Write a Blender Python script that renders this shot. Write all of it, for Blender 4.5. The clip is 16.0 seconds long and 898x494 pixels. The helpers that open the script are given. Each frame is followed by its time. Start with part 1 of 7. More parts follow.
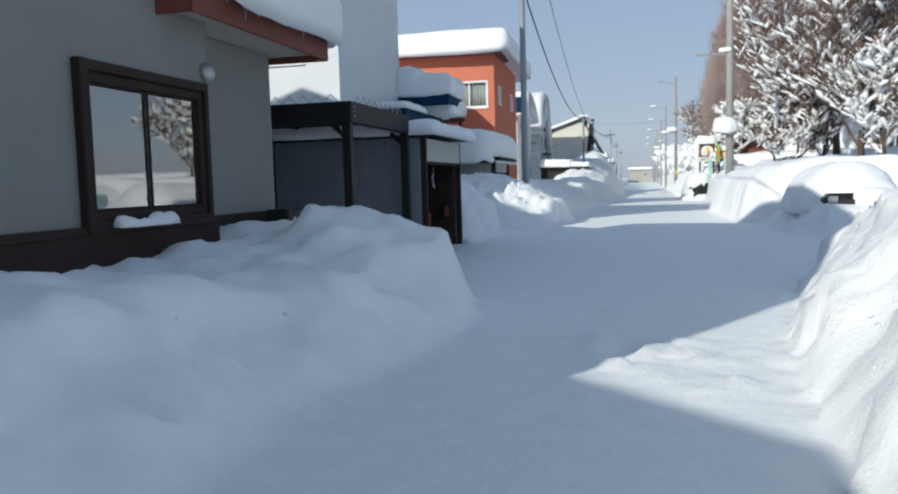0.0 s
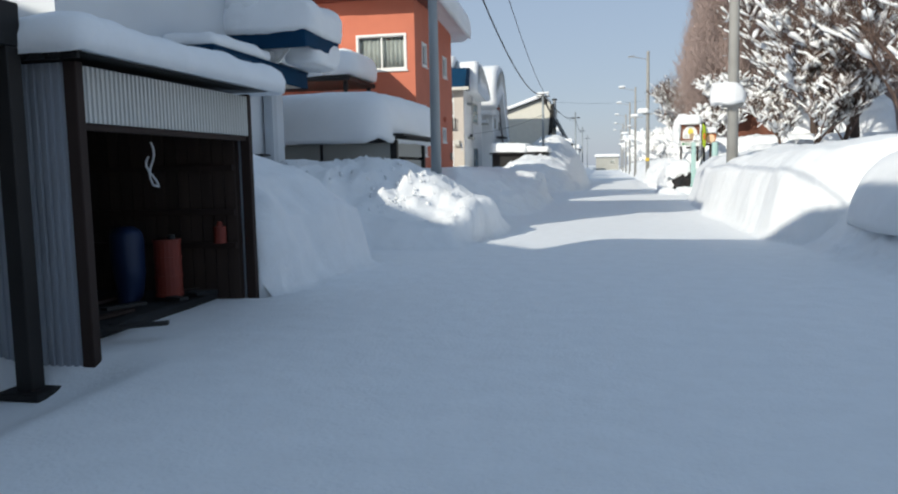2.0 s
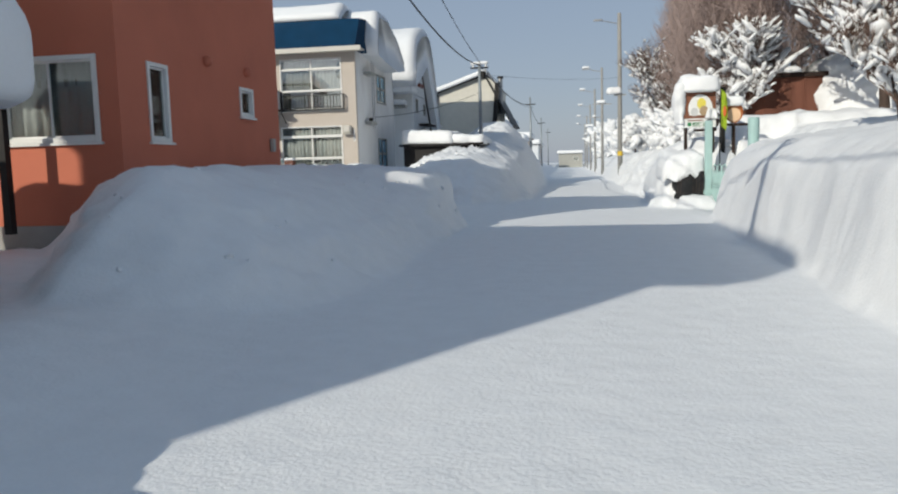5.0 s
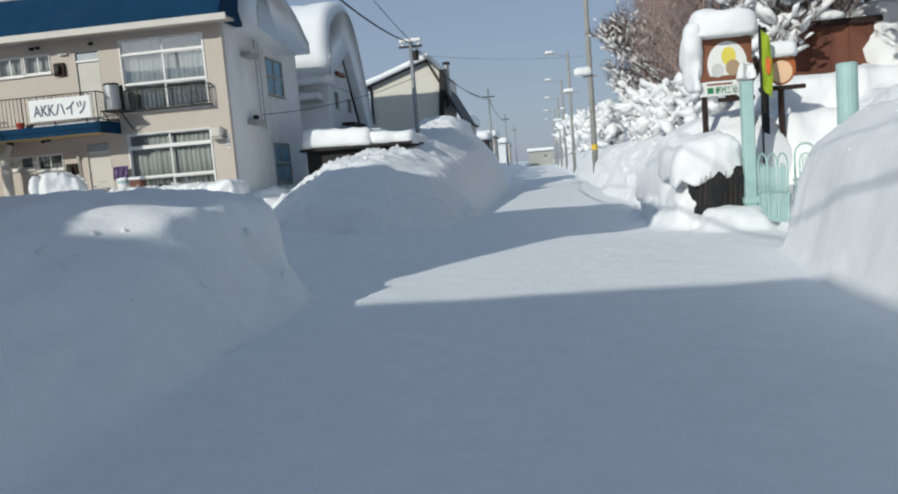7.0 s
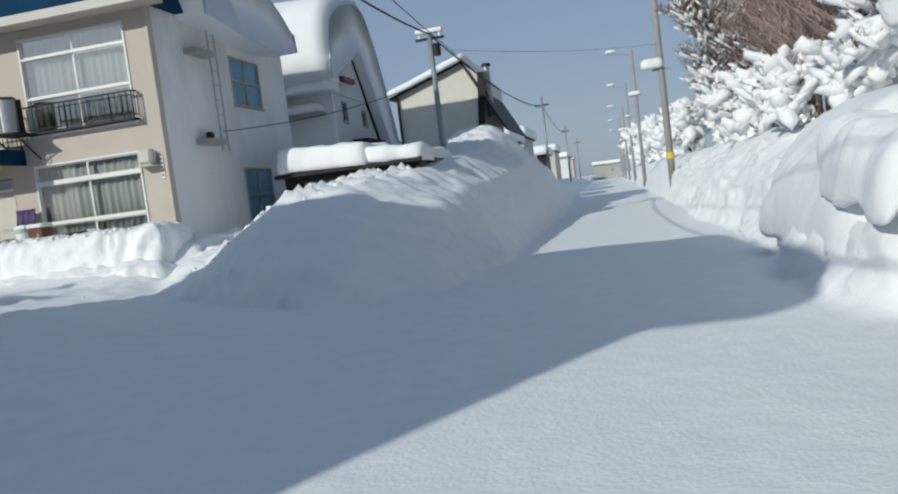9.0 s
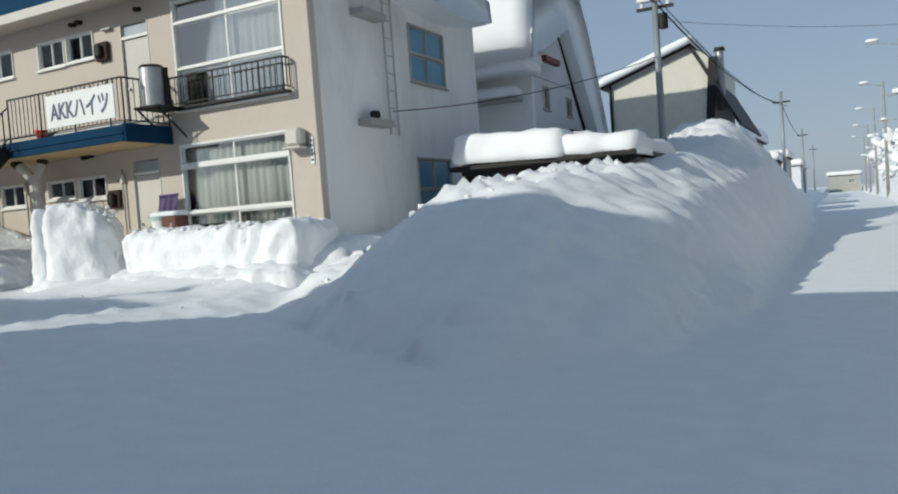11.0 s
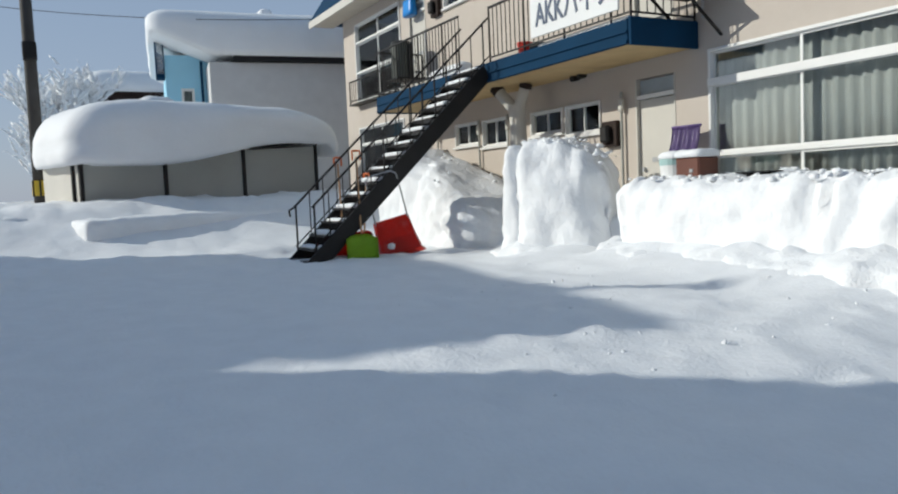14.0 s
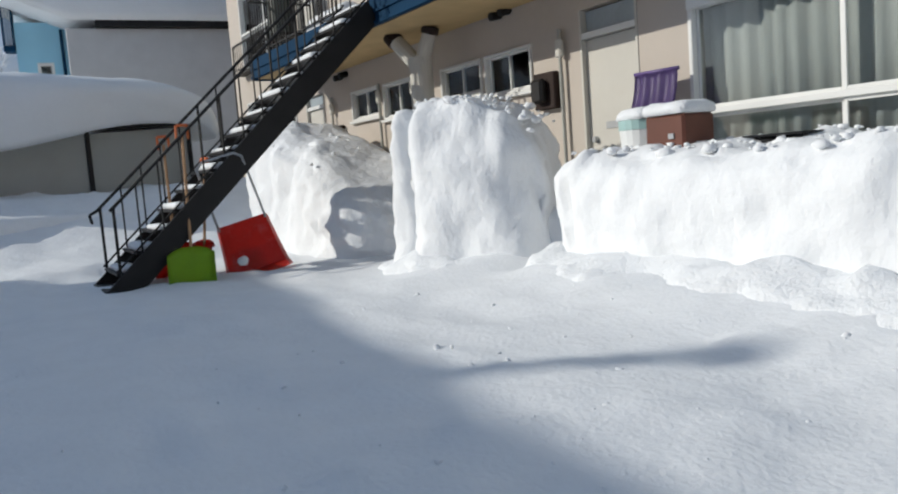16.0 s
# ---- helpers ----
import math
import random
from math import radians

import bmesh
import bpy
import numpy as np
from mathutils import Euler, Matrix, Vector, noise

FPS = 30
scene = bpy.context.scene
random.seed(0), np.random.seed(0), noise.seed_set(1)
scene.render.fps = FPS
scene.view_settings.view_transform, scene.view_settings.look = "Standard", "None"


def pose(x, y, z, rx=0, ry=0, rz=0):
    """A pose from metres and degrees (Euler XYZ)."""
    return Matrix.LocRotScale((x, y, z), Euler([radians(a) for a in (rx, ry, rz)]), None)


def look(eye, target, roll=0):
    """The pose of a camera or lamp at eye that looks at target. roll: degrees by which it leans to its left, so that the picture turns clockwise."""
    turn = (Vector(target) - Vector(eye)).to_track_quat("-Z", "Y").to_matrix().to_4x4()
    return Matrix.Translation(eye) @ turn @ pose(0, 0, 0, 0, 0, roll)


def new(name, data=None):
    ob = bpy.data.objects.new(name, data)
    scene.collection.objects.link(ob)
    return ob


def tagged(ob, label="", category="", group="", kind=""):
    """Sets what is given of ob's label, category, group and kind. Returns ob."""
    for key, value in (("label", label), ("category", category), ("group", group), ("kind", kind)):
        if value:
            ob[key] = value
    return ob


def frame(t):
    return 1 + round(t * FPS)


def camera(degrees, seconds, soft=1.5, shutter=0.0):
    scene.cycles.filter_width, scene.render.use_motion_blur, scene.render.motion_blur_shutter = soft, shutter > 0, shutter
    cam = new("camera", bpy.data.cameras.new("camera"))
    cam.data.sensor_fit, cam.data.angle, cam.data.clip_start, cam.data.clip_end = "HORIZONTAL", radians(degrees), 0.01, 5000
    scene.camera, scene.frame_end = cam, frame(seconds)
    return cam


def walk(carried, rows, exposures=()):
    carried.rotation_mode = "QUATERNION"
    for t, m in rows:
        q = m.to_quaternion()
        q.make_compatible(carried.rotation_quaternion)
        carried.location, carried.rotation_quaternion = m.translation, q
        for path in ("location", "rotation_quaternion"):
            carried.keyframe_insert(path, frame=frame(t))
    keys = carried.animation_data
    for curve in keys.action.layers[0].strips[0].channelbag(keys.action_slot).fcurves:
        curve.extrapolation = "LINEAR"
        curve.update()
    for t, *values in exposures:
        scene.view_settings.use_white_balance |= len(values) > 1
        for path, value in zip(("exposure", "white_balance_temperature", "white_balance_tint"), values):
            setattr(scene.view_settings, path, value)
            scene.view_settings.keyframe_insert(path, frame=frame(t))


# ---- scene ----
cam = camera(60.1, 16.0, soft=2.1)
# seconds, x, y, z in metres, rx, ry, rz in degrees
PATH = [
    (0, -0.025, -0.004, 1.491, 85.297, 1.593, 13.799),
    (0.5, -0.1, 2.257, 1.495, 85.135, 1.129, 12.867),
    (1, -0.078, 4.557, 1.481, 86.029, 1.444, 12.249),
    (1.5, -0.072, 7.086, 1.505, 84.082, 1.013, 12.201),
    (2, -0.086, 9.765, 1.522, 84.221, 1.184, 11.449),
    (2.5, -0.087, 12.574, 1.488, 82.522, 0.491, 11.039),
    (3, -0.067, 15.347, 1.479, 84.007, -0.183, 10.411),
    (3.5, -0.009, 18.028, 1.466, 84.01, 0.325, 9.886),
    (4, 0.016, 20.757, 1.453, 83.458, 0.404, 9.62),
    (6.5, 0.349, 33.315, 1.46, 85.04, 4.264, 7.3),
    (7, 0.476, 35.59, 1.472, 84.164, 4.685, 6.886),
    (7.5, 0.596, 37.754, 1.465, 83.716, 5.404, 6.743),
    (8, 0.69, 39.751, 1.484, 84.655, 5.802, 7.642),
    (10.5, -0.037, 46.394, 1.496, 87.629, 5.924, 22.38),
    (11, -0.459, 47.184, 1.507, 87.636, 4.275, 26.901),
    (11.5, -1.025, 47.944, 1.541, 87.445, 5.141, 32.317),
    (12, -1.74, 48.677, 1.563, 86.794, 4.191, 38.724),
    (12.5, -2.464, 49.272, 1.565, 86.758, 3.123, 44.818),
    (13, -3.25, 49.829, 1.579, 86.879, 3.094, 50.75),
    (13.5, -4.048, 50.416, 1.592, 86.341, 4.329, 56.709),
    (14, -4.899, 50.879, 1.607, 85.854, 2.472, 61.715),
    (14.5, -5.647, 51.383, 1.621, 85.675, 3.201, 64.814),
    (15, -6.316, 51.974, 1.607, 85.672, 5.037, 64.623),
    (15.5, -7.018, 52.583, 1.568, 85.324, 3.885, 61.959),
    (16, -7.689, 53.385, 1.592, 84.386, 4.321, 58.113),
]
walk(cam, [(t, pose(x, y, z, rx, ry, rz)) for t, x, y, z, rx, ry, rz in PATH],
     exposures=[(0, 0.32, 6450, 6), (2, 0.42, 6700, 7), (2.7, 0.44, 6800, 7.5), (4, 0.08, 6850, 8), (6.5, 0.04, 6500, 6), (8, -0.1, 6300, 5.5), (10.5, 0.04, 6450, 4), (13, 0.12, 6500, 5), (14.5, 0.15, 6400, 7), (16, 0.02, 6450, 8.5)])

# ---- world, sun, exposure ----
SUN_EL, SUN_AZ = radians(25.0), radians(30.0)   # light travels towards (sin az, cos az) on the ground
world = bpy.data.worlds.new("world")
scene.world = world
world.use_nodes = True
wn = world.node_tree.nodes
sky = wn.new("ShaderNodeTexSky")
sky.sky_type, sky.sun_disc = "NISHITA", False
sky.sun_elevation, sky.sun_rotation = SUN_EL, radians(180) + SUN_AZ
sky.altitude, sky.air_density, sky.dust_density, sky.ozone_density = 100, 1.0, 1.0, 1.5
# thin winter haze over the clear sky
haze = wn.new("ShaderNodeMixRGB")
haze.inputs[0].default_value = 0.80
# the haze is paler low over the land and bluer overhead
coord, sep, lift = wn.new("ShaderNodeTexCoord"), wn.new("ShaderNodeSeparateXYZ"), wn.new("ShaderNodeValToRGB")
lift.color_ramp.elements[0].position, lift.color_ramp.elements[0].color = 0.0, (0.312, 0.362, 0.478, 1)
lift.color_ramp.elements[1].position, lift.color_ramp.elements[1].color = 0.9, (0.20, 0.285, 0.41, 1)
mid_ring = lift.color_ramp.elements.new(0.3)
mid_ring.color = (0.248, 0.322, 0.455, 1)
up = wn.new("ShaderNodeMixRGB")
up.blend_type = "MULTIPLY"
up.inputs[0].default_value = 1.0
up.inputs[2].default_value = (10, 10, 10, 1)
world.node_tree.links.new(coord.outputs["Generated"], sep.inputs[0])
world.node_tree.links.new(sep.outputs[2], lift.inputs[0])
world.node_tree.links.new(lift.outputs[0], up.inputs[1])
world.node_tree.links.new(up.outputs[0], haze.inputs[2])
world.node_tree.links.new(sky.outputs[0], haze.inputs[1])
world.node_tree.links.new(haze.outputs[0], wn["Background"].inputs[0])
wn["Background"].inputs[1].default_value = 0.100
sun = new("sun", bpy.data.lights.new("sun", "SUN"))
sun.data.energy, sun.data.angle, sun.data.color = 3.15, radians(0.53), (1.0, 0.952, 0.865)
sun.matrix_world = look((0, 0, 60), (60 * math.cos(SUN_EL) * math.sin(SUN_AZ), 60 * math.cos(SUN_EL) * math.cos(SUN_AZ), 60 - 60 * math.sin(SUN_EL)))


# ---- materials ----
def material(name, colour, rough=0.6, metal=0.0, vary=0.12, scale=3.0, fine=40.0, bump=0.15, depth=0.01, dirt=None, dirt_scale=0.6, dirt_amount=0.5, stretch=(1, 1, 1), spec=0.4, by_object=0.0):
    """A surface with colour variation and relief at two scales, in object space."""
    m = bpy.data.materials.new(name)
    m.use_nodes = True
    n, l = m.node_tree.nodes, m.node_tree.links
    p = n["Principled BSDF"]
    co = n.new("ShaderNodeTexCoord")
    mp = n.new("ShaderNodeMapping")
    mp.inputs["Scale"].default_value = stretch
    l.new(co.outputs["Object"], mp.inputs[0])
    big, small = n.new("ShaderNodeTexNoise"), n.new("ShaderNodeTexNoise")
    big.inputs["Scale"].default_value, big.inputs["Detail"].default_value = scale, 5
    small.inputs["Scale"].default_value, small.inputs["Detail"].default_value = fine, 4
    for t in (big, small):
        l.new(mp.outputs[0], t.inputs["Vector"])
    mul = n.new("ShaderNodeMath")
    mul.operation = "MULTIPLY_ADD"
    l.new(small.outputs[0], mul.inputs[0])
    mul.inputs[1].default_value = 0.4
    l.new(big.outputs[0], mul.inputs[2])
    ramp = n.new("ShaderNodeValToRGB")
    c = Vector(colour)
    ramp.color_ramp.elements[0].position, ramp.color_ramp.elements[1].position = 0.45, 0.95
    ramp.color_ramp.elements[0].color = (*(c * (1 - vary)), 1)
    ramp.color_ramp.elements[1].color = (*[min(v * (1 + vary), 0.95) for v in c], 1)
    l.new(mul.outputs[0], ramp.inputs[0])
    out = ramp.outputs[0]
    if dirt:
        dn = n.new("ShaderNodeTexNoise")
        dn.inputs["Scale"].default_value, dn.inputs["Detail"].default_value, dn.inputs["Roughness"].default_value = dirt_scale, 8, 0.65
        l.new(mp.outputs[0], dn.inputs["Vector"])
        dr = n.new("ShaderNodeValToRGB")
        dr.color_ramp.elements[0].position, dr.color_ramp.elements[1].position = 0.5, 0.75
        dr.color_ramp.elements[1].color = (dirt_amount,) * 3 + (1,)
        dr.color_ramp.elements[0].color = (0, 0, 0, 1)
        l.new(dn.outputs[0], dr.inputs[0])
        mx = n.new("ShaderNodeMixRGB")
        l.new(dr.outputs[0], mx.inputs[0])
        l.new(out, mx.inputs[1])
        mx.inputs[2].default_value = (*dirt, 1)
        out = mx.outputs[0]
    if by_object:
        oi, hs = n.new("ShaderNodeObjectInfo"), n.new("ShaderNodeHueSaturation")
        mr = n.new("ShaderNodeMapRange")
        mr.inputs[3].default_value, mr.inputs[4].default_value = 1 - by_object, 1 + by_object
        l.new(oi.outputs["Random"], mr.inputs[0])
        l.new(mr.outputs[0], hs.inputs["Value"])
        l.new(out, hs.inputs["Color"])
        out = hs.outputs[0]
    l.new(out, p.inputs["Base Color"])
    bp = n.new("ShaderNodeBump")
    bp.inputs["Strength"].default_value, bp.inputs["Distance"].default_value = bump, depth
    l.new(mul.outputs[0], bp.inputs["Height"])
    l.new(bp.outputs[0], p.inputs["Normal"])
    rr = n.new("ShaderNodeMapRange")
    rr.inputs[3].default_value, rr.inputs[4].default_value = max(rough - 0.12, 0.02), min(rough + 0.12, 1)
    l.new(small.outputs[0], rr.inputs[0])
    l.new(rr.outputs[0], p.inputs["Roughness"])
    p.inputs["Metallic"].default_value = metal
    p.inputs["Specular IOR Level"].default_value = spec
    return m


def snow_material(name, lump, fine, strength, tint=(0.80, 0.815, 0.83)):
    m = material(name, tint, rough=0.75, vary=0.03, scale=lump, fine=fine, bump=strength, depth=0.05, spec=0.25)
    return m


def glass_material(name, tint=(0.9, 0.95, 0.95), gloss=1.0, sheen=0.02):
    m = bpy.data.materials.new(name)
    m.use_nodes = True
    n, l = m.node_tree.nodes, m.node_tree.links
    n.remove(n["Principled BSDF"])
    tr, gl, mx, fr = n.new("ShaderNodeBsdfTransparent"), n.new("ShaderNodeBsdfGlossy"), n.new("ShaderNodeMixShader"), n.new("ShaderNodeFresnel")
    tr.inputs[0].default_value = (*tint, 1)
    gl.inputs["Roughness"].default_value = 0.02
    gl.inputs[0].default_value = (gloss, gloss, gloss, 1)
    fr.inputs[0].default_value = 1.42
    ad = n.new("ShaderNodeMath")
    ad.operation = "ADD"
    ad.use_clamp = True
    l.new(fr.outputs[0], ad.inputs[0])
    ad.inputs[1].default_value = sheen
    l.new(ad.outputs[0], mx.inputs[0])
    l.new(tr.outputs[0], mx.inputs[1])
    l.new(gl.outputs[0], mx.inputs[2])
    l.new(mx.outputs[0], n["Material Output"].inputs[0])
    return m


SNOW = snow_material("snow", 3.5, 30.0, 0.35)
SNOW_ROUGH = snow_material("snow_clods", 7.0, 45.0, 0.6)
SNOW_CUT = material("shovelled_snow", (0.80, 0.815, 0.83), rough=0.75, vary=0.03, scale=4.0, fine=13.0, bump=0.6, depth=0.06, spec=0.25, stretch=(1, 1, 0.75))
SNOW_SOFT = snow_material("snow_soft", 1.3, 18.0, 0.12)
GREY_STUCCO = material("grey_stucco", (0.235, 0.235, 0.22), 0.9, scale=1.2, fine=120, vary=0.07, bump=0.4, depth=0.004, dirt=(0.16, 0.15, 0.13), dirt_amount=0.3)
BEIGE_STUCCO = material("beige_stucco", (0.515, 0.46, 0.405), 0.9, scale=0.8, fine=140, vary=0.05, bump=0.35, depth=0.004, dirt=(0.33, 0.28, 0.23), dirt_scale=0.8, dirt_amount=0.35)
END_STUCCO = material("weathered_stucco", (0.80, 0.80, 0.79), 0.9, scale=0.7, fine=140, vary=0.06, bump=0.35, depth=0.004, dirt=(0.34, 0.31, 0.27), dirt_scale=0.5, dirt_amount=0.45, stretch=(1, 1, 0.4))
WHITE_SIDING = material("white_siding", (0.60, 0.625, 0.65), 0.7, scale=0.8, fine=60, vary=0.04, dirt=(0.45, 0.45, 0.44), dirt_amount=0.25)
ORANGE = material("orange_stucco", (0.53, 0.165, 0.10), 0.85, scale=0.9, fine=120, vary=0.06, bump=0.35, depth=0.004, dirt=(0.38, 0.11, 0.07), dirt_amount=0.3)
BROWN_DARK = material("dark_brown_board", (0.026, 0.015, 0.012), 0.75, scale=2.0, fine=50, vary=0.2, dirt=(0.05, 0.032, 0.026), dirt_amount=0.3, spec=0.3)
BROWN_RED = material("red_brown_fascia", (0.17, 0.045, 0.028), 0.6, scale=3, fine=60, vary=0.12)
SOFFIT = material("soffit_board", (0.52, 0.46, 0.38), 0.8, scale=2, fine=60, vary=0.06)
BLACK_STEEL = material("black_steel", (0.012, 0.011, 0.011), 0.55, scale=4, fine=90, vary=0.3, metal=0.0, dirt=(0.03, 0.026, 0.024), dirt_amount=0.2, spec=0.3)
GREY_CORR = material("grey_corrugated_steel", (0.27, 0.295, 0.335), 0.5, scale=1.0, fine=60, vary=0.08, metal=0.2, dirt=(0.16, 0.16, 0.16), dirt_amount=0.3)
WHITE_CORR = material("pale_corrugated_steel", (0.52, 0.52, 0.50), 0.5, scale=1.0, fine=60, vary=0.06, metal=0.1, dirt=(0.3, 0.28, 0.25), dirt_amount=0.4)
BLUE_STEEL = material("blue_painted_steel", (0.005, 0.036, 0.082), 0.75, spec=0.1, scale=1.5, fine=60, vary=0.14, dirt=(0.03, 0.06, 0.11), dirt_amount=0.25)
WHITE_FRAME = material("white_aluminium", (0.72, 0.72, 0.70), 0.4, scale=3, fine=80, vary=0.04)
DOOR_PAINT = material("cream_door_paint", (0.55, 0.53, 0.48), 0.6, scale=1.5, fine=80, vary=0.05, dirt=(0.36, 0.33, 0.29), dirt_amount=0.3)
CURTAIN = material("grey_curtain", (0.34, 0.335, 0.32), 0.95, scale=2, fine=120, vary=0.1, stretch=(1, 1, 0.2))
CURTAIN_BLUE = material("pale_blue_curtain", (0.22, 0.47, 0.66), 0.95, scale=2, fine=120, vary=0.08)
ROOM = material("room_plaster", (0.20, 0.18, 0.16), 0.9)
CONCRETE = material("concrete", (0.30, 0.295, 0.28), 0.9, scale=2, fine=90, vary=0.12, bump=0.3, dirt=(0.2, 0.18, 0.16), dirt_amount=0.3)
POLE_GREY = material("galvanised_pole", (0.27, 0.30, 0.32), 0.5, scale=2, fine=60, vary=0.1, metal=0.3, dirt=(0.2, 0.19, 0.18), dirt_amount=0.3, stretch=(1, 1, 0.3))
GALV = material("galvanised_steel", (0.42, 0.43, 0.44), 0.4, metal=0.6, scale=5, fine=80, vary=0.12)
PALE_BLUE = material("pale_blue_siding", (0.30, 0.58, 0.74), 0.7, scale=0.8, fine=60, vary=0.05)
PANEL_GREY = material("grey_shed_panel", (0.36, 0.36, 0.33), 0.6, scale=0.8, fine=60, vary=0.06, dirt=(0.24, 0.23, 0.2), dirt_amount=0.3)
TEAL = material("teal_painted_steel", (0.36, 0.53, 0.51), 0.5, scale=3, fine=70, vary=0.08, dirt=(0.35, 0.42, 0.38), dirt_amount=0.4)
BARK = material("bark", (0.075, 0.052, 0.042), 0.95, scale=5, fine=60, vary=0.35, bump=0.8, depth=0.02, stretch=(1, 1, 0.3))
TWIG = material("brown_twigs", (0.15, 0.10, 0.082), 0.95, scale=4, fine=50, vary=0.3)
# TWIG's brown made paler: hoar, plus distance haze put into the colour
WOOD_HAZE = material("hazy_hoary_twigs", (0.33, 0.255, 0.235), 0.95, scale=0.5, fine=12, vary=0.2)
RED_PLASTIC = material("red_plastic", (0.62, 0.035, 0.02), 0.35, scale=6, fine=60, vary=0.1, dirt=(0.6, 0.3, 0.28), dirt_amount=0.4, dirt_scale=4)
GREEN_PLASTIC = material("lime_plastic", (0.33, 0.56, 0.03), 0.35, scale=6, fine=60, vary=0.1)
PURPLE_PLASTIC = material("purple_plastic", (0.13, 0.085, 0.24), 0.45, scale=6, fine=60, vary=0.1)
ORANGE_PLASTIC = material("orange_plastic", (0.62, 0.15, 0.04), 0.4, scale=6, fine=60, vary=0.1)
WOOD = material("wooden_shaft", (0.42, 0.24, 0.12), 0.6, scale=6, fine=60, vary=0.2, stretch=(6, 6, 1))
BROWN_BOX = material("brown_box", (0.13, 0.045, 0.028), 0.5, scale=4, fine=60, vary=0.15)
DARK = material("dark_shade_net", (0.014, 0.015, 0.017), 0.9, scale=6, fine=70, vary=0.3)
RED_BROWN_WALL = material("red_brown_cladding", (0.14, 0.055, 0.036), 0.85, scale=1.5, fine=30, vary=0.3, bump=0.5, depth=0.02, stretch=(1, 1, 0.25))
YELLOW = material("yellow_band", (0.65, 0.45, 0.04), 0.5, scale=6, fine=60)
RUBBER = material("black_rubber", (0.02, 0.02, 0.02), 0.7)
BLUE_FILM = material("blue_window_film", (0.07, 0.22, 0.33), 0.18, scale=1.5, fine=20, vary=0.18, bump=0.03, spec=0.5)
SIGN_WHITE = material("white_sign_board", (0.74, 0.75, 0.74), 0.5, scale=2, fine=70, vary=0.03)
SIGN_INK = material("blue_grey_lettering", (0.09, 0.115, 0.17), 0.6, vary=0.05)
GREEN_INK = material("green_lettering", (0.02, 0.19, 0.07), 0.6, vary=0.05)
SIGN_BROWN = material("brown_sign_panel", (0.20, 0.075, 0.04), 0.6, vary=0.1)
SIGN_YELLOW = material("yellow_sign_paint", (0.68, 0.58, 0.10), 0.6, vary=0.06)
SIGN_TAN = material("tan_sign_paint", (0.36, 0.26, 0.16), 0.6, vary=0.06)
SKIN_PAINT = material("cream_sign_paint", (0.74, 0.50, 0.32), 0.6, vary=0.05)
HAIR_PAINT = material("russet_sign_paint", (0.36, 0.11, 0.03), 0.6, vary=0.08)
LIME_FLAG = material("lime_flag_cloth", (0.52, 0.68, 0.06), 0.8, vary=0.08)
GLASS = glass_material("window_glass")
GLASS_DARK = glass_material("reflective_glass", (0.85, 0.9, 0.9), 1.0, 0.26)


# ---- mesh helpers ----
def part(name, bm, mat, parent=None, label="", smooth=False):
    """Links a bmesh as one mesh object, under a thing or a part."""
    me = bpy.data.meshes.new(name)
    if smooth:
        for f in bm.faces:
            f.smooth = True
    bm.to_mesh(me)
    bm.free()
    me.materials.append(mat)
    ob = new(name, me)
    if parent is not None:
        ob.parent = parent
    if label:
        ob["label"] = label
    return ob


def raw(name, verts, faces, mat, parent=None, label="", smooth=True):
    me = bpy.data.meshes.new(name)
    me.from_pydata(verts, [], faces)
    if smooth:
        me.polygons.foreach_set("use_smooth", [True] * len(me.polygons))
    me.materials.append(mat)
    ob = new(name, me)
    if parent is not None:
        ob.parent = parent
    if label:
        ob["label"] = label
    return ob


def thing(name, label, category, at=(0, 0, 0), turn=0.0, group="", kind=""):
    ob = new(name)
    ob.empty_display_size = 0.2
    ob.matrix_world = pose(*at, 0, 0, turn)
    return tagged(ob, label, category, group, kind)


def box(x0, x1, y0, y1, z0, z1, bevel=0.0, bm=None):
    bm = bm or bmesh.new()
    r = bmesh.ops.create_cube(bm, size=1)
    bmesh.ops.scale(bm, vec=(x1 - x0, y1 - y0, z1 - z0), verts=r["verts"])
    bmesh.ops.translate(bm, vec=((x0 + x1) / 2, (y0 + y1) / 2, (z0 + z1) / 2), verts=r["verts"])
    if bevel:
        edges = list({e for v in r["verts"] for e in v.link_edges})
        bmesh.ops.bevel(bm, geom=edges, offset=bevel, segments=1, affect="EDGES")
    return bm


def rod(a, b, r0, r1=None, sides=8, bm=None):
    """A round bar from a to b."""
    bm = bm or bmesh.new()
    a, b = Vector(a), Vector(b)
    r1 = r0 if r1 is None else r1
    r = bmesh.ops.create_cone(bm, cap_ends=True, segments=sides, radius1=r0, radius2=r1, depth=(b - a).length)
    m = Matrix.Translation((a + b) / 2) @ (b - a).to_track_quat("Z", "Y").to_matrix().to_4x4()
    bmesh.ops.transform(bm, matrix=m, verts=r["verts"])
    return bm


def tube(points, r, sides=6, bm=None):
    bm = bm or bmesh.new()
    for a, b in zip(points, points[1:]):
        rod(a, b, r, r, sides, bm)
    return bm


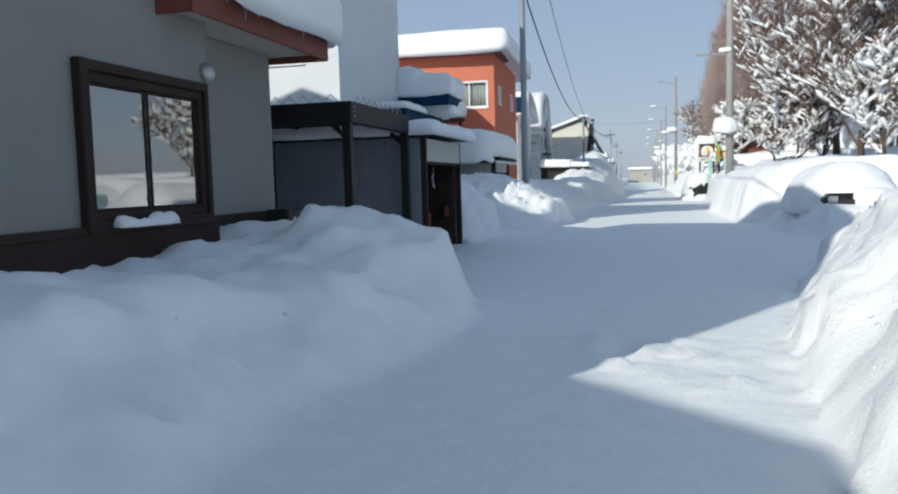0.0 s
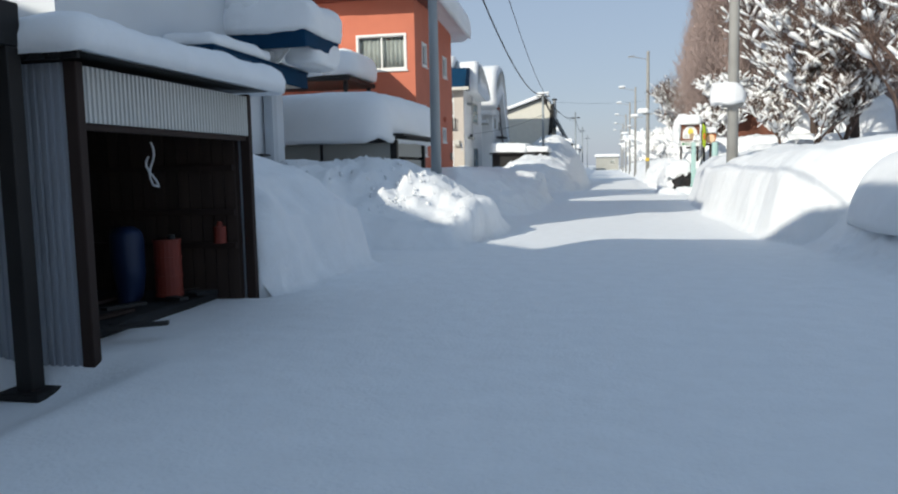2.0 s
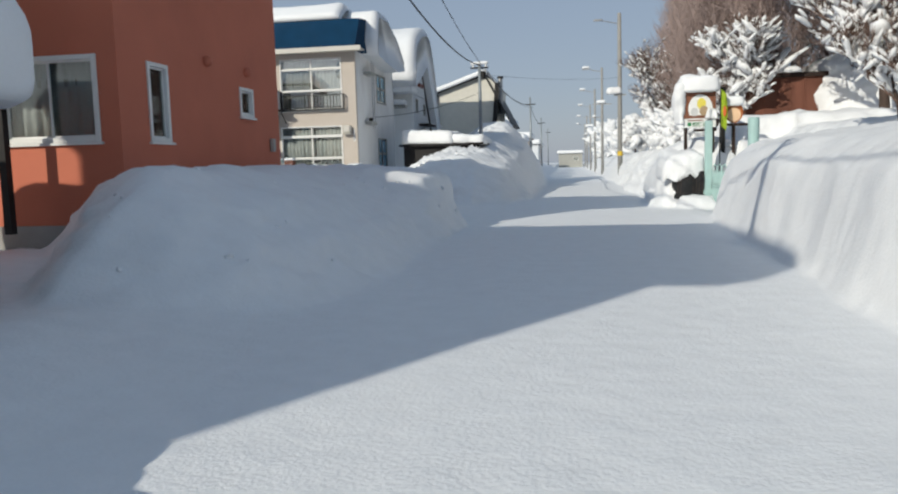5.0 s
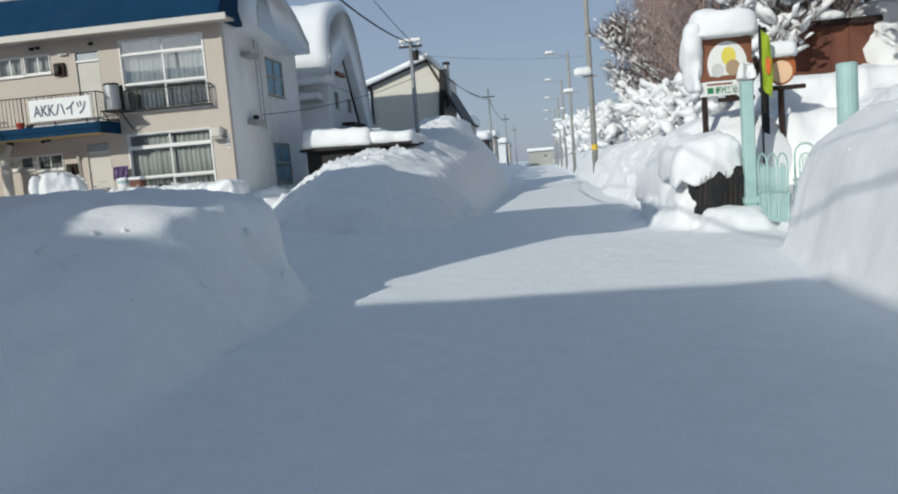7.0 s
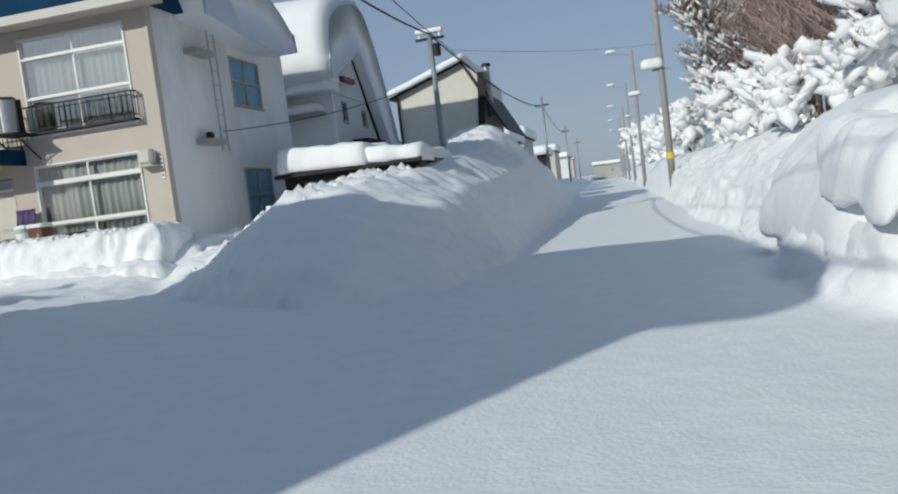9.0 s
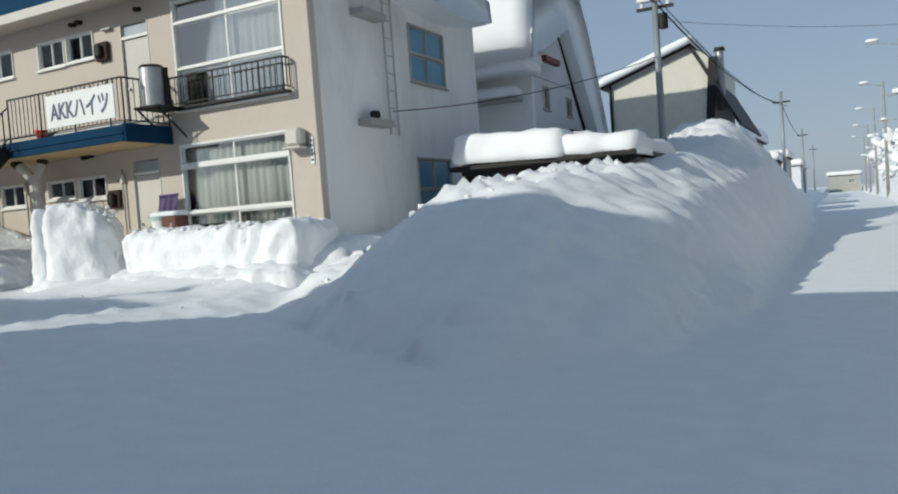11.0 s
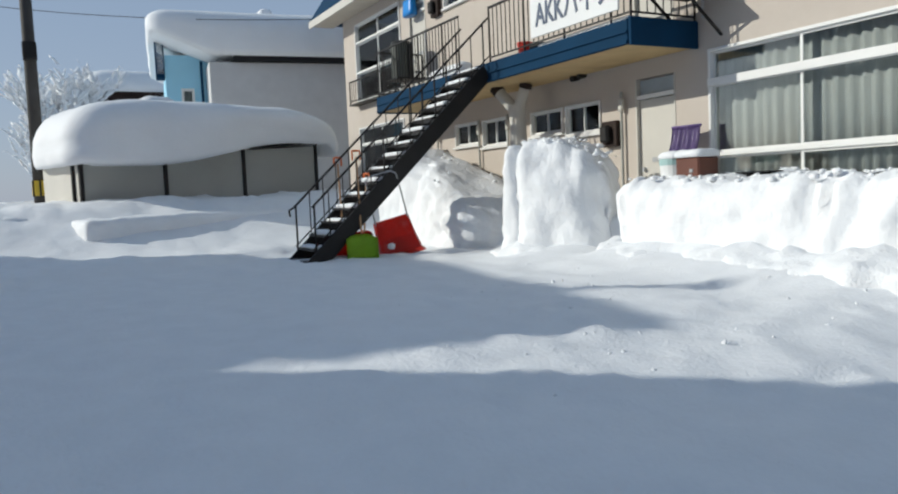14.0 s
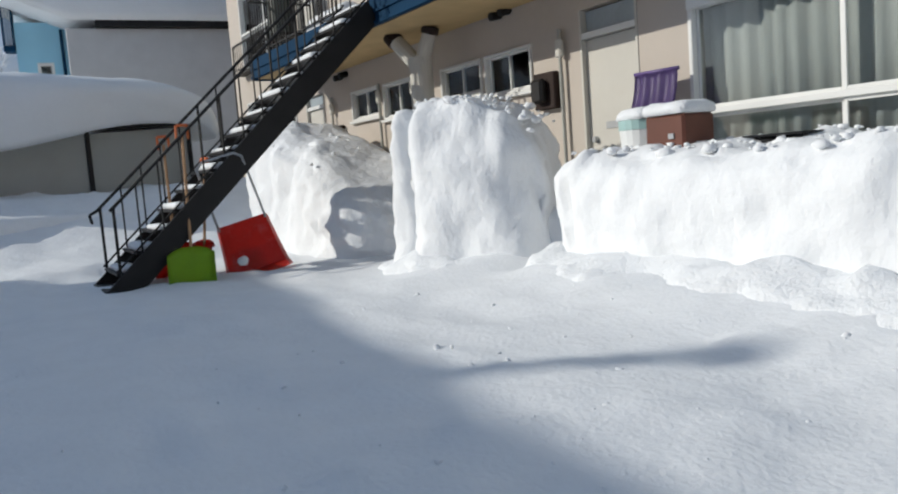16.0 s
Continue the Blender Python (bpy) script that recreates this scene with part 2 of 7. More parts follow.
def bar(a, b, w, h, bm=None):
    """A square bar from a to b."""
    bm = bm or bmesh.new()
    a, b = Vector(a), Vector(b)
    r = bmesh.ops.create_cube(bm, size=1)
    bmesh.ops.scale(bm, vec=(w, h, (b - a).length), verts=r["verts"])
    d = (b - a).normalized()
    side = d.cross(Vector((0, 0, 1)))
    if side.length < 1e-4:
        side = Vector((1, 0, 0))
    side.normalize()
    up = side.cross(d)
    m = Matrix((side, up, d)).transposed().to_4x4()
    bmesh.ops.transform(bm, matrix=Matrix.Translation((a + b) / 2) @ m, verts=r["verts"])
    return bm


def walls_with_holes(u0, u1, z0, z1, t, holes):
    """A wall in its own plane: u along it, thickness t towards +v, with through openings (u0, u1, z0, z1)."""
    bm = bmesh.new()
    us = sorted({u0, u1, *[h[0] for h in holes], *[h[1] for h in holes]})
    zs = sorted({z0, z1, *[h[2] for h in holes], *[h[3] for h in holes]})
    us = [u for u in us if u0 <= u <= u1]
    zs = [z for z in zs if z0 <= z <= z1]
    solid = {}
    for i in range(len(us) - 1):
        for j in range(len(zs) - 1):
            cu, cz = (us[i] + us[i + 1]) / 2, (zs[j] + zs[j + 1]) / 2
            solid[i, j] = not any(h[0] < cu < h[1] and h[2] < cz < h[3] for h in holes)
    vs = {}

    def v(i, j, k):
        if (i, j, k) not in vs:
            vs[i, j, k] = bm.verts.new((us[i], k * t, zs[j]))
        return vs[i, j, k]
    for (i, j), s in solid.items():
        if not s:
            continue
        bm.faces.new([v(i, j, 0), v(i + 1, j, 0), v(i + 1, j + 1, 0), v(i, j + 1, 0)])
        bm.faces.new([v(i, j + 1, 1), v(i + 1, j + 1, 1), v(i + 1, j, 1), v(i, j, 1)])
        for di, dj, a, b in ((-1, 0, (i, j + 1), (i, j)), (1, 0, (i + 1, j), (i + 1, j + 1)), (0, -1, (i, j), (i + 1, j)), (0, 1, (i + 1, j + 1), (i, j + 1))):
            if not solid.get((i + di, j + dj), False):
                bm.faces.new([v(*a, 0), v(*a, 1), v(*b, 1), v(*b, 0)])
    bmesh.ops.recalc_face_normals(bm, faces=bm.faces)
    return bm


def wall(name, parent, mat, a, b, z0, z1, t, holes=(), label=""):
    """A wall from a to b on plan, its outer face on that line and its thickness to the left of it."""
    d = Vector((b[0] - a[0], b[1] - a[1], 0))
    bm = walls_with_holes(0, d.length, z0, z1, t, holes)
    bmesh.ops.transform(bm, matrix=pose(a[0], a[1], 0, 0, 0, math.degrees(math.atan2(d.y, d.x))), verts=bm.verts)
    return part(name, bm, mat, parent, label)


def vnoise(x, y, seed=0):
    """Value noise over arrays."""
    xi, yi = np.floor(x).astype(np.int64), np.floor(y).astype(np.int64)
    fx, fy = x - xi, y - yi
    fx, fy = fx * fx * (3 - 2 * fx), fy * fy * (3 - 2 * fy)

    def h(a, b):
        n = (a * 374761393 + b * 668265263 + seed * 1442695041) & 0x7FFFFFFF
        n = ((n ^ (n >> 13)) * 1274126177) & 0x7FFFFFFF
        return ((n ^ (n >> 16)) & 0xFFFF) / 65535.0
    return (h(xi, yi) * (1 - fx) + h(xi + 1, yi) * fx) * (1 - fy) + (h(xi, yi + 1) * (1 - fx) + h(xi + 1, yi + 1) * fx) * fy


def fbm(x, y, seed=0, octaves=4):
    s, a = 0, 0.5
    for o in range(octaves):
        s = s + a * (vnoise(x * 2 ** o, y * 2 ** o, seed + o) - 0.5)
        a *= 0.5
    return s


def snow_slab(x0, x1, y0, y1, z0, z1, r=0.3, seed=0, rough=0.06, lumps=1.2, slope=(0, 0), step=0.22, sag=0.0, clods=0.0):
    """A rounded drift of snow with a flat foot: r is the rounding of its edges; slope lifts it along x and y; sag lets its rim hang down."""
    hx, hy, hz = (x1 - x0) / 2, (y1 - y0) / 2, (z1 - z0)
    r = min(r, hx * 0.98, hy * 0.98)
    rz = min(r, hz * 0.95)
    nx, ny, nz = max(3, int(2 * hx / step)), max(3, int(2 * hy / step)), max(2, int(hz / step))
    verts, faces, index = [], [], {}

    def add(i, j, k):
        key = (i, j, k)
        if key not in index:
            index[key] = len(verts)
            verts.append((-hx + 2 * hx * i / nx, -hy + 2 * hy * j / ny, hz * k / nz))
        return index[key]
    for i in range(nx):
        for j in range(ny):
            faces.append((add(i, j, nz), add(i + 1, j, nz), add(i + 1, j + 1, nz), add(i, j + 1, nz)))
            faces.append((add(i, j + 1, 0), add(i + 1, j + 1, 0), add(i + 1, j, 0), add(i, j, 0)))
    for i in range(nx):
        for k in range(nz):
            faces.append((add(i, 0, k), add(i + 1, 0, k), add(i + 1, 0, k + 1), add(i, 0, k + 1)))
            faces.append((add(i + 1, ny, k), add(i, ny, k), add(i, ny, k + 1), add(i + 1, ny, k + 1)))
    for j in range(ny):
        for k in range(nz):
            faces.append((add(0, j + 1, k), add(0, j, k), add(0, j, k + 1), add(0, j + 1, k + 1)))
            faces.append((add(nx, j, k), add(nx, j + 1, k), add(nx, j + 1, k + 1), add(nx, j, k + 1)))
    p = np.array(verts)
    q = p.copy()
    q[:, 0] = np.clip(p[:, 0], -hx + r, hx - r)
    q[:, 1] = np.clip(p[:, 1], -hy + r, hy - r)
    q[:, 2] = np.clip(p[:, 2], rz * 0.5, hz - rz)
    d = (p - q) / np.array((r, r, rz))
    n = np.linalg.norm(d, axis=1)
    m = np.max(np.abs(d), axis=1)
    f = np.where(n > 1e-6, m / np.maximum(n, 1e-6), 1.0)
    p = q + d * f[:, None] * np.array((r, r, rz))
    wx, wy = p[:, 0] + (x0 + x1) / 2, p[:, 1] + (y0 + y1) / 2
    top = np.clip(p[:, 2] / hz, 0, 1)
    bulk = fbm(wx * lumps + 3.1 * seed, wy * lumps + p[:, 2] * 1.7, seed, 4)
    fine = fbm(wx * 5 + seed, wy * 5 + p[:, 2] * 5.3, seed + 9, 3)
    dirs = np.where(n[:, None] > 1e-6, d / np.maximum(n, 1e-6)[:, None], np.array((0, 0, 1.0)))
    dirs[:, 2] = np.where(p[:, 2] < 0.02, 0, dirs[:, 2])
    amount = rough * (2.2 * bulk + 0.5 * fine)
    if clods:
        amount = amount + clods * np.maximum(0, fbm(wx * 3.3 + seed, wy * 3.3 + p[:, 2] * 3.1, seed + 21, 3) - 0.02) * 2
    p = p + dirs * amount[:, None]
    if sag:
        edge = np.maximum(np.abs(p[:, 0]) / hx, np.abs(p[:, 1]) / hy)
        p[:, 2] -= sag * np.clip((edge - 0.8) / 0.2, 0, 1) ** 2 * (1 - top)
    p[:, 2] += slope[0] * p[:, 0] + slope[1] * p[:, 1] + z0
    p[:, 0], p[:, 1] = p[:, 0] + (x0 + x1) / 2, p[:, 1] + (y0 + y1) / 2
    return [tuple(v) for v in p], faces


def snow_cap(x0, x1, y0, y1, z0, z1, label="thick rounded snow lying on the roof", parent=None, mat=None, name="snow_drift", at=None, turn=0.0, **k):
    v, f = snow_slab(x0, x1, y0, y1, z0, z1, **k)
    ob = raw(name, v, f, mat or SNOW_SOFT, parent)
    if parent is None:
        tagged(ob, label, "snow")
    if at:
        ob.matrix_world = pose(*at, 0, 0, turn)
    return ob


def blob_mesh(seed, squash=0.7, sub=2):
    bm = bmesh.new()
    bmesh.ops.create_icosphere(bm, subdivisions=sub, radius=1)
    for v in bm.verts:
        k = 1 + 0.55 * noise.noise(v.co * 1.3 + Vector((seed * 7.3, 0, 0))) + 0.2 * noise.noise(v.co * 3.1 + Vector((0, seed * 3.7, 0)))
        v.co *= k
        v.co.z *= squash
        if v.co.z < -0.25:
            v.co.z = -0.25 + 0.2 * (v.co.z + 0.25)
    vs = np.array([v.co[:] for v in bm.verts])
    fs = [[v.index for v in f.verts] for f in bm.faces]
    bm.free()
    return vs, fs


def chunk_mesh(seed):
    """A broken, angular clod."""
    rng = random.Random(seed)
    bm = bmesh.new()
    bmesh.ops.create_icosphere(bm, subdivisions=1, radius=1)
    for v in bm.verts:
        v.co *= rng.uniform(0.65, 1.2)
    vs = np.array([v.co[:] for v in bm.verts])
    fs = [[v.index for v in f.verts] for f in bm.faces]
    bm.free()
    return vs, fs


def profile_drift(inner, outer, x0, x1, r=0.4, seed=0, rough=0.08, lumps=0.8, n=30, m=30):
    """Snow lying over a roof: inner and outer are its lower and upper (y, z) outlines, drawn along x with rounded ends."""
    def smooth_line(pts, soft):
        pts = np.array(pts, float)
        t = np.concatenate([[0], np.cumsum(np.linalg.norm(np.diff(pts, axis=0), axis=1))])
        u = np.linspace(0, t[-1], n * 3)
        line = np.stack([np.interp(u, t, pts[:, 0]), np.interp(u, t, pts[:, 1])], axis=1)
        for _ in range(soft):
            line[1:-1] = 0.5 * line[1:-1] + 0.25 * (line[:-2] + line[2:])
        return line[np.linspace(0, n * 3 - 1, n).astype(int)]
    ring = np.concatenate([smooth_line(inner, 4)[::-1], smooth_line(outer, 30)])
    edge = np.roll(ring, -1, axis=0) - np.roll(ring, 1, axis=0)
    normal = np.stack([edge[:, 1], -edge[:, 0]], axis=1) / np.maximum(np.linalg.norm(edge, axis=1), 1e-6)[:, None]
    area = np.sum(ring[:, 0] * np.roll(ring[:, 1], -1) - np.roll(ring[:, 0], -1) * ring[:, 1])
    normal = normal if area > 0 else -normal
    above = np.arange(2 * n) >= n
    ends = np.array([0, 0.08, 0.25, 0.5, 0.75, 1.0]) * r
    xs = np.concatenate([x0 + ends, np.linspace(x0 + r, x1 - r, m)[1:-1], (x1 - ends)[::-1]])
    V, F = [], []
    for x in xs:
        d = min(x - x0, x1 - x, r) / r
        cut = -r * (1 - math.sqrt(max(0.0, 1 - (1 - d) ** 2)))
        ys, zs = ring[:, 0], ring[:, 1]
        off = rough * (2.4 * fbm(x * lumps + ys * 0.3 + seed, ys * lumps + zs * lumps * 0.8, seed, 4) + 0.5 * fbm(x * 4 + 0 * ys, ys * 4 + zs * 4, seed + 5, 2))
        p = ring + normal * np.where(above, cut + off, 0.0)[:, None]
        V.extend((float(x), q[0], q[1]) for q in p.tolist())
    R = 2 * n
    for i in range(len(xs) - 1):
        for j in range(R):
            q = (i * R + j, i * R + (j + 1) % R, (i + 1) * R + (j + 1) % R, (i + 1) * R + j)
            F.append(q if area < 0 else q[::-1])
    first, last = list(range(R)), [(len(xs) - 1) * R + j for j in range(R)]
    F.append(first[::-1] if area > 0 else first)
    F.append(last if area > 0 else last[::-1])
    return V, F


BLOBS = [blob_mesh(s, sub=1) for s in range(5)]
CHUNKS = [chunk_mesh(s + 20) for s in range(6)]


# ---- the snow-covered ground: one sheet to the horizon ----
def sm(a, b, x):
    t = np.clip((x - a) / (b - a), 0, 1)
    return t * t * (3 - 2 * t)


def span(a, b, w, y, w2=None):
    return sm(a - w / 2, a + w / 2, y) * (1 - sm(b - (w2 or w) / 2, b + (w2 or w) / 2, y))


def ground_base(x, y):
    wob = 0.5 * fbm(x * 0.55, y * 0.55, 5, 2)
    xl, yl = x + wob, y + 0.6 * fbm(x * 0.6 + 9, y * 0.6, 6, 2)
    left = np.zeros_like(x)
    # beside the grey house
    toe = np.interp(y, [-10, 4.5, 5, 6.4, 9.2, 9.7, 10.3], [-2.15, -2.1, -2.0, -1.82, -2.02, -2.3, -3.2])
    d = toe - xl
    wid = np.interp(y, [4.5, 6.5, 8.6], [1.7, 1.1, 0.42])
    crest = np.interp(y, [2.0, 4.5, 6.0, 7.0, 8.2, 9.2], [0.98, 0.96, 0.80, 0.84, 1.14, 1.32])
    b = crest * (0.74 * sm(0, wid, d) + 0.26 * sm(0.25, 1.5, d) - 0.22 * sm(1.7, 2.5, d) * sm(7.2, 8.4, y)) * (1 - sm(9.45, 10.0, yl + 0.12 * (x + 3)))
    left = np.maximum(left, 0.2 * sm(13.4, 15.3, yl) * sm(-4.7, -6.2, xl) * (1 - sm(15.35, 15.5, y)))
    left = np.maximum(left, b)
    # beyond the shed
    face = np.interp(y, [18.5, 19.3, 20.5, 22.0, 23.0, 24.5], [-4.25, -3.95, -3.75, -3.85, -4.5, -4.9])
    d = face - xl
    b = (0.95 * sm(0, 0.38, d) + 0.5 * sm(0.25, 1.1, d) + 0.45 * sm(0.9, 2.4, d) + 0.3 * sm(2.2, 3.6, d)) * span(18.5, 23.2, 0.25, y, 1.6) * np.where(y < 18.6, 0, 1)
    left = np.maximum(left, b)
    # lump at the pole and under the long garage
    toe = np.interp(y, [23.6, 24.3, 25.4, 26.7, 27.6, 28.4, 29.3, 30.5, 32], [-3.05, -2.88, -2.66, -2.42, -2.4, -2.75, -3.5, -4.1, -4.7])
    d = toe - xl
    yc = y + 0.25 * (yl - y)
    b = (0.84 * sm(0, 0.3, d) + 0.14 * sm(0.4, 1.0, d) + 0.42 * sm(0.7, 1.7, d) + 0.34 * sm(1.4, 2.6, d)) * (0.44 * sm(23.9, 24.45, yc) + 0.56 * sm(24.4, 26.4, yc)) * (1 - 0.35 * sm(28.2, 29.6, y)) * (1 - 0.75 * sm(30.2, 32.5, y))
    left = np.maximum(left, b)
    left = np.maximum(left, 1.62 * sm(-5.0, -6.2, xl) * span(20.0, 29.0, 1.0, y, 1.0))
    left = np.maximum(left, 1.64 * sm(-4.8, -5.6, xl) * span(24.3, 29.0, 2.0, y, 1.0))
    left = np.maximum(left, 0.25 * sm(-2.5, -4.5, xl) * span(28, 34, 1.5, y))
    # drift before the orange house
    toe = np.interp(y, [30.8, 32, 33.5, 36, 41, 43.4, 44.7, 45.5, 46.1, 47.0], [-4.6, -3.4, -2.5, -2.15, -2.3, -2.35, -2.45, -2.75, -3.5, -5.2])
    d = toe - xl
    soft = 0.45 * sm(0, 1.0, d) + 0.5 * sm(0.4, 2.0, d) + 0.55 * sm(1.2, 3.0, d)
    firm = 1.26 * sm(0, 0.62, d) + 0.14 * sm(0.5, 1.4, d) + 0.08 * sm(1.0, 3.2, d)
    k = sm(40.0, 43.2, y)
    b = (soft * (1 - k) + firm * k) * sm(31.2, 34.6, yl + 1.5 * np.minimum(0, x + 4.8)) * (1 - sm(46.1, 46.8, yl))
    left = np.maximum(left, b)
    # yard of the apartment house
    yard = 0.62 * sm(-2.4, -11.0, x) * sm(46.5, 50.0, y) * (1 - sm(70, 80, y))
    left = np.maximum(left, yard)
    low = (0.75 + 0.95 * sm(-18.5, -22.6, x)) * sm(-16.4, -18.6, xl + 0.55 * (yl - 55.0)) * sm(40, 47, y) * (1 - sm(70, 80, y))
    left = np.maximum(left, low)
    left = np.maximum(left, 1.35 * sm(-9.0, -14, x) * span(44, 49, 4.0, y, 4.0) * 0.9)
    # the long ridge beside the road past the yard
    front = np.interp(x, [-10, -8.2, -5.5, -3.4, -2.2, -1.6], [57.4, 54.9, 53.6, 53.3, 54.2, 56.0])
    toe = np.interp(y, [53, 56, 64, 80, 120], [-1.7, -1.55, -1.35, -1.5, -2.6])
    crest = np.interp(y, [53.5, 55, 57.8, 60, 66, 70, 73, 75.2, 78, 84, 92, 102, 130], [0.9, 1.55, 1.95, 2.1, 2.55, 2.9, 3.5, 4.1, 3.7, 3.5, 2.8, 1.9, 1.4])
    xr = x + 0.5 * fbm(x * 0.2, y * 0.22, 8, 1)
    shape = 0.68 * sm(0, 1.3, toe - xr) + 0.32 * sm(0.9, 2.5, toe - xr)
    back = 1 - 0.55 * sm(-5.2, -7.6, xl) - 0.35 * sm(-7.6, -9.2, xl)
    b = crest * shape * back * (0.5 * sm(0, 1.0, yl - front) + 0.5 * sm(0.5, 3.0, yl - front))
    left = np.maximum(left, b * np.where(y > 52, 1, 0))
    left = np.maximum(left, 1.5 * sm(-3.5, -6.0, x) * sm(95, 110, y))
    left = np.maximum(left, 1.2 * sm(-7.4, -8.4, xl) * span(57.6, 66, 1.2, yl))
    left = np.maximum(left, yard + 0.14 * sm(56.0, 57.4, yl) * span(-14, -8.5, 1.0, xl))
    left = np.maximum(left, 1.2 * sm(-8, -12, x) * (1 - sm(8, 11, y)))
    left = np.maximum(left, 1.3 * sm(-8.5, -12.0, x) * span(20, 48, 3.0, y))
    # the right side
    right = np.zeros_like(x)
    toe = np.interp(y, [-10, 4.5, 7, 9.5, 11.5, 12.6, 13.4], [0.85, 1.0, 1.15, 1.65, 2.15, 3.0, 4.6])
    b = (0.55 * sm(0, 0.4, xl - toe) + 0.65 * sm(0.2, 1.1, xl - toe) + 0.95 * sm(0.8, 2.6, xl - toe)) * (1 - sm(12.0, 13.6, yl))
    right = np.maximum(right, b)
    right = np.maximum(right, 0.72 * sm(3.3, 4.4, xl) * span(19.8, 25, 1.2, yl))
    right = np.maximum(right, 1.3 * sm(5.6, 7.4, xl) * sm(12.5, 15.5, y) * (1 - sm(19, 21, y)) * 0.6)
    toe = np.interp(y, [24.0, 24.8, 26, 34, 38, 44, 46.6, 47.6], [4.6, 3.2, 2.85, 2.72, 2.9, 3.35, 3.65, 4.5])
    xs = x + 0.5 * fbm(x * 0.3, y * 0.42, 7, 2)
    b = (1.3 * sm(0, 0.5, xs - toe) + 0.42 * sm(0.3, 1.1, xs - toe) + 0.24 * sm(0.9, 2.4, xl - toe)) * span(24.6, 47.3, 0.9, yl, 0.8)
    right = np.maximum(right, b)
    right = np.maximum(right, (0.55 + 1.25 * sm(4.8, 6.2, xl)) * sm(4.3, 5.0, xl) * span(46.5, 52, 1.0, y))
    toe = np.interp(y, [50.3, 51.2, 54, 64, 80, 120], [4.2, 3.3, 2.95, 2.75, 2.9, 3.0])
    b = (0.9 * sm(0, 0.5, xl - toe) + 0.45 * sm(0.3, 1.1, xl - toe) + 0.65 * sm(0.7, 2.0, xl - toe)) * sm(50.6, 51.8, yl)
    right = np.maximum(right, b)
    # heap round the dark hollow at the gate
    heap = 1.6 * sm(2.35, 3.55, xl) * span(50.5, 54.0, 0.8, yl - 0.25 * (x - 3.0), 2.0)
    heap = np.maximum(heap, 0.36 * span(3.2, 4.3, 0.6, xl) * span(49.6, 50.7, 0.7, yl))
    right = np.maximum(right, heap * (1 - sm(4.2, 4.6, x)) * (y > 48))
    right = np.maximum(right, 1.7 * sm(6.5, 9.0, x) * sm(20, 24, y))
    right = np.maximum(right, 2.35 * sm(5.0, 7.4, xl) * span(43, 58, 2.5, yl))
    right = np.maximum(right, 2.85 * sm(4.3, 5.8, xl) * span(52.9, 58, 1.5, yl, 2.0))
    right = np.maximum(right, 2.95 * sm(5.4, 7.4, xl) * span(53.6, 60, 1.8, yl, 2.0))
    right = np.maximum(right, 1.0 * sm(7.5, 10.0, x))
    h = np.where(x < 0.3, left, right)
    return h


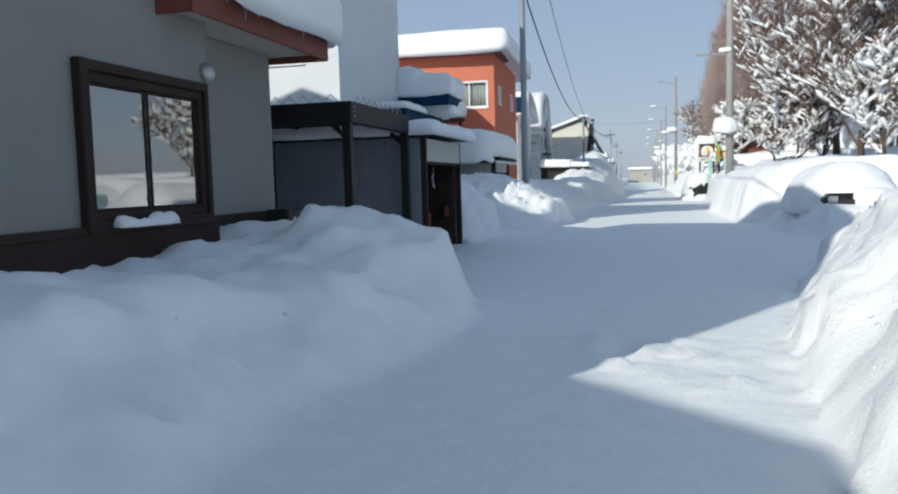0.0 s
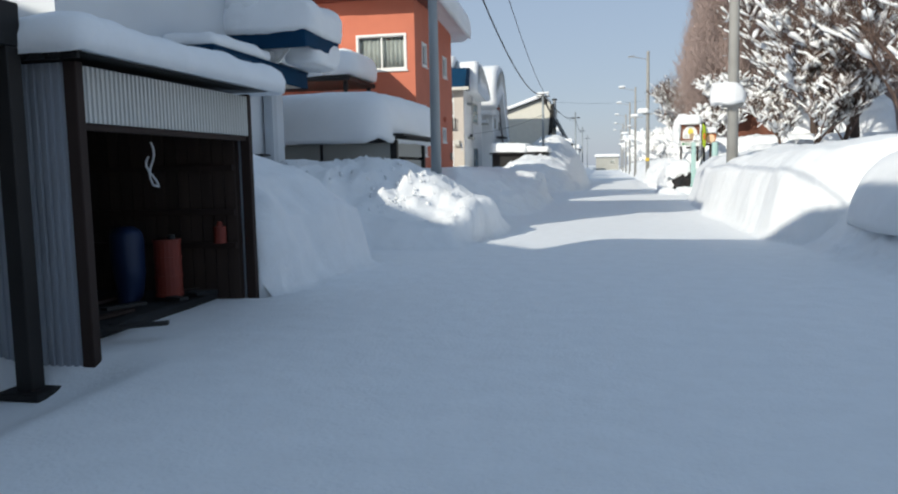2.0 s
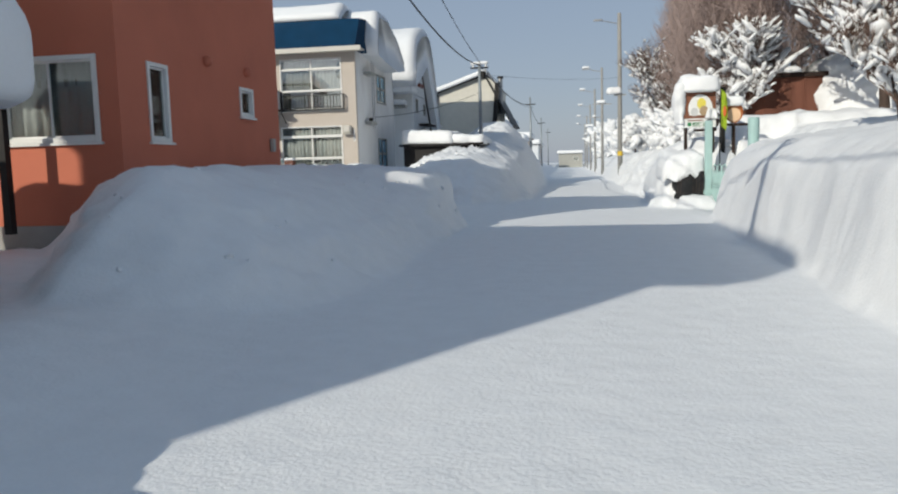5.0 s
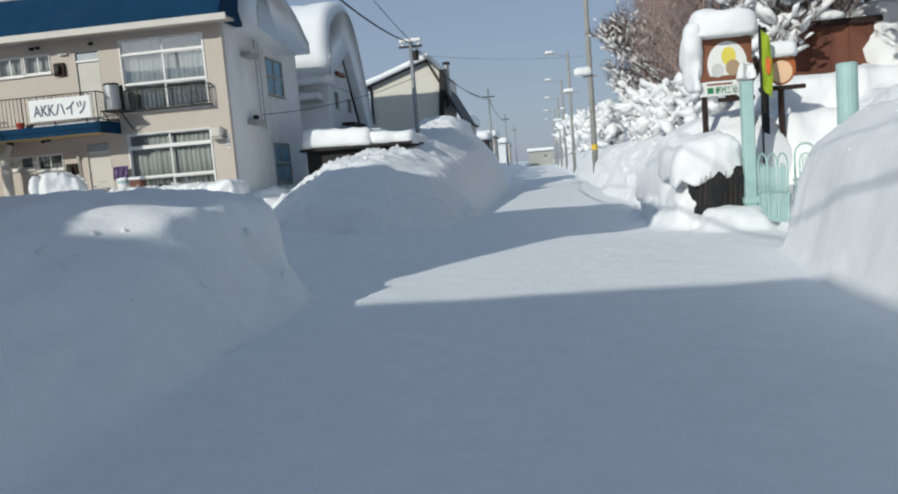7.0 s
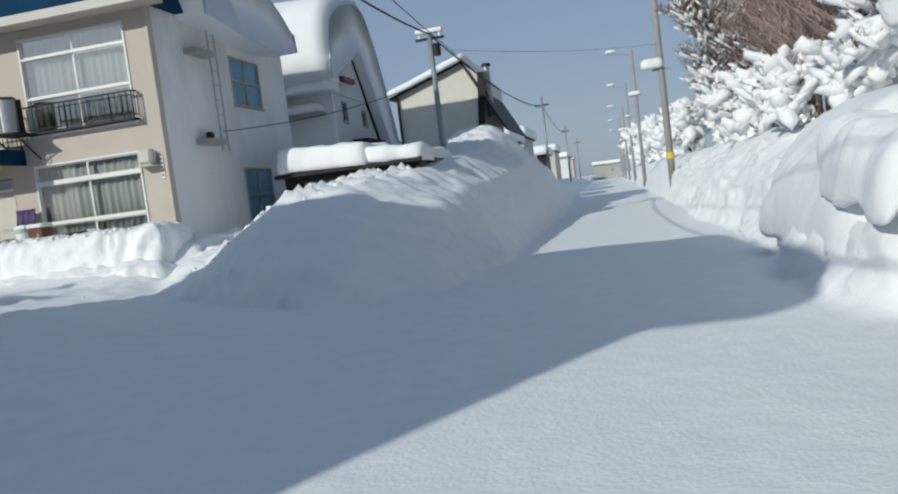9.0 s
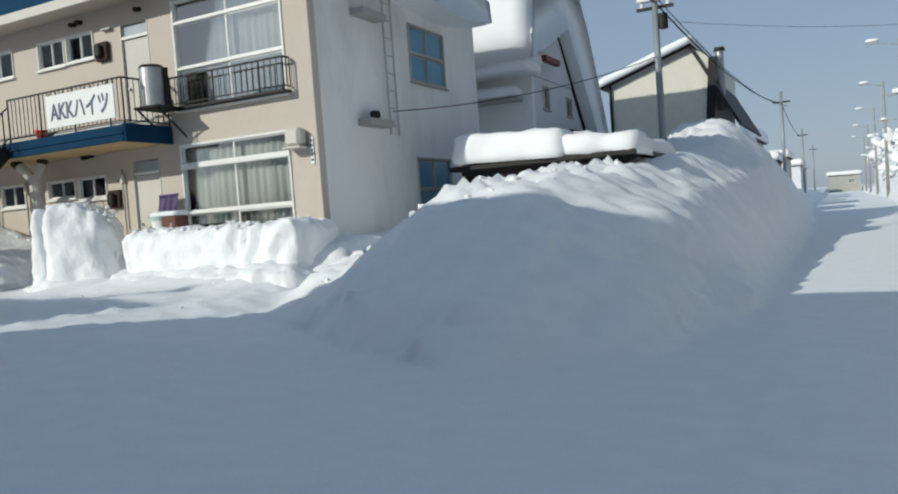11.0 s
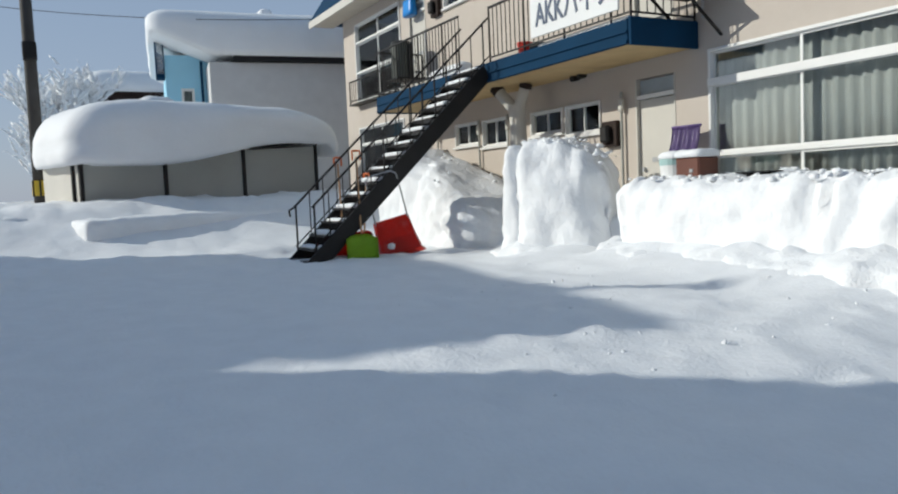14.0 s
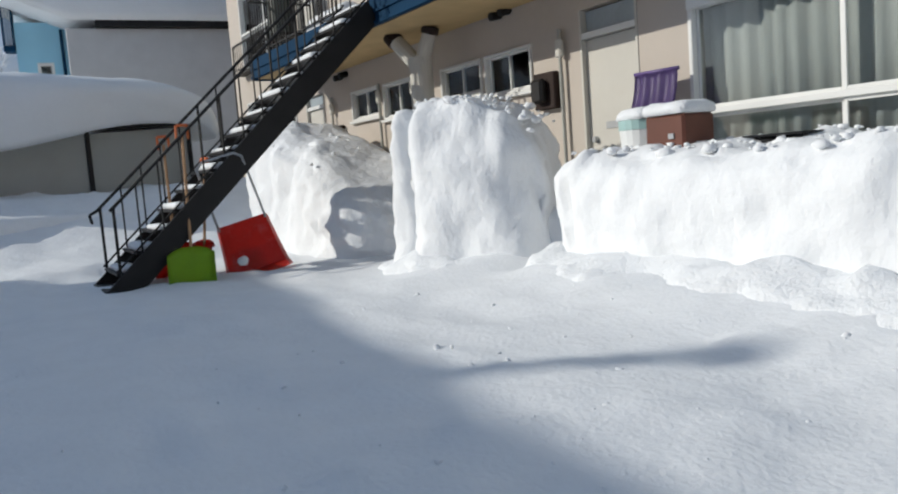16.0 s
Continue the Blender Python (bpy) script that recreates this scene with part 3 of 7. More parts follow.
def ground_height(x, y, slope=None):
    """Base form with lumps, clods and tread; the lumps fade where the face is steep."""
    h = ground_base(x, y)
    if slope is None:
        e = 0.1
        slope = np.hypot(ground_base(x + e, y) - ground_base(x - e, y), ground_base(x, y + e) - ground_base(x, y - e)) / (2 * e)
    flat = 1 / (1 + 1.6 * slope ** 2)
    bank = sm(0.12, 0.5, h)
    calm = 1 - 0.7 * span(47.5, 57.3, 1.5, y) * span(-21, -6.5, 1.5, x)
    h = h + calm * bank * (1 - 0.65 * sm(2.2, 2.8, x) * span(23.5, 48, 1.0, y)) * (0.08 + 0.92 * flat) * (0.26 * fbm(x * 1.4, y * 1.4, 11, 3) + 0.14 * np.maximum(0, fbm(x * 2.7, y * 2.7, 17, 3) + 0.02))
    h = h + 0.26 * bank * sm(2.4, 3.0, x) * span(24.5, 47, 1.0, y) * fbm(x * 0.8, y * 0.5, 19, 2)
    clod = np.maximum(0, fbm(x * 5.5, y * 5.5, 23, 3) - 0.05)
    rough = bank * flat * (0.2 + 1.3 * span(24.7, 27.4, 0.8, y) * span(-4.6, -3.0, 0.5, x) + 0.9 * span(56.8, 74, 2, y) * span(-9, -4.2, 1.0, x) - 0.12 * sm(2.2, 2.6, x))
    h = h + rough * clod * 0.7
    road = 0.05 * fbm(x * 0.7, y * 0.35, 31, 3) + 0.012 * fbm(x * 6, y * 3.5, 33, 2)
    edge = sm(0.0, 0.12, h) * (1 - sm(0.12, 0.5, h))
    h = h + road + edge * flat * 0.10 * np.maximum(0, fbm(x * 4, y * 4, 37, 3))
    # trodden, crumbly snow in the yard
    tread = span(53.0, 57.5, 1.6, y) * span(-16, -7.5, 2.0, x)
    h = h + tread * (0.05 * fbm(x * 2.6, y * 2.6, 41, 3) + 0.11 * np.maximum(0, fbm(x * 6.0, y * 6.0, 43, 2) - 0.06))
    h = h - 0.24 * span(12.6, 15.3, 0.8, y) * span(-5.2, -3.9, 0.8, x)
    # thrown crumbs on the lane before the near bank
    crumb = span(5.6, 7.4, 0.8, y + 0.5 * x) * span(-0.6, 1.6, 0.5, x)
    h = h + crumb * 0.35 * np.maximum(0, fbm(x * 4.5, y * 4.5, 47, 3) - 0.02)
    # broken, shovelled lumps on the near bank
    near = bank * span(1.0, 11.6, 1.0, y) * sm(-1.5, -2.0, x)
    h = h + near * (0.30 * np.abs(fbm(x * 1.5 + 4, y * 1.5, 71, 4)) + 0.26 * np.maximum(0, fbm(x * 3.1, y * 3.1 + 2, 73, 3)) - 0.11)
    lump = bank * span(24.5, 27.4, 0.7, y) * span(-6.8, -3.2, 0.5, x)
    h = h + lump * (0.56 * np.abs(fbm(x * 3.0, y * 3.0 + 5, 75, 4)) + 0.26 * np.abs(fbm(x * 1.5 + 7, y * 1.5, 77, 3)) + 0.32 * np.maximum(0, fbm(x * 5.0, y * 5.0, 76, 3) - 0.02) - 0.14)
    ridge = bank * span(54.5, 80, 1.5, y) * span(-8.0, -2.0, 0.6, x)
    h = h + ridge * (0.34 * np.abs(fbm(x * 1.1 + 2, y * 1.1, 79, 4)) + 0.24 * np.maximum(0, fbm(x * 2.7, y * 2.7 + 3, 81, 3)) - 0.09)
    far = sm(110, 200, np.hypot(x, y - 50))
    return h * (1 - far) + far * (0.6 + 3.0 * fbm(x * 0.01, y * 0.01, 51, 2)) * (np.abs(x) > 4)


def steps(a, b, s):
    return list(np.arange(a, b, s))


gx = np.array([-2500, -1200, -600, -300, -150, -100, -75] + steps(-60, -30, 1.2) + steps(-30, -10.5, 0.22) + steps(-10.5, 2.2, 0.1) + steps(2.2, 4.6, 0.06) + steps(4.6, 7.5, 0.1) + steps(7.5, 14, 0.3) + steps(14, 40, 1.2) + [45, 60, 80, 110, 160, 300, 600, 1200, 2500])
gy = np.array([-800, -300, -120, -60, -40, -25, -15, -10] + steps(-6, 3, 0.3) + steps(3, 36, 0.105) + steps(36, 43, 0.16) + steps(43, 60, 0.105) + steps(60, 82, 0.14) + steps(82, 140, 0.6) + steps(140, 300, 5) + [320, 400, 600, 1000, 2000, 4000])
GX, GY = np.meshgrid(gx, gy)
sy, sx = np.gradient(ground_base(GX, GY), gy, gx)
GZ = ground_height(GX, GY, np.hypot(sx, sy))
nx, ny = len(gx), len(gy)
# lumps that stand out from the steep faces, along their normals
dzy, dzx = sy, sx
nn = np.sqrt(1 + dzx ** 2 + dzy ** 2)
steep = sm(0.25, 1.0, np.hypot(dzx, dzy)) * (1 - sm(82, 100, GY)) * (np.abs(GX) < 14) * (1 - 0.78 * sm(2.0, 2.6, GX) * span(23.5, 48, 1.0, GY)) * (1 - 0.5 * span(58.5, 84, 2.0, GY) * (GX < 0) * (GX > -6))
wx, wy = sx ** 2 + 1e-4, sy ** 2 + 1e-4


def faced(f, seed, octaves):
    """Noise laid flat on whichever side a face looks to."""
    return (wx * fbm(GY * f, GZ * f * 2.0, seed, octaves) + wy * fbm(GX * f, GZ * f * 2.0 + 7, seed + 1, octaves)) / (wx + wy)


soft_end = 1 + 0.5 * span(52.5, 57.5, 1.5, GY) * (GX < -1.0)
lump = 0.30 * soft_end * faced(0.9, 61, 3) + 0.34 * np.abs(faced(1.7, 64, 3)) - 0.05 + 0.26 * np.maximum(0, faced(4.3, 67, 3) - 0.05)
push = np.clip(steep * 1.45 * lump, -0.2, 0.26)
PX, PY, PZ = GX - push * dzx / nn, GY - push * dzy / nn, GZ + push / nn
gverts = np.stack([PX.ravel(), PY.ravel(), PZ.ravel()], axis=1).tolist()
ii, jj = np.meshgrid(np.arange(nx - 1), np.arange(ny - 1))
a0 = (jj * nx + ii).ravel()
gfaces = np.stack([a0, a0 + 1, a0 + 1 + nx, a0 + nx], axis=1).tolist()
ground = raw("ground", gverts, gfaces, SNOW)
tagged(ground, "deep snow cover with a ploughed lane between shovelled banks", "snow ground", kind="structure")


def ground_z(x, y):
    return float(ground_height(np.array([float(x)]), np.array([float(y)]))[0])


# ---- windows and other repeated building parts ----
def window(parent, u0, u1, z0, z1, place, panes=2, frame_w=0.05, mat=None, glass=None, curtain=None, transom=None, rail=None, depth=0.09, sill=True, name="window"):
    """A window in the wall's own plane (u along, v inwards) laid into the world by place; transom and rail are heights of cross bars."""
    mat, glass = mat or WHITE_FRAME, glass or GLASS
    w = new(name)
    w.parent = parent
    bm = bmesh.new()
    f = frame_w
    for a, b, c, d in ((u0, u0 + f, z0, z1), (u1 - f, u1, z0, z1), (u0 + f, u1 - f, z1 - f, z1), (u0 + f, u1 - f, z0, z0 + f)):
        box(a, b, -0.03, depth, c, d, 0.006, bm)
    bmesh.ops.transform(bm, matrix=place, verts=bm.verts)
    part("window_frame", bm, mat, w)
    levels = [z0 + f] + [v for v in (rail, transom) if v] + [z1 - f]
    for z in levels[1:-1]:
        bm = box(u0 + f, u1 - f, -0.022, depth, z - f * 0.6, z + f * 0.6, 0.005)
        bmesh.ops.transform(bm, matrix=place, verts=bm.verts)
        part("cross_bar", bm, mat, w)
    for lo, hi in zip(levels, levels[1:]):
        lo2, hi2 = lo + (f * 0.6 if lo != z0 + f else 0), hi - (f * 0.6 if hi != z1 - f else 0)
        for k in range(panes):
            a, b = u0 + f + (u1 - u0 - 2 * f) * k / panes, u0 + f + (u1 - u0 - 2 * f) * (k + 1) / panes
            off = 0.012 if k % 2 else 0.036
            bm = bmesh.new()
            s = 0.03
            for c, d, e, g in ((a, a + s, lo2, hi2), (b - s, b, lo2, hi2), (a + s, b - s, hi2 - s, hi2), (a + s, b - s, lo2, lo2 + s)):
                box(c, d, off, off + 0.024, e, g, 0.004, bm)
            bmesh.ops.transform(bm, matrix=place, verts=bm.verts)
            sash = part("sash", bm, mat, w)
            bm = box(a + s - 0.004, b - s + 0.004, off + 0.009, off + 0.015, lo2 + s - 0.004, hi2 - s + 0.004)
            bmesh.ops.transform(bm, matrix=place, verts=bm.verts)
            g = part("pane", bm, glass, sash)
            g.visible_shadow = False
    if curtain:
        n = max(8, int((u1 - u0) / 0.035))
        vs, fs = [], []
        for i in range(n + 1):
            u = u0 + (u1 - u0) * i / n
            v = depth + 0.10 + 0.028 * math.sin(i * 1.35 + 0.6 * math.sin(i * 0.31)) + 0.012 * math.sin(i * 0.47)
            for z in (z0, z1):
                vs.append(place @ Vector((u, v, z)))
        for i in range(n):
            fs.append((2 * i, 2 * i + 2, 2 * i + 3, 2 * i + 1))
        part_ob = raw("curtain", [tuple(v) for v in vs], fs, curtain, w)
        sol = part_ob.modifiers.new("thickness", "SOLIDIFY")
        sol.thickness = 0.004
    if sill:
        bm = box(u0 - 0.04, u1 + 0.04, -0.07, 0.02, z0 - 0.045, z0 - 0.004, 0.006)
        bmesh.ops.transform(bm, matrix=place, verts=bm.verts)
        part("window_sill", bm, mat, w)
    return w


def face_south(y):
    """Plane of a wall that faces -y."""
    return pose(0, y, 0)


def face_east(x):
    """Plane of a wall that faces +x: u runs along +y, v towards -x."""
    return Matrix(((0, -1, 0, x), (1, 0, 0, 0), (0, 0, 1, 0), (0, 0, 0, 1)))


def house_shell(h, x0, x1, y0, y1, z0, z1, t, south_mat, east_mat, south_holes=(), east_holes=(), floors=()):
    """Four walls with thickness, an inner floor and a ceiling; openings on the south and east sides."""
    wall("wall", h, south_mat, (x0, y0), (x1, y0), z0, z1, t, [(a - x0, b - x0, c, d) for a, b, c, d in south_holes])
    wall("wall", h, east_mat, (x1, y0 + t), (x1, y1), z0, z1, t, [(a - y0 - t, b - y0 - t, c, d) for a, b, c, d in east_holes])
    wall("wall", h, east_mat, (x1 - t, y1), (x0, y1), z0, z1, t)
    wall("wall", h, south_mat, (x0, y1 - t), (x0, y0 + t), z0, z1, t)
    for z in (*floors, z1 - 0.12):
        part("floor_slab", box(x0 + t + 0.003, x1 - t - 0.003, y0 + t + 0.003, y1 - t - 0.003, z - 0.12, z), ROOM, h)
    return h


# ---- grey house beside the start ----
h = thing("grey_house", "grey stuccoed house with dark brown plinth and eaves", "house")
house_shell(h, -10.2, -5.0, -1.9, 8.40, -0.3, 8.3, 0.16, GREY_STUCCO, GREY_STUCCO, (), [(6.20, 8.20, 1.22, 2.62)], (0.5, 3.2, 5.6))
house_shell(h, -20.0, -10.205, -1.9, 8.40, -0.3, 7.0, 0.16, GREY_STUCCO, GREY_STUCCO)
wall("wing_wall", h, GREY_STUCCO, (-5.4, 8.405), (-5.4, 10.8), -0.3, 3.45, 0.16)
wall("wing_wall", h, GREY_STUCCO, (-5.56, 10.8), (-11.9, 10.8), -0.3, 3.45, 0.16)
part("plinth_board", box(-4.998, -4.955, -1.9, 8.42, -0.3, 1.16, 0.006), BROWN_DARK, h)
part("plinth_board", box(-5.398, -5.355, 8.41, 10.84, -0.3, 1.16, 0.006), BROWN_DARK, h)
part("plinth_cap", box(-4.954, -4.93, -1.9, 8.44, 1.10, 1.18, 0.006), BROWN_DARK, h)
part("roof_board", box(-12.2, -4.60, 7.46, 11.02, 3.46, 3.56), SOFFIT, h)
part("fascia", box(-4.598, -4.55, 7.42, 11.06, 3.36, 3.66, 0.008), BROWN_RED, h, "red-brown eaves board")
part("fascia", box(-5.35, -4.60, 7.42, 7.455, 3.36, 3.66, 0.006), BROWN_RED, h, "red-brown eaves board")
part("fascia", box(-12.2, -4.60, 11.022, 11.06, 3.36, 3.66, 0.008), BROWN_RED, h, "red-brown eaves board")
part("roof_sheet", box(-12.25, -4.52, 7.43, 11.09, 3.665, 3.70), BROWN_DARK, h)
part("roof", box(-10.4, -4.75, -2.2, 8.6, 8.3, 8.45, 0.01), BROWN_DARK, h)
prof = [(-10.42, 7.02), (-10.42, 7.92), (-15.4, 9.75), (-20.4, 7.92), (-20.4, 7.02)]
vs = [(x, y, z) for y in (-2.2, 8.6) for x, z in prof]
raw("roof", vs, [(4, 3, 2, 1, 0), (5, 6, 7, 8, 9)] + [(i, (i + 1) % 5, 5 + (i + 1) % 5, 5 + i) for i in range(5)], BROWN_DARK, h, "dark gabled roof", smooth=False)
vs = [(x, y, z + k) for y in (-2.3, 8.7) for k in (0.005, 0.45) for x, z in ((-10.44, 7.92), (-15.4, 9.75), (-20.38, 7.92))]
raw("roof_snow", vs, [(0, 3, 4, 1), (1, 4, 5, 2), (6, 7, 10, 9), (7, 8, 11, 10), (3, 9, 10, 4), (4, 10, 11, 5), (0, 1, 7, 6), (1, 2, 8, 7), (0, 6, 9, 3), (2, 5, 11, 8)], SNOW_SOFT, h, smooth=False)
bm = bmesh.new()
bmesh.ops.create_uvsphere(bm, u_segments=16, v_segments=8, radius=0.11)
bmesh.ops.scale(bm, vec=(0.8, 1, 1.1), verts=bm.verts)
bmesh.ops.translate(bm, vec=(-4.97, 8.33, 2.86), verts=bm.verts)
part("vent_hood", bm, GALV, h, smooth=True)
window(h, 6.20, 8.20, 1.22, 2.62, face_east(-5.0), 2, 0.09, BROWN_DARK, GLASS_DARK, None, depth=0.1)
part("outer_casing", box(-5.0, -4.90, 6.08, 6.195, 1.12, 2.72, 0.01), BROWN_DARK, h)
part("outer_casing", box(-5.0, -4.93, 8.205, 8.28, 1.12, 2.72, 0.01), BROWN_DARK, h)
part("outer_casing", box(-5.0, -4.92, 6.2, 8.2, 2.625, 2.72, 0.01), BROWN_DARK, h)
part("interior_screen", box(-5.24, -5.22, 6.21, 8.19, 1.24, 2.6), SOFFIT, h, "pale paper screen")
part("interior_screen", box(-5.215, -5.20, 7.30, 8.15, 1.24, 1.85), CURTAIN_BLUE, h, "pale blue blind")
snow_cap(-8.8, -4.3, 7.7, 11.4, 3.70, 4.55, "thick snow overhanging the eaves with icicles", r=0.42, seed=3, rough=0.06, sag=0.22)
snow_cap(-10.5, -4.6, -2.3, 8.7, 8.455, 9.5, r=0.4, seed=4, rough=0.06)
for i, (y, l) in enumerate([(7.9, 0.18), (8.3, 0.3), (8.62, 0.2), (9.1, 0.14), (9.9, 0.22), (10.5, 0.12)]):
    tagged(part("icicle", rod((-4.42, y, 3.72), (-4.42, y, 3.72 - l), 0.035, 0.003, 6), GLASS, smooth=True), "clear icicle hanging from the snowy eaves", "icicle", "icicles on the eaves")
snow_cap(-4.93, -4.74, 6.45, 7.3, 1.15, 1.25, "small heap of snow on the window ledge", r=0.09, seed=5, rough=0.09, lumps=4.0, step=0.035, clods=0.12, mat=SNOW_ROUGH)
# black generator-like box at the house corner
b = thing("meter_box", "black box with a round dial on the house corner", "utility box", (-5.0, 10.15, 1.05))
part("body", box(-0.18, 0.18, -0.14, 0.3, -0.25, 0.14, 0.03), BLACK_STEEL, b)
part("dial", rod((0.18, 0.05, -0.02), (0.2, 0.05, -0.02), 0.05, 0.05, 14), GALV, b, "pale round dial")
part("pipe", tube([(-0.05, 0.3, 0.05), (-0.02, 0.5, 0.08), (0.05, 0.62, 0.02)], 0.03, 8), BLACK_STEEL, b)

# ---- black steel carport ----
c = thing("carport", "black steel carport with flat roof and square posts", "carport")
for x, y in ((-4.67, 12.05), (-4.62, 15.06), (-7.6, 12.05), (-7.6, 15.10), (-10.4, 12.05), (-10.4, 15.1)):
    p = part("post", box(x - 0.075, x + 0.075, y - 0.075, y + 0.075, -0.4, 2.52, 0.008), BLACK_STEEL, c)
    part("brace", bar((x - 0.02, y, 2.28), (x - 0.28, y, 2.52), 0.09, 0.07), BLACK_STEEL, p)
    if x > -5:
        part("base_plate", box(x - 0.2, x + 0.2, y - 0.17, y + 0.17, -0.23, -0.17, 0.01), BLACK_STEEL, p)
part("front_beam", box(-4.70, -4.54, 11.9, 15.14, 2.52, 2.86, 0.01), BLACK_STEEL, c)
part("back_beam", box(-10.48, -10.32, 11.9, 15.14, 2.52, 2.86, 0.01), BLACK_STEEL, c)
part("side_beam", box(-10.31, -4.71, 11.92, 12.06, 2.50, 2.86, 0.01), BLACK_STEEL, c)
part("side_beam", box(-10.31, -4.71, 15.0, 15.13, 2.72, 2.86, 0.01), BLACK_STEEL, c)
part("roof_sheet", box(-10.3, -4.72, 12.07, 14.99, 2.75, 2.79), BLACK_STEEL, c)
for x in np.arange(-9.6, -5.0, 0.9):
    part("rafter", box(x - 0.03, x + 0.03, 12.07, 14.99, 2.68, 2.745), BLACK_STEEL, c)
for i in range(3):
    part("bolt", rod((-4.54, 12.05, 2.62 + 0.08 * i), (-4.525, 12.05, 2.62 + 0.08 * i), 0.014, 0.014, 8), GALV, c)
for (ax, ay), (bx, by), n in (((-10.2, 12.0), (-4.8, 12.0), 22), ((-4.62, 12.3), (-4.62, 14.9), 9)):
    pts = []
    for i in range(2 * n + 1):
        k = i / (2 * n)
        pts.append((ax + (bx - ax) * k, ay + (by - ay) * k, 2.865 + (0.13 if i % 2 else 0.0)))
    part("snow_guard", tube(pts, 0.009, 5), GALV, c, "zigzag wire snow guard along the roof edge")
snow_cap(-10.2, -4.85, 12.15, 14.95, 2.795, 2.95, "thin snow on the carport roof", r=0.15, seed=6, rough=0.03)


# ---- corrugated shed ----
def corrugated(u0, u1, z0, z1, pitch=0.075, depth=0.018):
    """Ribbed sheet in its own plane: u along it, ribs upright, thickness given by a closed back."""
    n = int((u1 - u0) / pitch)
    vs, fs = [], []
    for i in range(n):
        a = u0 + (u1 - u0) * i / n
        w = (u1 - u0) / n
        for k, d in ((0, 0), (0.35, 0), (0.45, -depth), (0.9, -depth)):
            vs += [(a + k * w, d, z0), (a + k * w, d, z1)]
    vs += [(u1, 0, z0), (u1, 0, z1)]
    m = len(vs) // 2
    for i in range(m - 1):
        fs.append((2 * i, 2 * i + 2, 2 * i + 3, 2 * i + 1))
    o = len(vs)
    vs += [(u0, 0.012, z0), (u1, 0.012, z0), (u1, 0.012, z1), (u0, 0.012, z1)]
    fs.append((o, o + 3, o + 2, o + 1))
    return vs, fs


def sheet(name, parent, mat, place, u0, u1, z0, z1, label="", **k):
    vs, fs = corrugated(u0, u1, z0, z1, **k)
    return raw(name, [tuple(place @ Vector(v)) for v in vs], fs, mat, parent, label, smooth=False)


# brown board taken almost to black, so the colour carries the shed's inner shade
SHED_BOARD = material("shade_darkened_board", (0.035, 0.022, 0.017), 0.85, scale=2.0, fine=50, vary=0.25, stretch=(4, 4, 0.5), by_object=0.25)
s = thing("corrugated_shed", "grey corrugated steel shed with an open dark front", "shed")
sheet("side_sheet", s, GREY_CORR, face_south(15.42), -10.6, -4.36, -0.1, 2.44)
sheet("back_sheet", s, GREY_CORR, face_south(18.50), -10.6, -4.36, -0.1, 2.40)
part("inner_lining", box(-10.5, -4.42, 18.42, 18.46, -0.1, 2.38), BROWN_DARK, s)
for i in range(14):
    part("lining_board", box(-6.6 + i * 0.155, -6.46 + i * 0.155, 18.395, 18.418, -0.1, 2.3, 0.004), SHED_BOARD, s)
for z in (0.62, 1.02, 1.55):
    part("inner_rail", box(-6.6, -4.45, 18.33, 18.39, z, z + 0.07, 0.004), BROWN_DARK, s)
sheet("back_sheet", s, GREY_CORR, face_east(-10.62), 15.44, 18.48, -0.1, 2.40)
sheet("front_fascia", s, WHITE_CORR, face_east(-4.30), 15.52, 18.46, 1.96, 2.42, "pale corrugated panel over the opening", pitch=0.062)
part("door_post", box(-4.40, -4.28, 15.40, 15.50, -0.1, 2.45, 0.008), BROWN_DARK, s)
part("door_post", box(-4.40, -4.28, 18.47, 18.56, -0.1, 2.45, 0.008), BROWN_DARK, s)
part("door_head", box(-4.40, -4.31, 15.52, 18.46, 1.90, 1.955, 0.006), BROWN_DARK, s)
# near-black slab over the bright snow; its colour stands in for indoor shade
part("shed_floor", box(-10.5, -4.75, 15.55, 18.4, -0.1, 0.09, 0.02), DARK, s, "earth floor darkened for the shade inside")
vs, fs = corrugated(-10.8, -4.12, 15.25, 18.7, pitch=0.12, depth=0.035)
raw("roof_sheet", [(v[0], v[2], 2.50 - v[1]) for v in vs], fs, BLACK_STEEL, s, "dark ribbed roof sheet", smooth=False)
part("eave_strip", box(-10.8, -4.12, 15.22, 15.245, 2.44, 2.50), BLACK_STEEL, s)
for i in range(46):
    x = -10.6 + i * 0.14
    part("eave_cap", rod((x, 15.19, 2.47), (x, 15.23, 2.47), 0.042, 0.042, 8), BLACK_STEEL, s)
snow_cap(-10.7, -3.95, 15.1, 18.95, 2.53, 2.78, "even layer of snow on the shed roof", r=0.17, seed=7, rough=0.05, lumps=1.8, sag=0.07, step=0.12, clods=0.05)
f = thing("floor_debris", "dark boards and scraps on the snowy shed floor", "debris", (-4.9, 16.7, 0.09))
for i in range(14):
    a, l = random.uniform(0, 6.28), random.uniform(0.2, 0.6)
    p = Vector((random.uniform(-0.9, 0.45), random.uniform(-1.0, 1.4), 0.02 + 0.012 * i % 0.05))
    part("scrap", bar(p, p + Vector((math.cos(a) * l, math.sin(a) * l, 0.02)), 0.10, 0.03), random.choice((BROWN_DARK, RUBBER, DARK)), f)
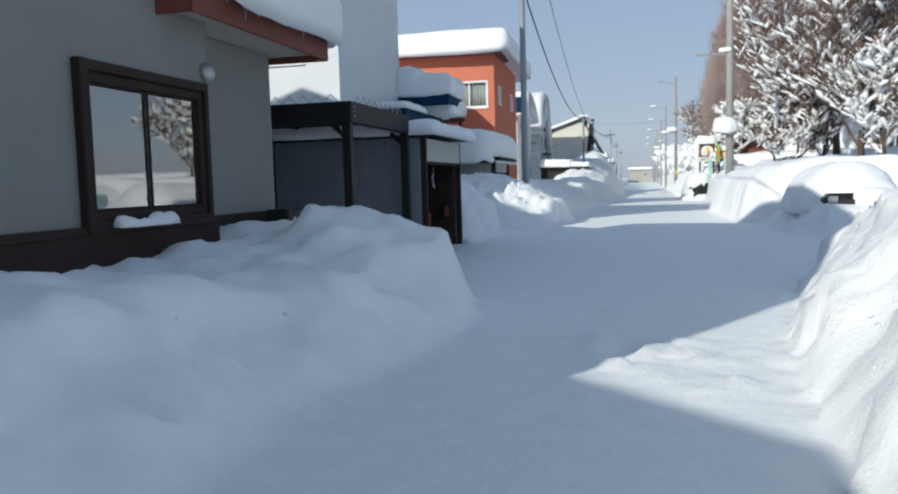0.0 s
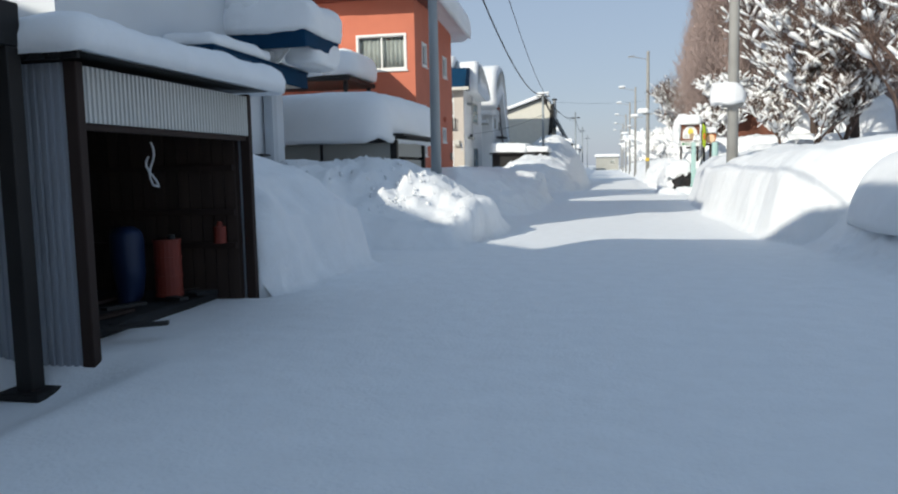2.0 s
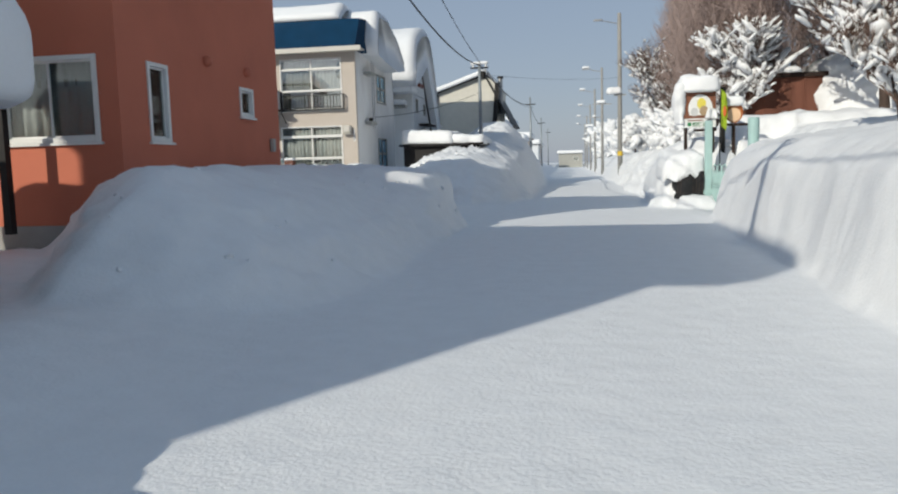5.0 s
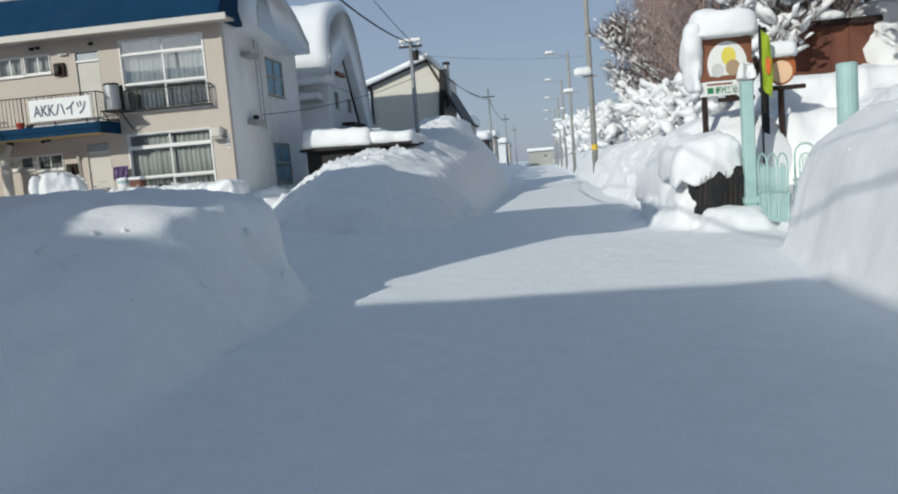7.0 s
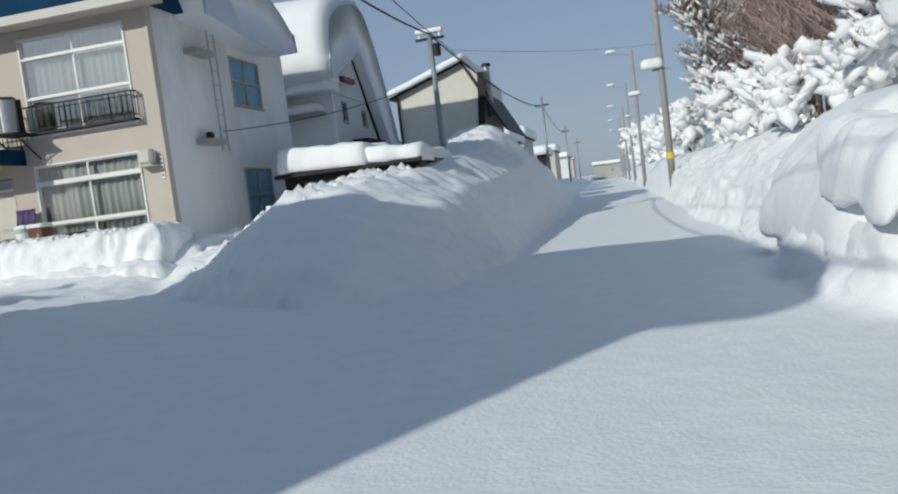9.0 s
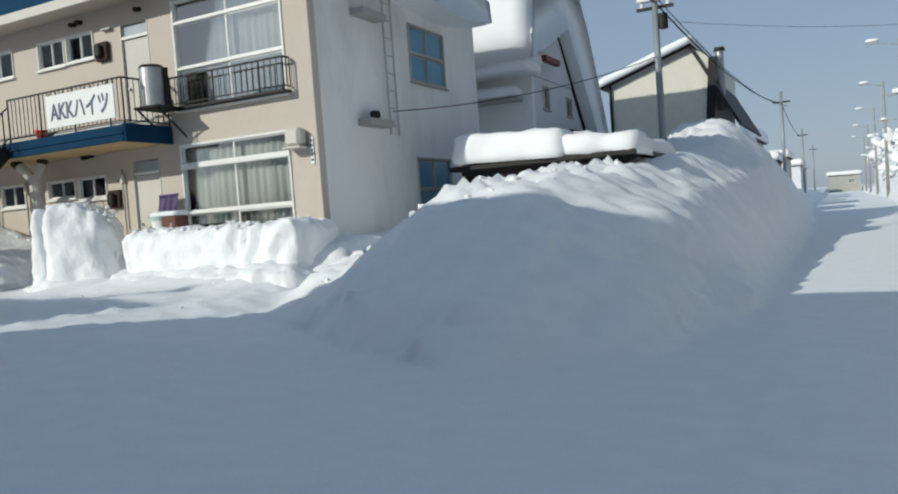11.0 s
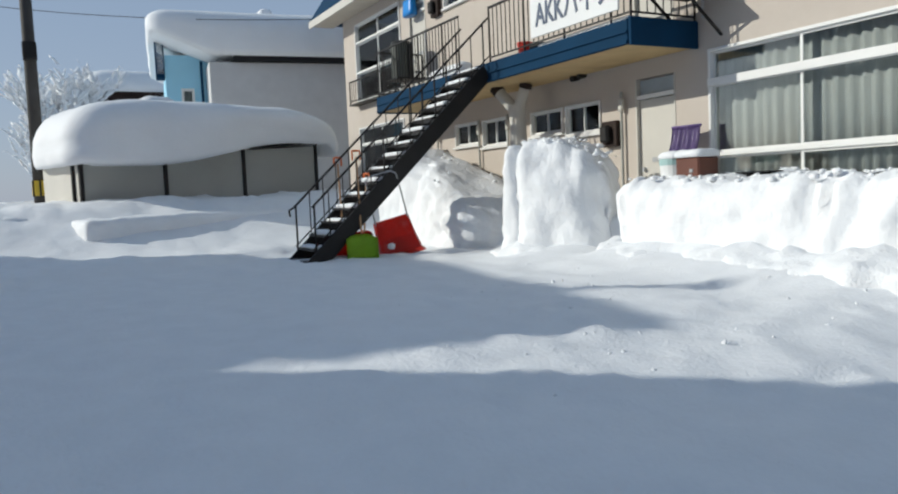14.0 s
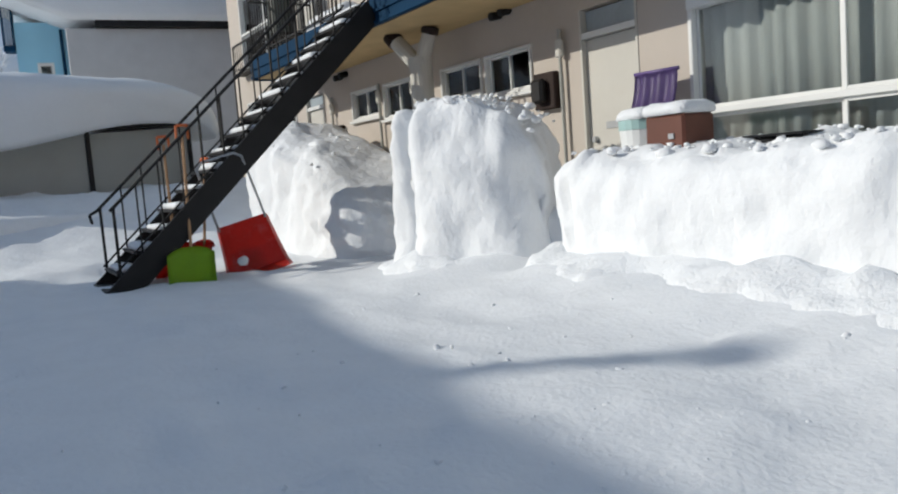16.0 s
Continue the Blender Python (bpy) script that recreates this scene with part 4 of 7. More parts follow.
RED_PAINT = material("dull_red_paint", (0.16, 0.022, 0.012), 0.6, scale=4, fine=50, vary=0.2, dirt=(0.12, 0.04, 0.03), dirt_amount=0.5)
t = thing("red_drum", "dull red steel drum standing inside the dark shed", "tank", (-5.0, 17.75, 0.09))
part("body", rod((0, 0, 0.05), (0, 0, 0.70), 0.15, 0.15, 20), RED_PAINT, t)
part("cap", rod((0.06, 0, 0.70), (0.06, 0, 0.75), 0.04, 0.04, 12), RUBBER, t)
for z in (0.05, 0.26, 0.47, 0.67):
    part("hoop", rod((0, 0, z), (0, 0, z + 0.03), 0.158, 0.158, 20), RED_PAINT, t)
part("stand", rod((0, 0, 0.0), (0, 0, 0.05), 0.13, 0.13, 16), BLACK_STEEL, t)
# tarpaulin's blue is darkened to match the shade of the shed
t = thing("blue_tarpaulin", "rolled dark blue tarpaulin inside the dark shed", "tarpaulin", (-5.35, 17.5, 0.09))
v, fcs = snow_slab(-0.15, 0.15, -0.16, 0.16, 0.0, 0.85, r=0.12, seed=8, rough=0.08, step=0.07)
raw("cloth", v, fcs, material("blue_tarpaulin_cloth", (0.008, 0.02, 0.06), 0.5), t)
t = thing("hanging_rope", "loop of pale rope hanging in the shed opening", "rope", (-4.5, 16.75, 1.6))
part("loop", tube([(0, 0.05 * math.sin(k * 0.9), 0.24 - 0.06 * k) for k in range(8)] + [(0, 0.1 * math.cos(k * 0.7), -0.2 + 0.05 * k) for k in range(7)], 0.012, 5), GALV, t)
g = thing("gas_canister", "small dull red canister on the shed shelf", "canister", (-4.62, 18.28, 0.69))
part("body", rod((0, 0, 0), (0, 0, 0.2), 0.075, 0.075, 14), RED_PAINT, g)
part("neck", rod((0, 0, 0.2), (0, 0, 0.26), 0.04, 0.025, 12), RED_PAINT, g)

# ---- white house with blue eaves ----
POST_GREY = material("pale_grey_post", (0.46, 0.49, 0.52), 0.6, scale=2, fine=60, vary=0.06)
h = thing("white_house", "white two-storey house with blue eaves and white windows", "house")
holes = [(-10.78, -8.88, 4.84, 6.25), (-13.85, -11.95, 4.84, 6.25)]
house_shell(h, -14.5, -7.85, 19.85, 25.3, 0, 8.6, 0.18, WHITE_SIDING, WHITE_SIDING, holes, (), (2.9, 5.6))
for a, b, c0, d0 in holes:
    window(h, a, b, c0, d0, face_south(19.85), 2, 0.07, WHITE_FRAME, GLASS, CURTAIN)
part("porch_box", box(-11.4, -10.98, 19.3, 19.845, 3.2, 8.6, 0.01), WHITE_SIDING, h)
part("roof", box(-14.9, -7.4, 19.2, 25.8, 8.6, 8.75, 0.01), BLUE_STEEL, h)
part("wing_wall", box(-7.845, -7.26, 19.95, 26.45, 0, 3.42, 0.01), WHITE_SIDING, h)
part("corner_post", box(-7.2, -7.0, 25.28, 25.5, 0, 4.05, 0.01), POST_GREY, h, "pale grey porch post")
window(h, 23.55, 24.52, 2.2, 2.82, face_east(-7.21), 2, 0.045, WHITE_FRAME, GLASS_DARK, None, depth=0.045)
part("window_backing", box(-7.258, -7.254, 23.58, 24.49, 2.23, 2.79), DARK, h)
part("shelf_board", box(-7.255, -7.05, 24.85, 25.2, 1.86, 1.9, 0.005), BLACK_STEEL, h)
part("vent_hood", rod((-7.26, 23.95, 3.28), (-7.1, 23.95, 3.24), 0.09, 0.09, 12), GALV, h)
part("blue_fascia", box(-6.95, -6.87, 22.6, 27.0, 3.42, 3.74, 0.008), BLUE_STEEL, h, "blue steel eaves board")
part("blue_fascia", box(-12.0, -6.96, 26.94, 27.0, 3.42, 3.74, 0.008), BLUE_STEEL, h, "blue steel eaves board")
part("wing_roof", box(-7.84, -6.85, 22.58, 25.4, 3.744, 3.78), BLUE_STEEL, h)
part("wing_roof", box(-12.0, -6.85, 25.42, 27.02, 3.744, 3.78), BLUE_STEEL, h)
part("wing_soffit", box(-12.0, -6.96, 25.53, 26.93, 3.43, 3.46), SOFFIT, h)
snow_cap(-12.2, -6.78, 25.5, 28.0, 3.79, 4.5, r=0.35, seed=9, rough=0.09, clods=0.12, step=0.13)
snow_cap(-7.84, -6.80, 22.5, 25.0, 3.785, 4.0, r=0.14, seed=19, rough=0.07, clods=0.08, step=0.1)
snow_cap(-6.98, -6.1, 25.6, 27.2, 3.80, 4.42, "lump of snow slipping over the blue eaves", r=0.28, seed=29, rough=0.10, clods=0.10, step=0.1)
# upper porch roof at the far end of the white house
pr = thing("porch_roof", "small blue steel porch roof under a mound of snow", "roof")
part("front_board", box(-9.4, -6.12, 25.06, 25.12, 4.06, 4.42, 0.01), BLUE_STEEL, pr, "dark blue eaves board")
part("side_board", box(-6.18, -6.12, 25.125, 27.1, 4.10, 4.42, 0.01), BLUE_STEEL, pr)
part("roof_sheet", box(-9.4, -6.19, 25.125, 27.1, 4.43, 4.46), BLUE_STEEL, pr)
part("bracket", bar((-6.97, 25.46, 3.75), (-6.4, 25.46, 4.42), 0.06, 0.06), WHITE_FRAME, pr)
snow_cap(-9.6, -5.98, 24.95, 27.2, 4.36, 5.12, "mound of snow heaped on the small porch roof", r=0.36, seed=30, rough=0.13, lumps=1.6, clods=0.10, step=0.12)
snow_cap(-8.1, -7.0, 25.0, 26.4, 4.75, 5.42, "mound of snow heaped on the small porch roof", r=0.45, seed=31, rough=0.12, lumps=1.6, clods=0.08, step=0.12)
snow_cap(-15.1, -7.1, 18.95, 26.0, 8.76, 9.95, r=0.45, seed=10, rough=0.05)

# ---- second low roof and the long garage ----
g = thing("low_carport", "dark-edged low carport roof heaped with snow", "carport")
part("roof", box(-13.5, -8.2, 34.0, 36.9, 4.42, 4.56, 0.01), BLACK_STEEL, g)
for x, y in ((-12.9, 34.2), (-8.4, 34.2), (-8.4, 36.7), (-12.9, 36.7)):
    part("post", box(x - 0.06, x + 0.06, y - 0.06, y + 0.06, 0.6, 4.42), BLACK_STEEL, g)
snow_cap(-13.7, -8.0, 33.9, 36.95, 4.565, 5.5, r=0.5, seed=11, rough=0.05, lumps=0.6, sag=0.0)
g = thing("long_garage", "low panelled garage row with dark eaves and a shutter", "garage")
for x0, x1 in ((-10.89, -9.25), (-9.17, -7.40), (-7.32, -5.51)):
    part("wall_panel", box(x0, x1, 29.03, 29.1, 0.2, 2.2), PANEL_GREY, g)
for x in (-9.21, -7.36):
    part("post", box(x - 0.035, x + 0.035, 29.01, 29.1, 0.2, 2.2, 0.006), BLACK_STEEL, g)
part("back_wall", box(-11.0, -10.9, 29.03, 32.2, 0.3, 2.2), PANEL_GREY, g)
part("side_wall", box(-10.89, -5.49, 32.1, 32.2, 0.2, 2.2), PANEL_GREY, g)
for y in (29.02, 32.05):
    part("post", box(-5.50, -5.33, y, y + 0.16, 0.2, 2.28, 0.006), BLACK_STEEL, g)
part("eave_beam", box(-11.1, -5.51, 28.86, 29.0, 2.21, 2.33, 0.008), BLACK_STEEL, g)
part("door_panel", box(-5.46, -5.41, 29.19, 32.04, 1.86, 2.28), PANEL_GREY, g)
for i in range(14):
    part("shutter_slat", box(-5.45, -5.42, 29.19, 32.04, 0.25 + i * 0.11, 0.353 + i * 0.11, 0.008), PANEL_GREY, g)
part("eave_beam", box(-5.50, -5.05, 29.0, 32.4, 2.30, 2.36, 0.008), BLACK_STEEL, g)
part("roof", box(-11.2, -5.1, 28.85, 32.5, 2.37, 2.43), BLACK_STEEL, g)
for i in range(14):
    part("eave_cap", rod((-5.1, 29.15 + i * 0.24, 2.33), (-5.02, 29.15 + i * 0.24, 2.33), 0.05, 0.05, 8), BLACK_STEEL, g)
snow_cap(-3.1, 3.1, -0.75, 4.45, 2.27, 3.5, "very deep rounded snow bulging over the garage roof", r=0.66, seed=12, rough=0.07, lumps=0.7, sag=0.14, step=0.16, at=(-8.45, 29.2, 0), turn=-4.5)

# ---- orange house ----
h = thing("orange_house", "orange stuccoed two-storey house with white windows", "house")
fr = [(-9.0, -7.12, 5.08, 6.38), (-8.86, -7.16, 1.99, 3.34)]
ea = [(38.15, 38.82, 2.0, 3.32), (41.8, 42.5, 2.62, 3.24), (38.35, 39.1, 5.35, 6.22), (42.05, 42.85, 5.33, 6.2)]
house_shell(h, -14.1, -6.82, 37.3, 44.0, -0.2, 7.6, 0.2, ORANGE, ORANGE, fr, ea, (3.0, 4.4))
for w in fr:
    window(h, *w, face_south(37.3), 2, 0.08, WHITE_FRAME, GLASS, CURTAIN)
part("foundation", box(-14.12, -6.80, 37.27, 44.02, -0.2, 0.68, 0.004), CONCRETE, h, "grey concrete footing")
for a, b, c0, d0 in ea:
    window(h, a, b, c0, d0, face_east(-6.82), 1, 0.07, WHITE_FRAME, GLASS, CURTAIN)
for y in (40.33, 42.2):
    bm = bmesh.new()
    bmesh.ops.create_uvsphere(bm, u_segments=14, v_segments=8, radius=0.13)
    bmesh.ops.scale(bm, vec=(0.8, 1, 0.8), verts=bm.verts)
    bmesh.ops.translate(bm, vec=(-6.8, y, 3.58), verts=bm.verts)
    part("vent_hood", bm, ORANGE, h, smooth=True)
part("meter", box(-6.81, -6.72, 43.35, 43.5, 1.9, 2.2, 0.01), PANEL_GREY, h)
part("roof", box(-14.3, -6.45, 36.9, 44.2, 7.6, 7.72, 0.01), BROWN_RED, h)
snow_cap(-14.45, -5.9, 36.4, 44.35, 7.60, 8.55, "deep snow with a rounded overhanging edge on the flat roof", r=0.5, seed=13, rough=0.06, lumps=0.6, sag=0.35, slope=(0, -0.06))

# ---- apartment house ----
FROSTED = material("frosted_panel", (0.34, 0.39, 0.42), 0.35)
AX0, AX1, AY0, AY1 = -25.9, -9.05, 59.0, 66.3
h = thing("apartment_house", "beige two-storey apartment house with blue steel roof", "apartment house")
south = [(-12.42, -9.64, 4.02, 6.25), (-12.50, -9.70, 1.50, 3.34),
         (-19.57, -18.56, 2.52, 3.0), (-18.44, -17.5, 2.44, 2.98), (-16.72, -15.76, 2.52, 2.95), (-15.68, -14.75, 2.44, 2.95),
         (-19.85, -18.68, 5.5, 6.1), (-18.6, -17.5, 5.46, 6.1), (-16.62, -15.72, 5.46, 6.08), (-15.66, -14.76, 5.48, 6.08),
         (-25.0, -22.1, 4.1, 6.2), (-25.0, -22.1, 1.6, 3.42),
         (-13.94, -13.12, 0.85, 3.14), (-13.94, -13.12, 3.72, 6.02), (-21.6, -20.75, 0.9, 3.14), (-21.6, -20.75, 3.72, 6.02)]
east = [(62.7, 64.45, 4.6, 5.92), (62.7, 64.4, 1.4, 2.88)]
house_shell(h, AX0, AX1, AY0, AY1, 0.2, 6.55, 0.2, BEIGE_STUCCO, END_STUCCO, south, east, (0.85, 3.7))
for a, b, c0, d0, tr, ra in ((*south[0], 5.78, 4.86), (*south[1], 2.89, 1.94), (*south[10], 5.7, 4.9), (*south[11], 2.95, 2.0)):
    window(h, a, b, c0, d0, face_south(AY0), 2, 0.045, WHITE_FRAME, GLASS_DARK if c0 > 3.9 and a > -20 else GLASS, CURTAIN, tr, ra)
part("window_band", box(-12.5, -9.7, 58.955, 58.995, 2.84, 2.95, 0.006), WHITE_FRAME, h)
for a, b, c0, d0 in south[2:10]:
    window(h, a, b, c0, d0, face_south(AY0), 2, 0.032, WHITE_FRAME, GLASS, CURTAIN)
for a, b, c0, d0 in east:
    window(h, a, b, c0, d0, face_east(AX1), 2, 0.045, PANEL_GREY, BLUE_FILM, None, None, (c0 + d0) / 2)
for a, b, c0, d0 in south[12:]:
    dr = part("door", box(a + 0.03, b - 0.03, AY0 + 0.05, AY0 + 0.09, c0, c0 + 1.98, 0.006), DOOR_PAINT, h, "cream painted door leaf")
    part("door_knob", rod((a + 0.12, AY0 + 0.0, c0 + 0.95), (a + 0.12, AY0 + 0.05, c0 + 0.95), 0.03, 0.035, 12), GALV, dr)
    part("letter_flap", box(a + 0.28, b - 0.28, AY0 + 0.04, AY0 + 0.049, c0 + 1.05, c0 + 1.12), GALV, dr)
    part("door_head", box(a + 0.02, b - 0.02, AY0 + 0.0, AY0 + 0.1, c0 + 1.99, c0 + 2.05), WHITE_FRAME, h)
    g = part("door_light", box(a + 0.04, b - 0.04, AY0 + 0.06, AY0 + 0.07, c0 + 2.06, d0 - 0.02), FROSTED, h, "pale frosted light over the door")
    g.visible_shadow = False
    part("door_jamb", box(a, a + 0.028, AY0 - 0.01, AY0 + 0.12, c0, d0), DOOR_PAINT, h)
    part("door_jamb", box(b - 0.028, b, AY0 - 0.01, AY0 + 0.12, c0, d0), DOOR_PAINT, h)
# steep blue roof front, eaves and soffit
bm = bmesh.new()
prof = [(58.32, 6.52), (58.30, 6.62), (59.15, 7.86), (61.4, 8.1), (66.7, 6.62), (66.7, 6.54)]
left = [bm.verts.new((-26.7, y, z)) for y, z in prof]
rightv = [bm.verts.new((-8.8, y, z)) for y, z in prof]
for i in range(len(prof)):
    j = (i + 1) % len(prof)
    bm.faces.new((left[i], left[j], rightv[j], rightv[i]))
bm.faces.new(left[::-1])
bm.faces.new(rightv)
bmesh.ops.recalc_face_normals(bm, faces=bm.faces)
part("roof", bm, BLUE_STEEL, h, "smooth blue painted steel roof")
part("eave_board", box(-26.7, -8.56, 58.27, 58.315, 6.40, 6.60, 0.006), DOOR_PAINT, h, "cream eaves board")
part("soffit", box(-26.68, -8.58, 58.32, 58.995, 6.46, 6.515), SOFFIT, h)
part("corner_trim", box(-9.12, -9.03, 58.97, 59.06, 0.3, 6.5, 0.01), BEIGE_STUCCO, h)
v, fcs = profile_drift([(59.25, 7.9), (61.4, 8.12), (66.75, 6.65)], [(59.2, 8.1), (60.3, 8.85), (62.5, 8.75), (65.5, 7.7), (66.9, 7.0)], -26.6, -9.7, 0.35, 31, 0.07)
tagged(raw("snow_drift", v, fcs, SNOW_SOFT), "thick snow lying on the blue steel roof", "snow")
v, fcs = profile_drift([(60.3, 6.45), (62.0, 6.28), (64.3, 6.12), (65.9, 6.35)], [(60.0, 7.0), (60.5, 8.5), (62.6, 8.5), (64.8, 7.75), (66.1, 6.9)], -10.2, -8.3, 0.35, 32, 0.08)
tagged(raw("snow_drift", v, fcs, SNOW_SOFT), "snow sliding off the roof over the gable end", "snow")
# vents, meters and pipes on the front
hood = part("vent_hood", box(-9.63, -9.27, 58.72, 58.99, 2.98, 3.32, 0.06), DOOR_PAINT, h, "pale square vent hood")
part("hood_lip", box(-9.66, -9.24, 58.70, 58.99, 2.94, 2.975, 0.01), DOOR_PAINT, hood)
for x, z in ((-15.3, 3.38), (-15.12, 3.4), (-19.9, 3.3), (-19.7, 3.32), (-15.3, 6.28), (-15.1, 6.3), (-13.3, 6.25), (-19.3, 6.3)):
    part("vent_pipe", rod((x, 59.0, z), (x, 58.85, z - 0.03), 0.05, 0.05, 10), BLACK_STEEL, h)
for x, z in ((-14.46, 2.38), (-20.1, 2.3), (-14.45, 5.55), (-20.15, 5.6)):
    mb = part("heater_vent", box(x - 0.18, x + 0.18, 58.90, 58.99, z - 0.2, z + 0.2, 0.015), BROWN_DARK, h, "dark square heater vent")
    part("hood", box(x - 0.13, x + 0.07, 58.80, 58.897, z - 0.13, z + 0.13, 0.03), BLACK_STEEL, mb)
for x in (-14.2, -18.5, -20.3, -17.42):
    part("drain_pipe", tube([(x, 58.94, 3.0), (x, 58.94, 1.2)], 0.022, 7), PANEL_GREY, h)
    part("gas_valve", box(x - 0.05, x + 0.05, 58.90, 58.97, 2.70, 2.90, 0.02), DOOR_PAINT, h)
plate = part("corner_plate", box(-9.21, -9.13, 58.955, 58.968, 2.64, 3.15, 0.003), SIGN_WHITE, h, "narrow white plate with dark marks")
for k in range(5):
    part("mark", box(-9.195, -9.145, 58.951, 58.954, 2.69 + 0.09 * k, 2.74 + 0.09 * k), SIGN_INK, plate)
for i in range(6):
    part("dish_bracket", box(-14.42 + i * 0.05, -14.39 + i * 0.05, 58.9, 58.99, 5.98, 6.02), GALV, h)
# ladder and brackets on the gable end
l = thing("wall_ladder", "galvanised ladder fixed to the gable wall", "ladder")
for y in (61.46, 61.80):
    part("stile", tube([(-8.93, y, 3.3), (-8.93, y, 6.75)], 0.022, 6), GALV, l)
for k in range(9):
    part("rung", rod((-8.93, 61.46, 3.5 + 0.37 * k), (-8.93, 61.80, 3.5 + 0.37 * k), 0.013, 0.013, 6), GALV, l)
for z in (3.42, 5.62):
    part("bracket", box(-9.04, -8.72, 60.4, 61.3, z, z + 0.14, 0.01), PANEL_GREY, l, "grey steel shelf bracket")
cam_box = thing("wall_lamp", "small dark floodlight on the gable bracket", "lamp", (-8.85, 60.75, 3.57))
part("body", box(-0.08, 0.08, -0.1, 0.1, 0.0, 0.16, 0.03), BLACK_STEEL, cam_box)
part("stem", rod((0, 0, -0.005), (0, 0, 0.04), 0.02, 0.02, 8), GALV, cam_box)

# ---- gallery, railings, sign and stairs ----
d = thing("gallery", "blue-edged steel gallery with black railings", "balcony")
part("deck", box(-20.9, -12.74, 57.86, 58.99, 3.60, 3.68), PANEL_GREY, d)
part("soffit", box(-20.86, -12.78, 57.87, 58.99, 3.40, 3.43), material("ochre_soffit", (0.50, 0.36, 0.18), 0.8), d, "ochre painted underside")
part("front_beam", box(-20.92, -12.72, 57.79, 57.855, 3.40, 3.72, 0.008), BLUE_STEEL, d, "blue steel edge beam")
part("beam_lip", box(-20.92, -12.72, 57.765, 57.786, 3.40, 3.44), BLUE_STEEL, d)
part("beam_lip", box(-20.92, -12.72, 57.765, 57.786, 3.54, 3.57), BLUE_STEEL, d)
part("end_beam", box(-12.716, -12.66, 57.8, 58.99, 3.38, 3.74, 0.008), BLUE_STEEL, d)
part("end_beam", box(-20.98, -20.924, 57.8, 58.99, 3.38, 3.74, 0.008), BLUE_STEEL, d)
part("prop", rod((-16.4, 58.5, 0.5), (-16.4, 58.5, 3.05), 0.15, 0.15, 16), DOOR_PAINT, d)
part("prop_arm", rod((-16.44, 58.5, 2.95), (-16.74, 58.36, 3.30), 0.11, 0.10, 12), DOOR_PAINT, d)
part("prop_arm", rod((-16.36, 58.5, 3.0), (-16.22, 58.55, 3.32), 0.10, 0.09, 12), DOOR_PAINT, d)
for a, b in (((-16.74, 58.36, 3.30), (-16.82, 58.32, 3.40)), ((-16.22, 58.55, 3.32), (-16.19, 58.56, 3.40))):
    part("prop_cap", rod(a, b, 0.115, 0.115, 12), BROWN_DARK, d)


def railing(parent, a, b, z0, z1, pitch=0.125):
    a, b = Vector((*a, 0)), Vector((*b, 0))
    n = max(2, int((b - a).length / pitch))
    up = Vector((0, 0, 1))
    part("top_rail", bar(a + up * z1, b + up * z1, 0.04, 0.03), BLACK_STEEL, parent)
    part("bottom_rail", bar(a + up * (z0 + 0.08), b + up * (z0 + 0.08), 0.03, 0.02), BLACK_STEEL, parent)
    for i in range(n + 1):
        p = a + (b - a) * i / n
        r = 0.018 if i % 8 == 0 else 0.009
        part("rail_bar", rod(p + up * (z0 + (0.0 if i % 8 == 0 else 0.08)), p + up * z1, r, r, 5), BLACK_STEEL, parent)


railing(d, (-16.16, 57.83), (-12.69, 57.83), 3.72, 4.62)
railing(d, (-12.69, 57.83), (-12.69, 58.95), 3.72, 4.62)
railing(d, (-20.9, 57.83), (-17.2, 57.83), 3.72, 4.70)
railing(d, (-20.9, 57.83), (-20.9, 58.95), 3.72, 4.70)
for x0, x1 in ((-12.42, -9.55), (-25.05, -22.05)):
    r = thing("window_rail", "black steel guard rail before a large window", "guard rail", group="guard rails of the upper windows")
    railing(r, (x0, 58.78), (x1, 58.78), 4.05, 4.66, 0.14)
    railing(r, (x1, 58.78), (x1, 58.97), 4.05, 4.66, 0.12)
    part("foot_plate", box(x0, x1, 58.74, 58.99, 4.02, 4.06), BLACK_STEEL, r)
sg = thing("name_sign", "white sign board with blue-grey lettering on the railing", "sign")
part("board", box(-14.86, -12.86, 57.765, 57.795, 3.86, 4.52, 0.006), SIGN_WHITE, sg)


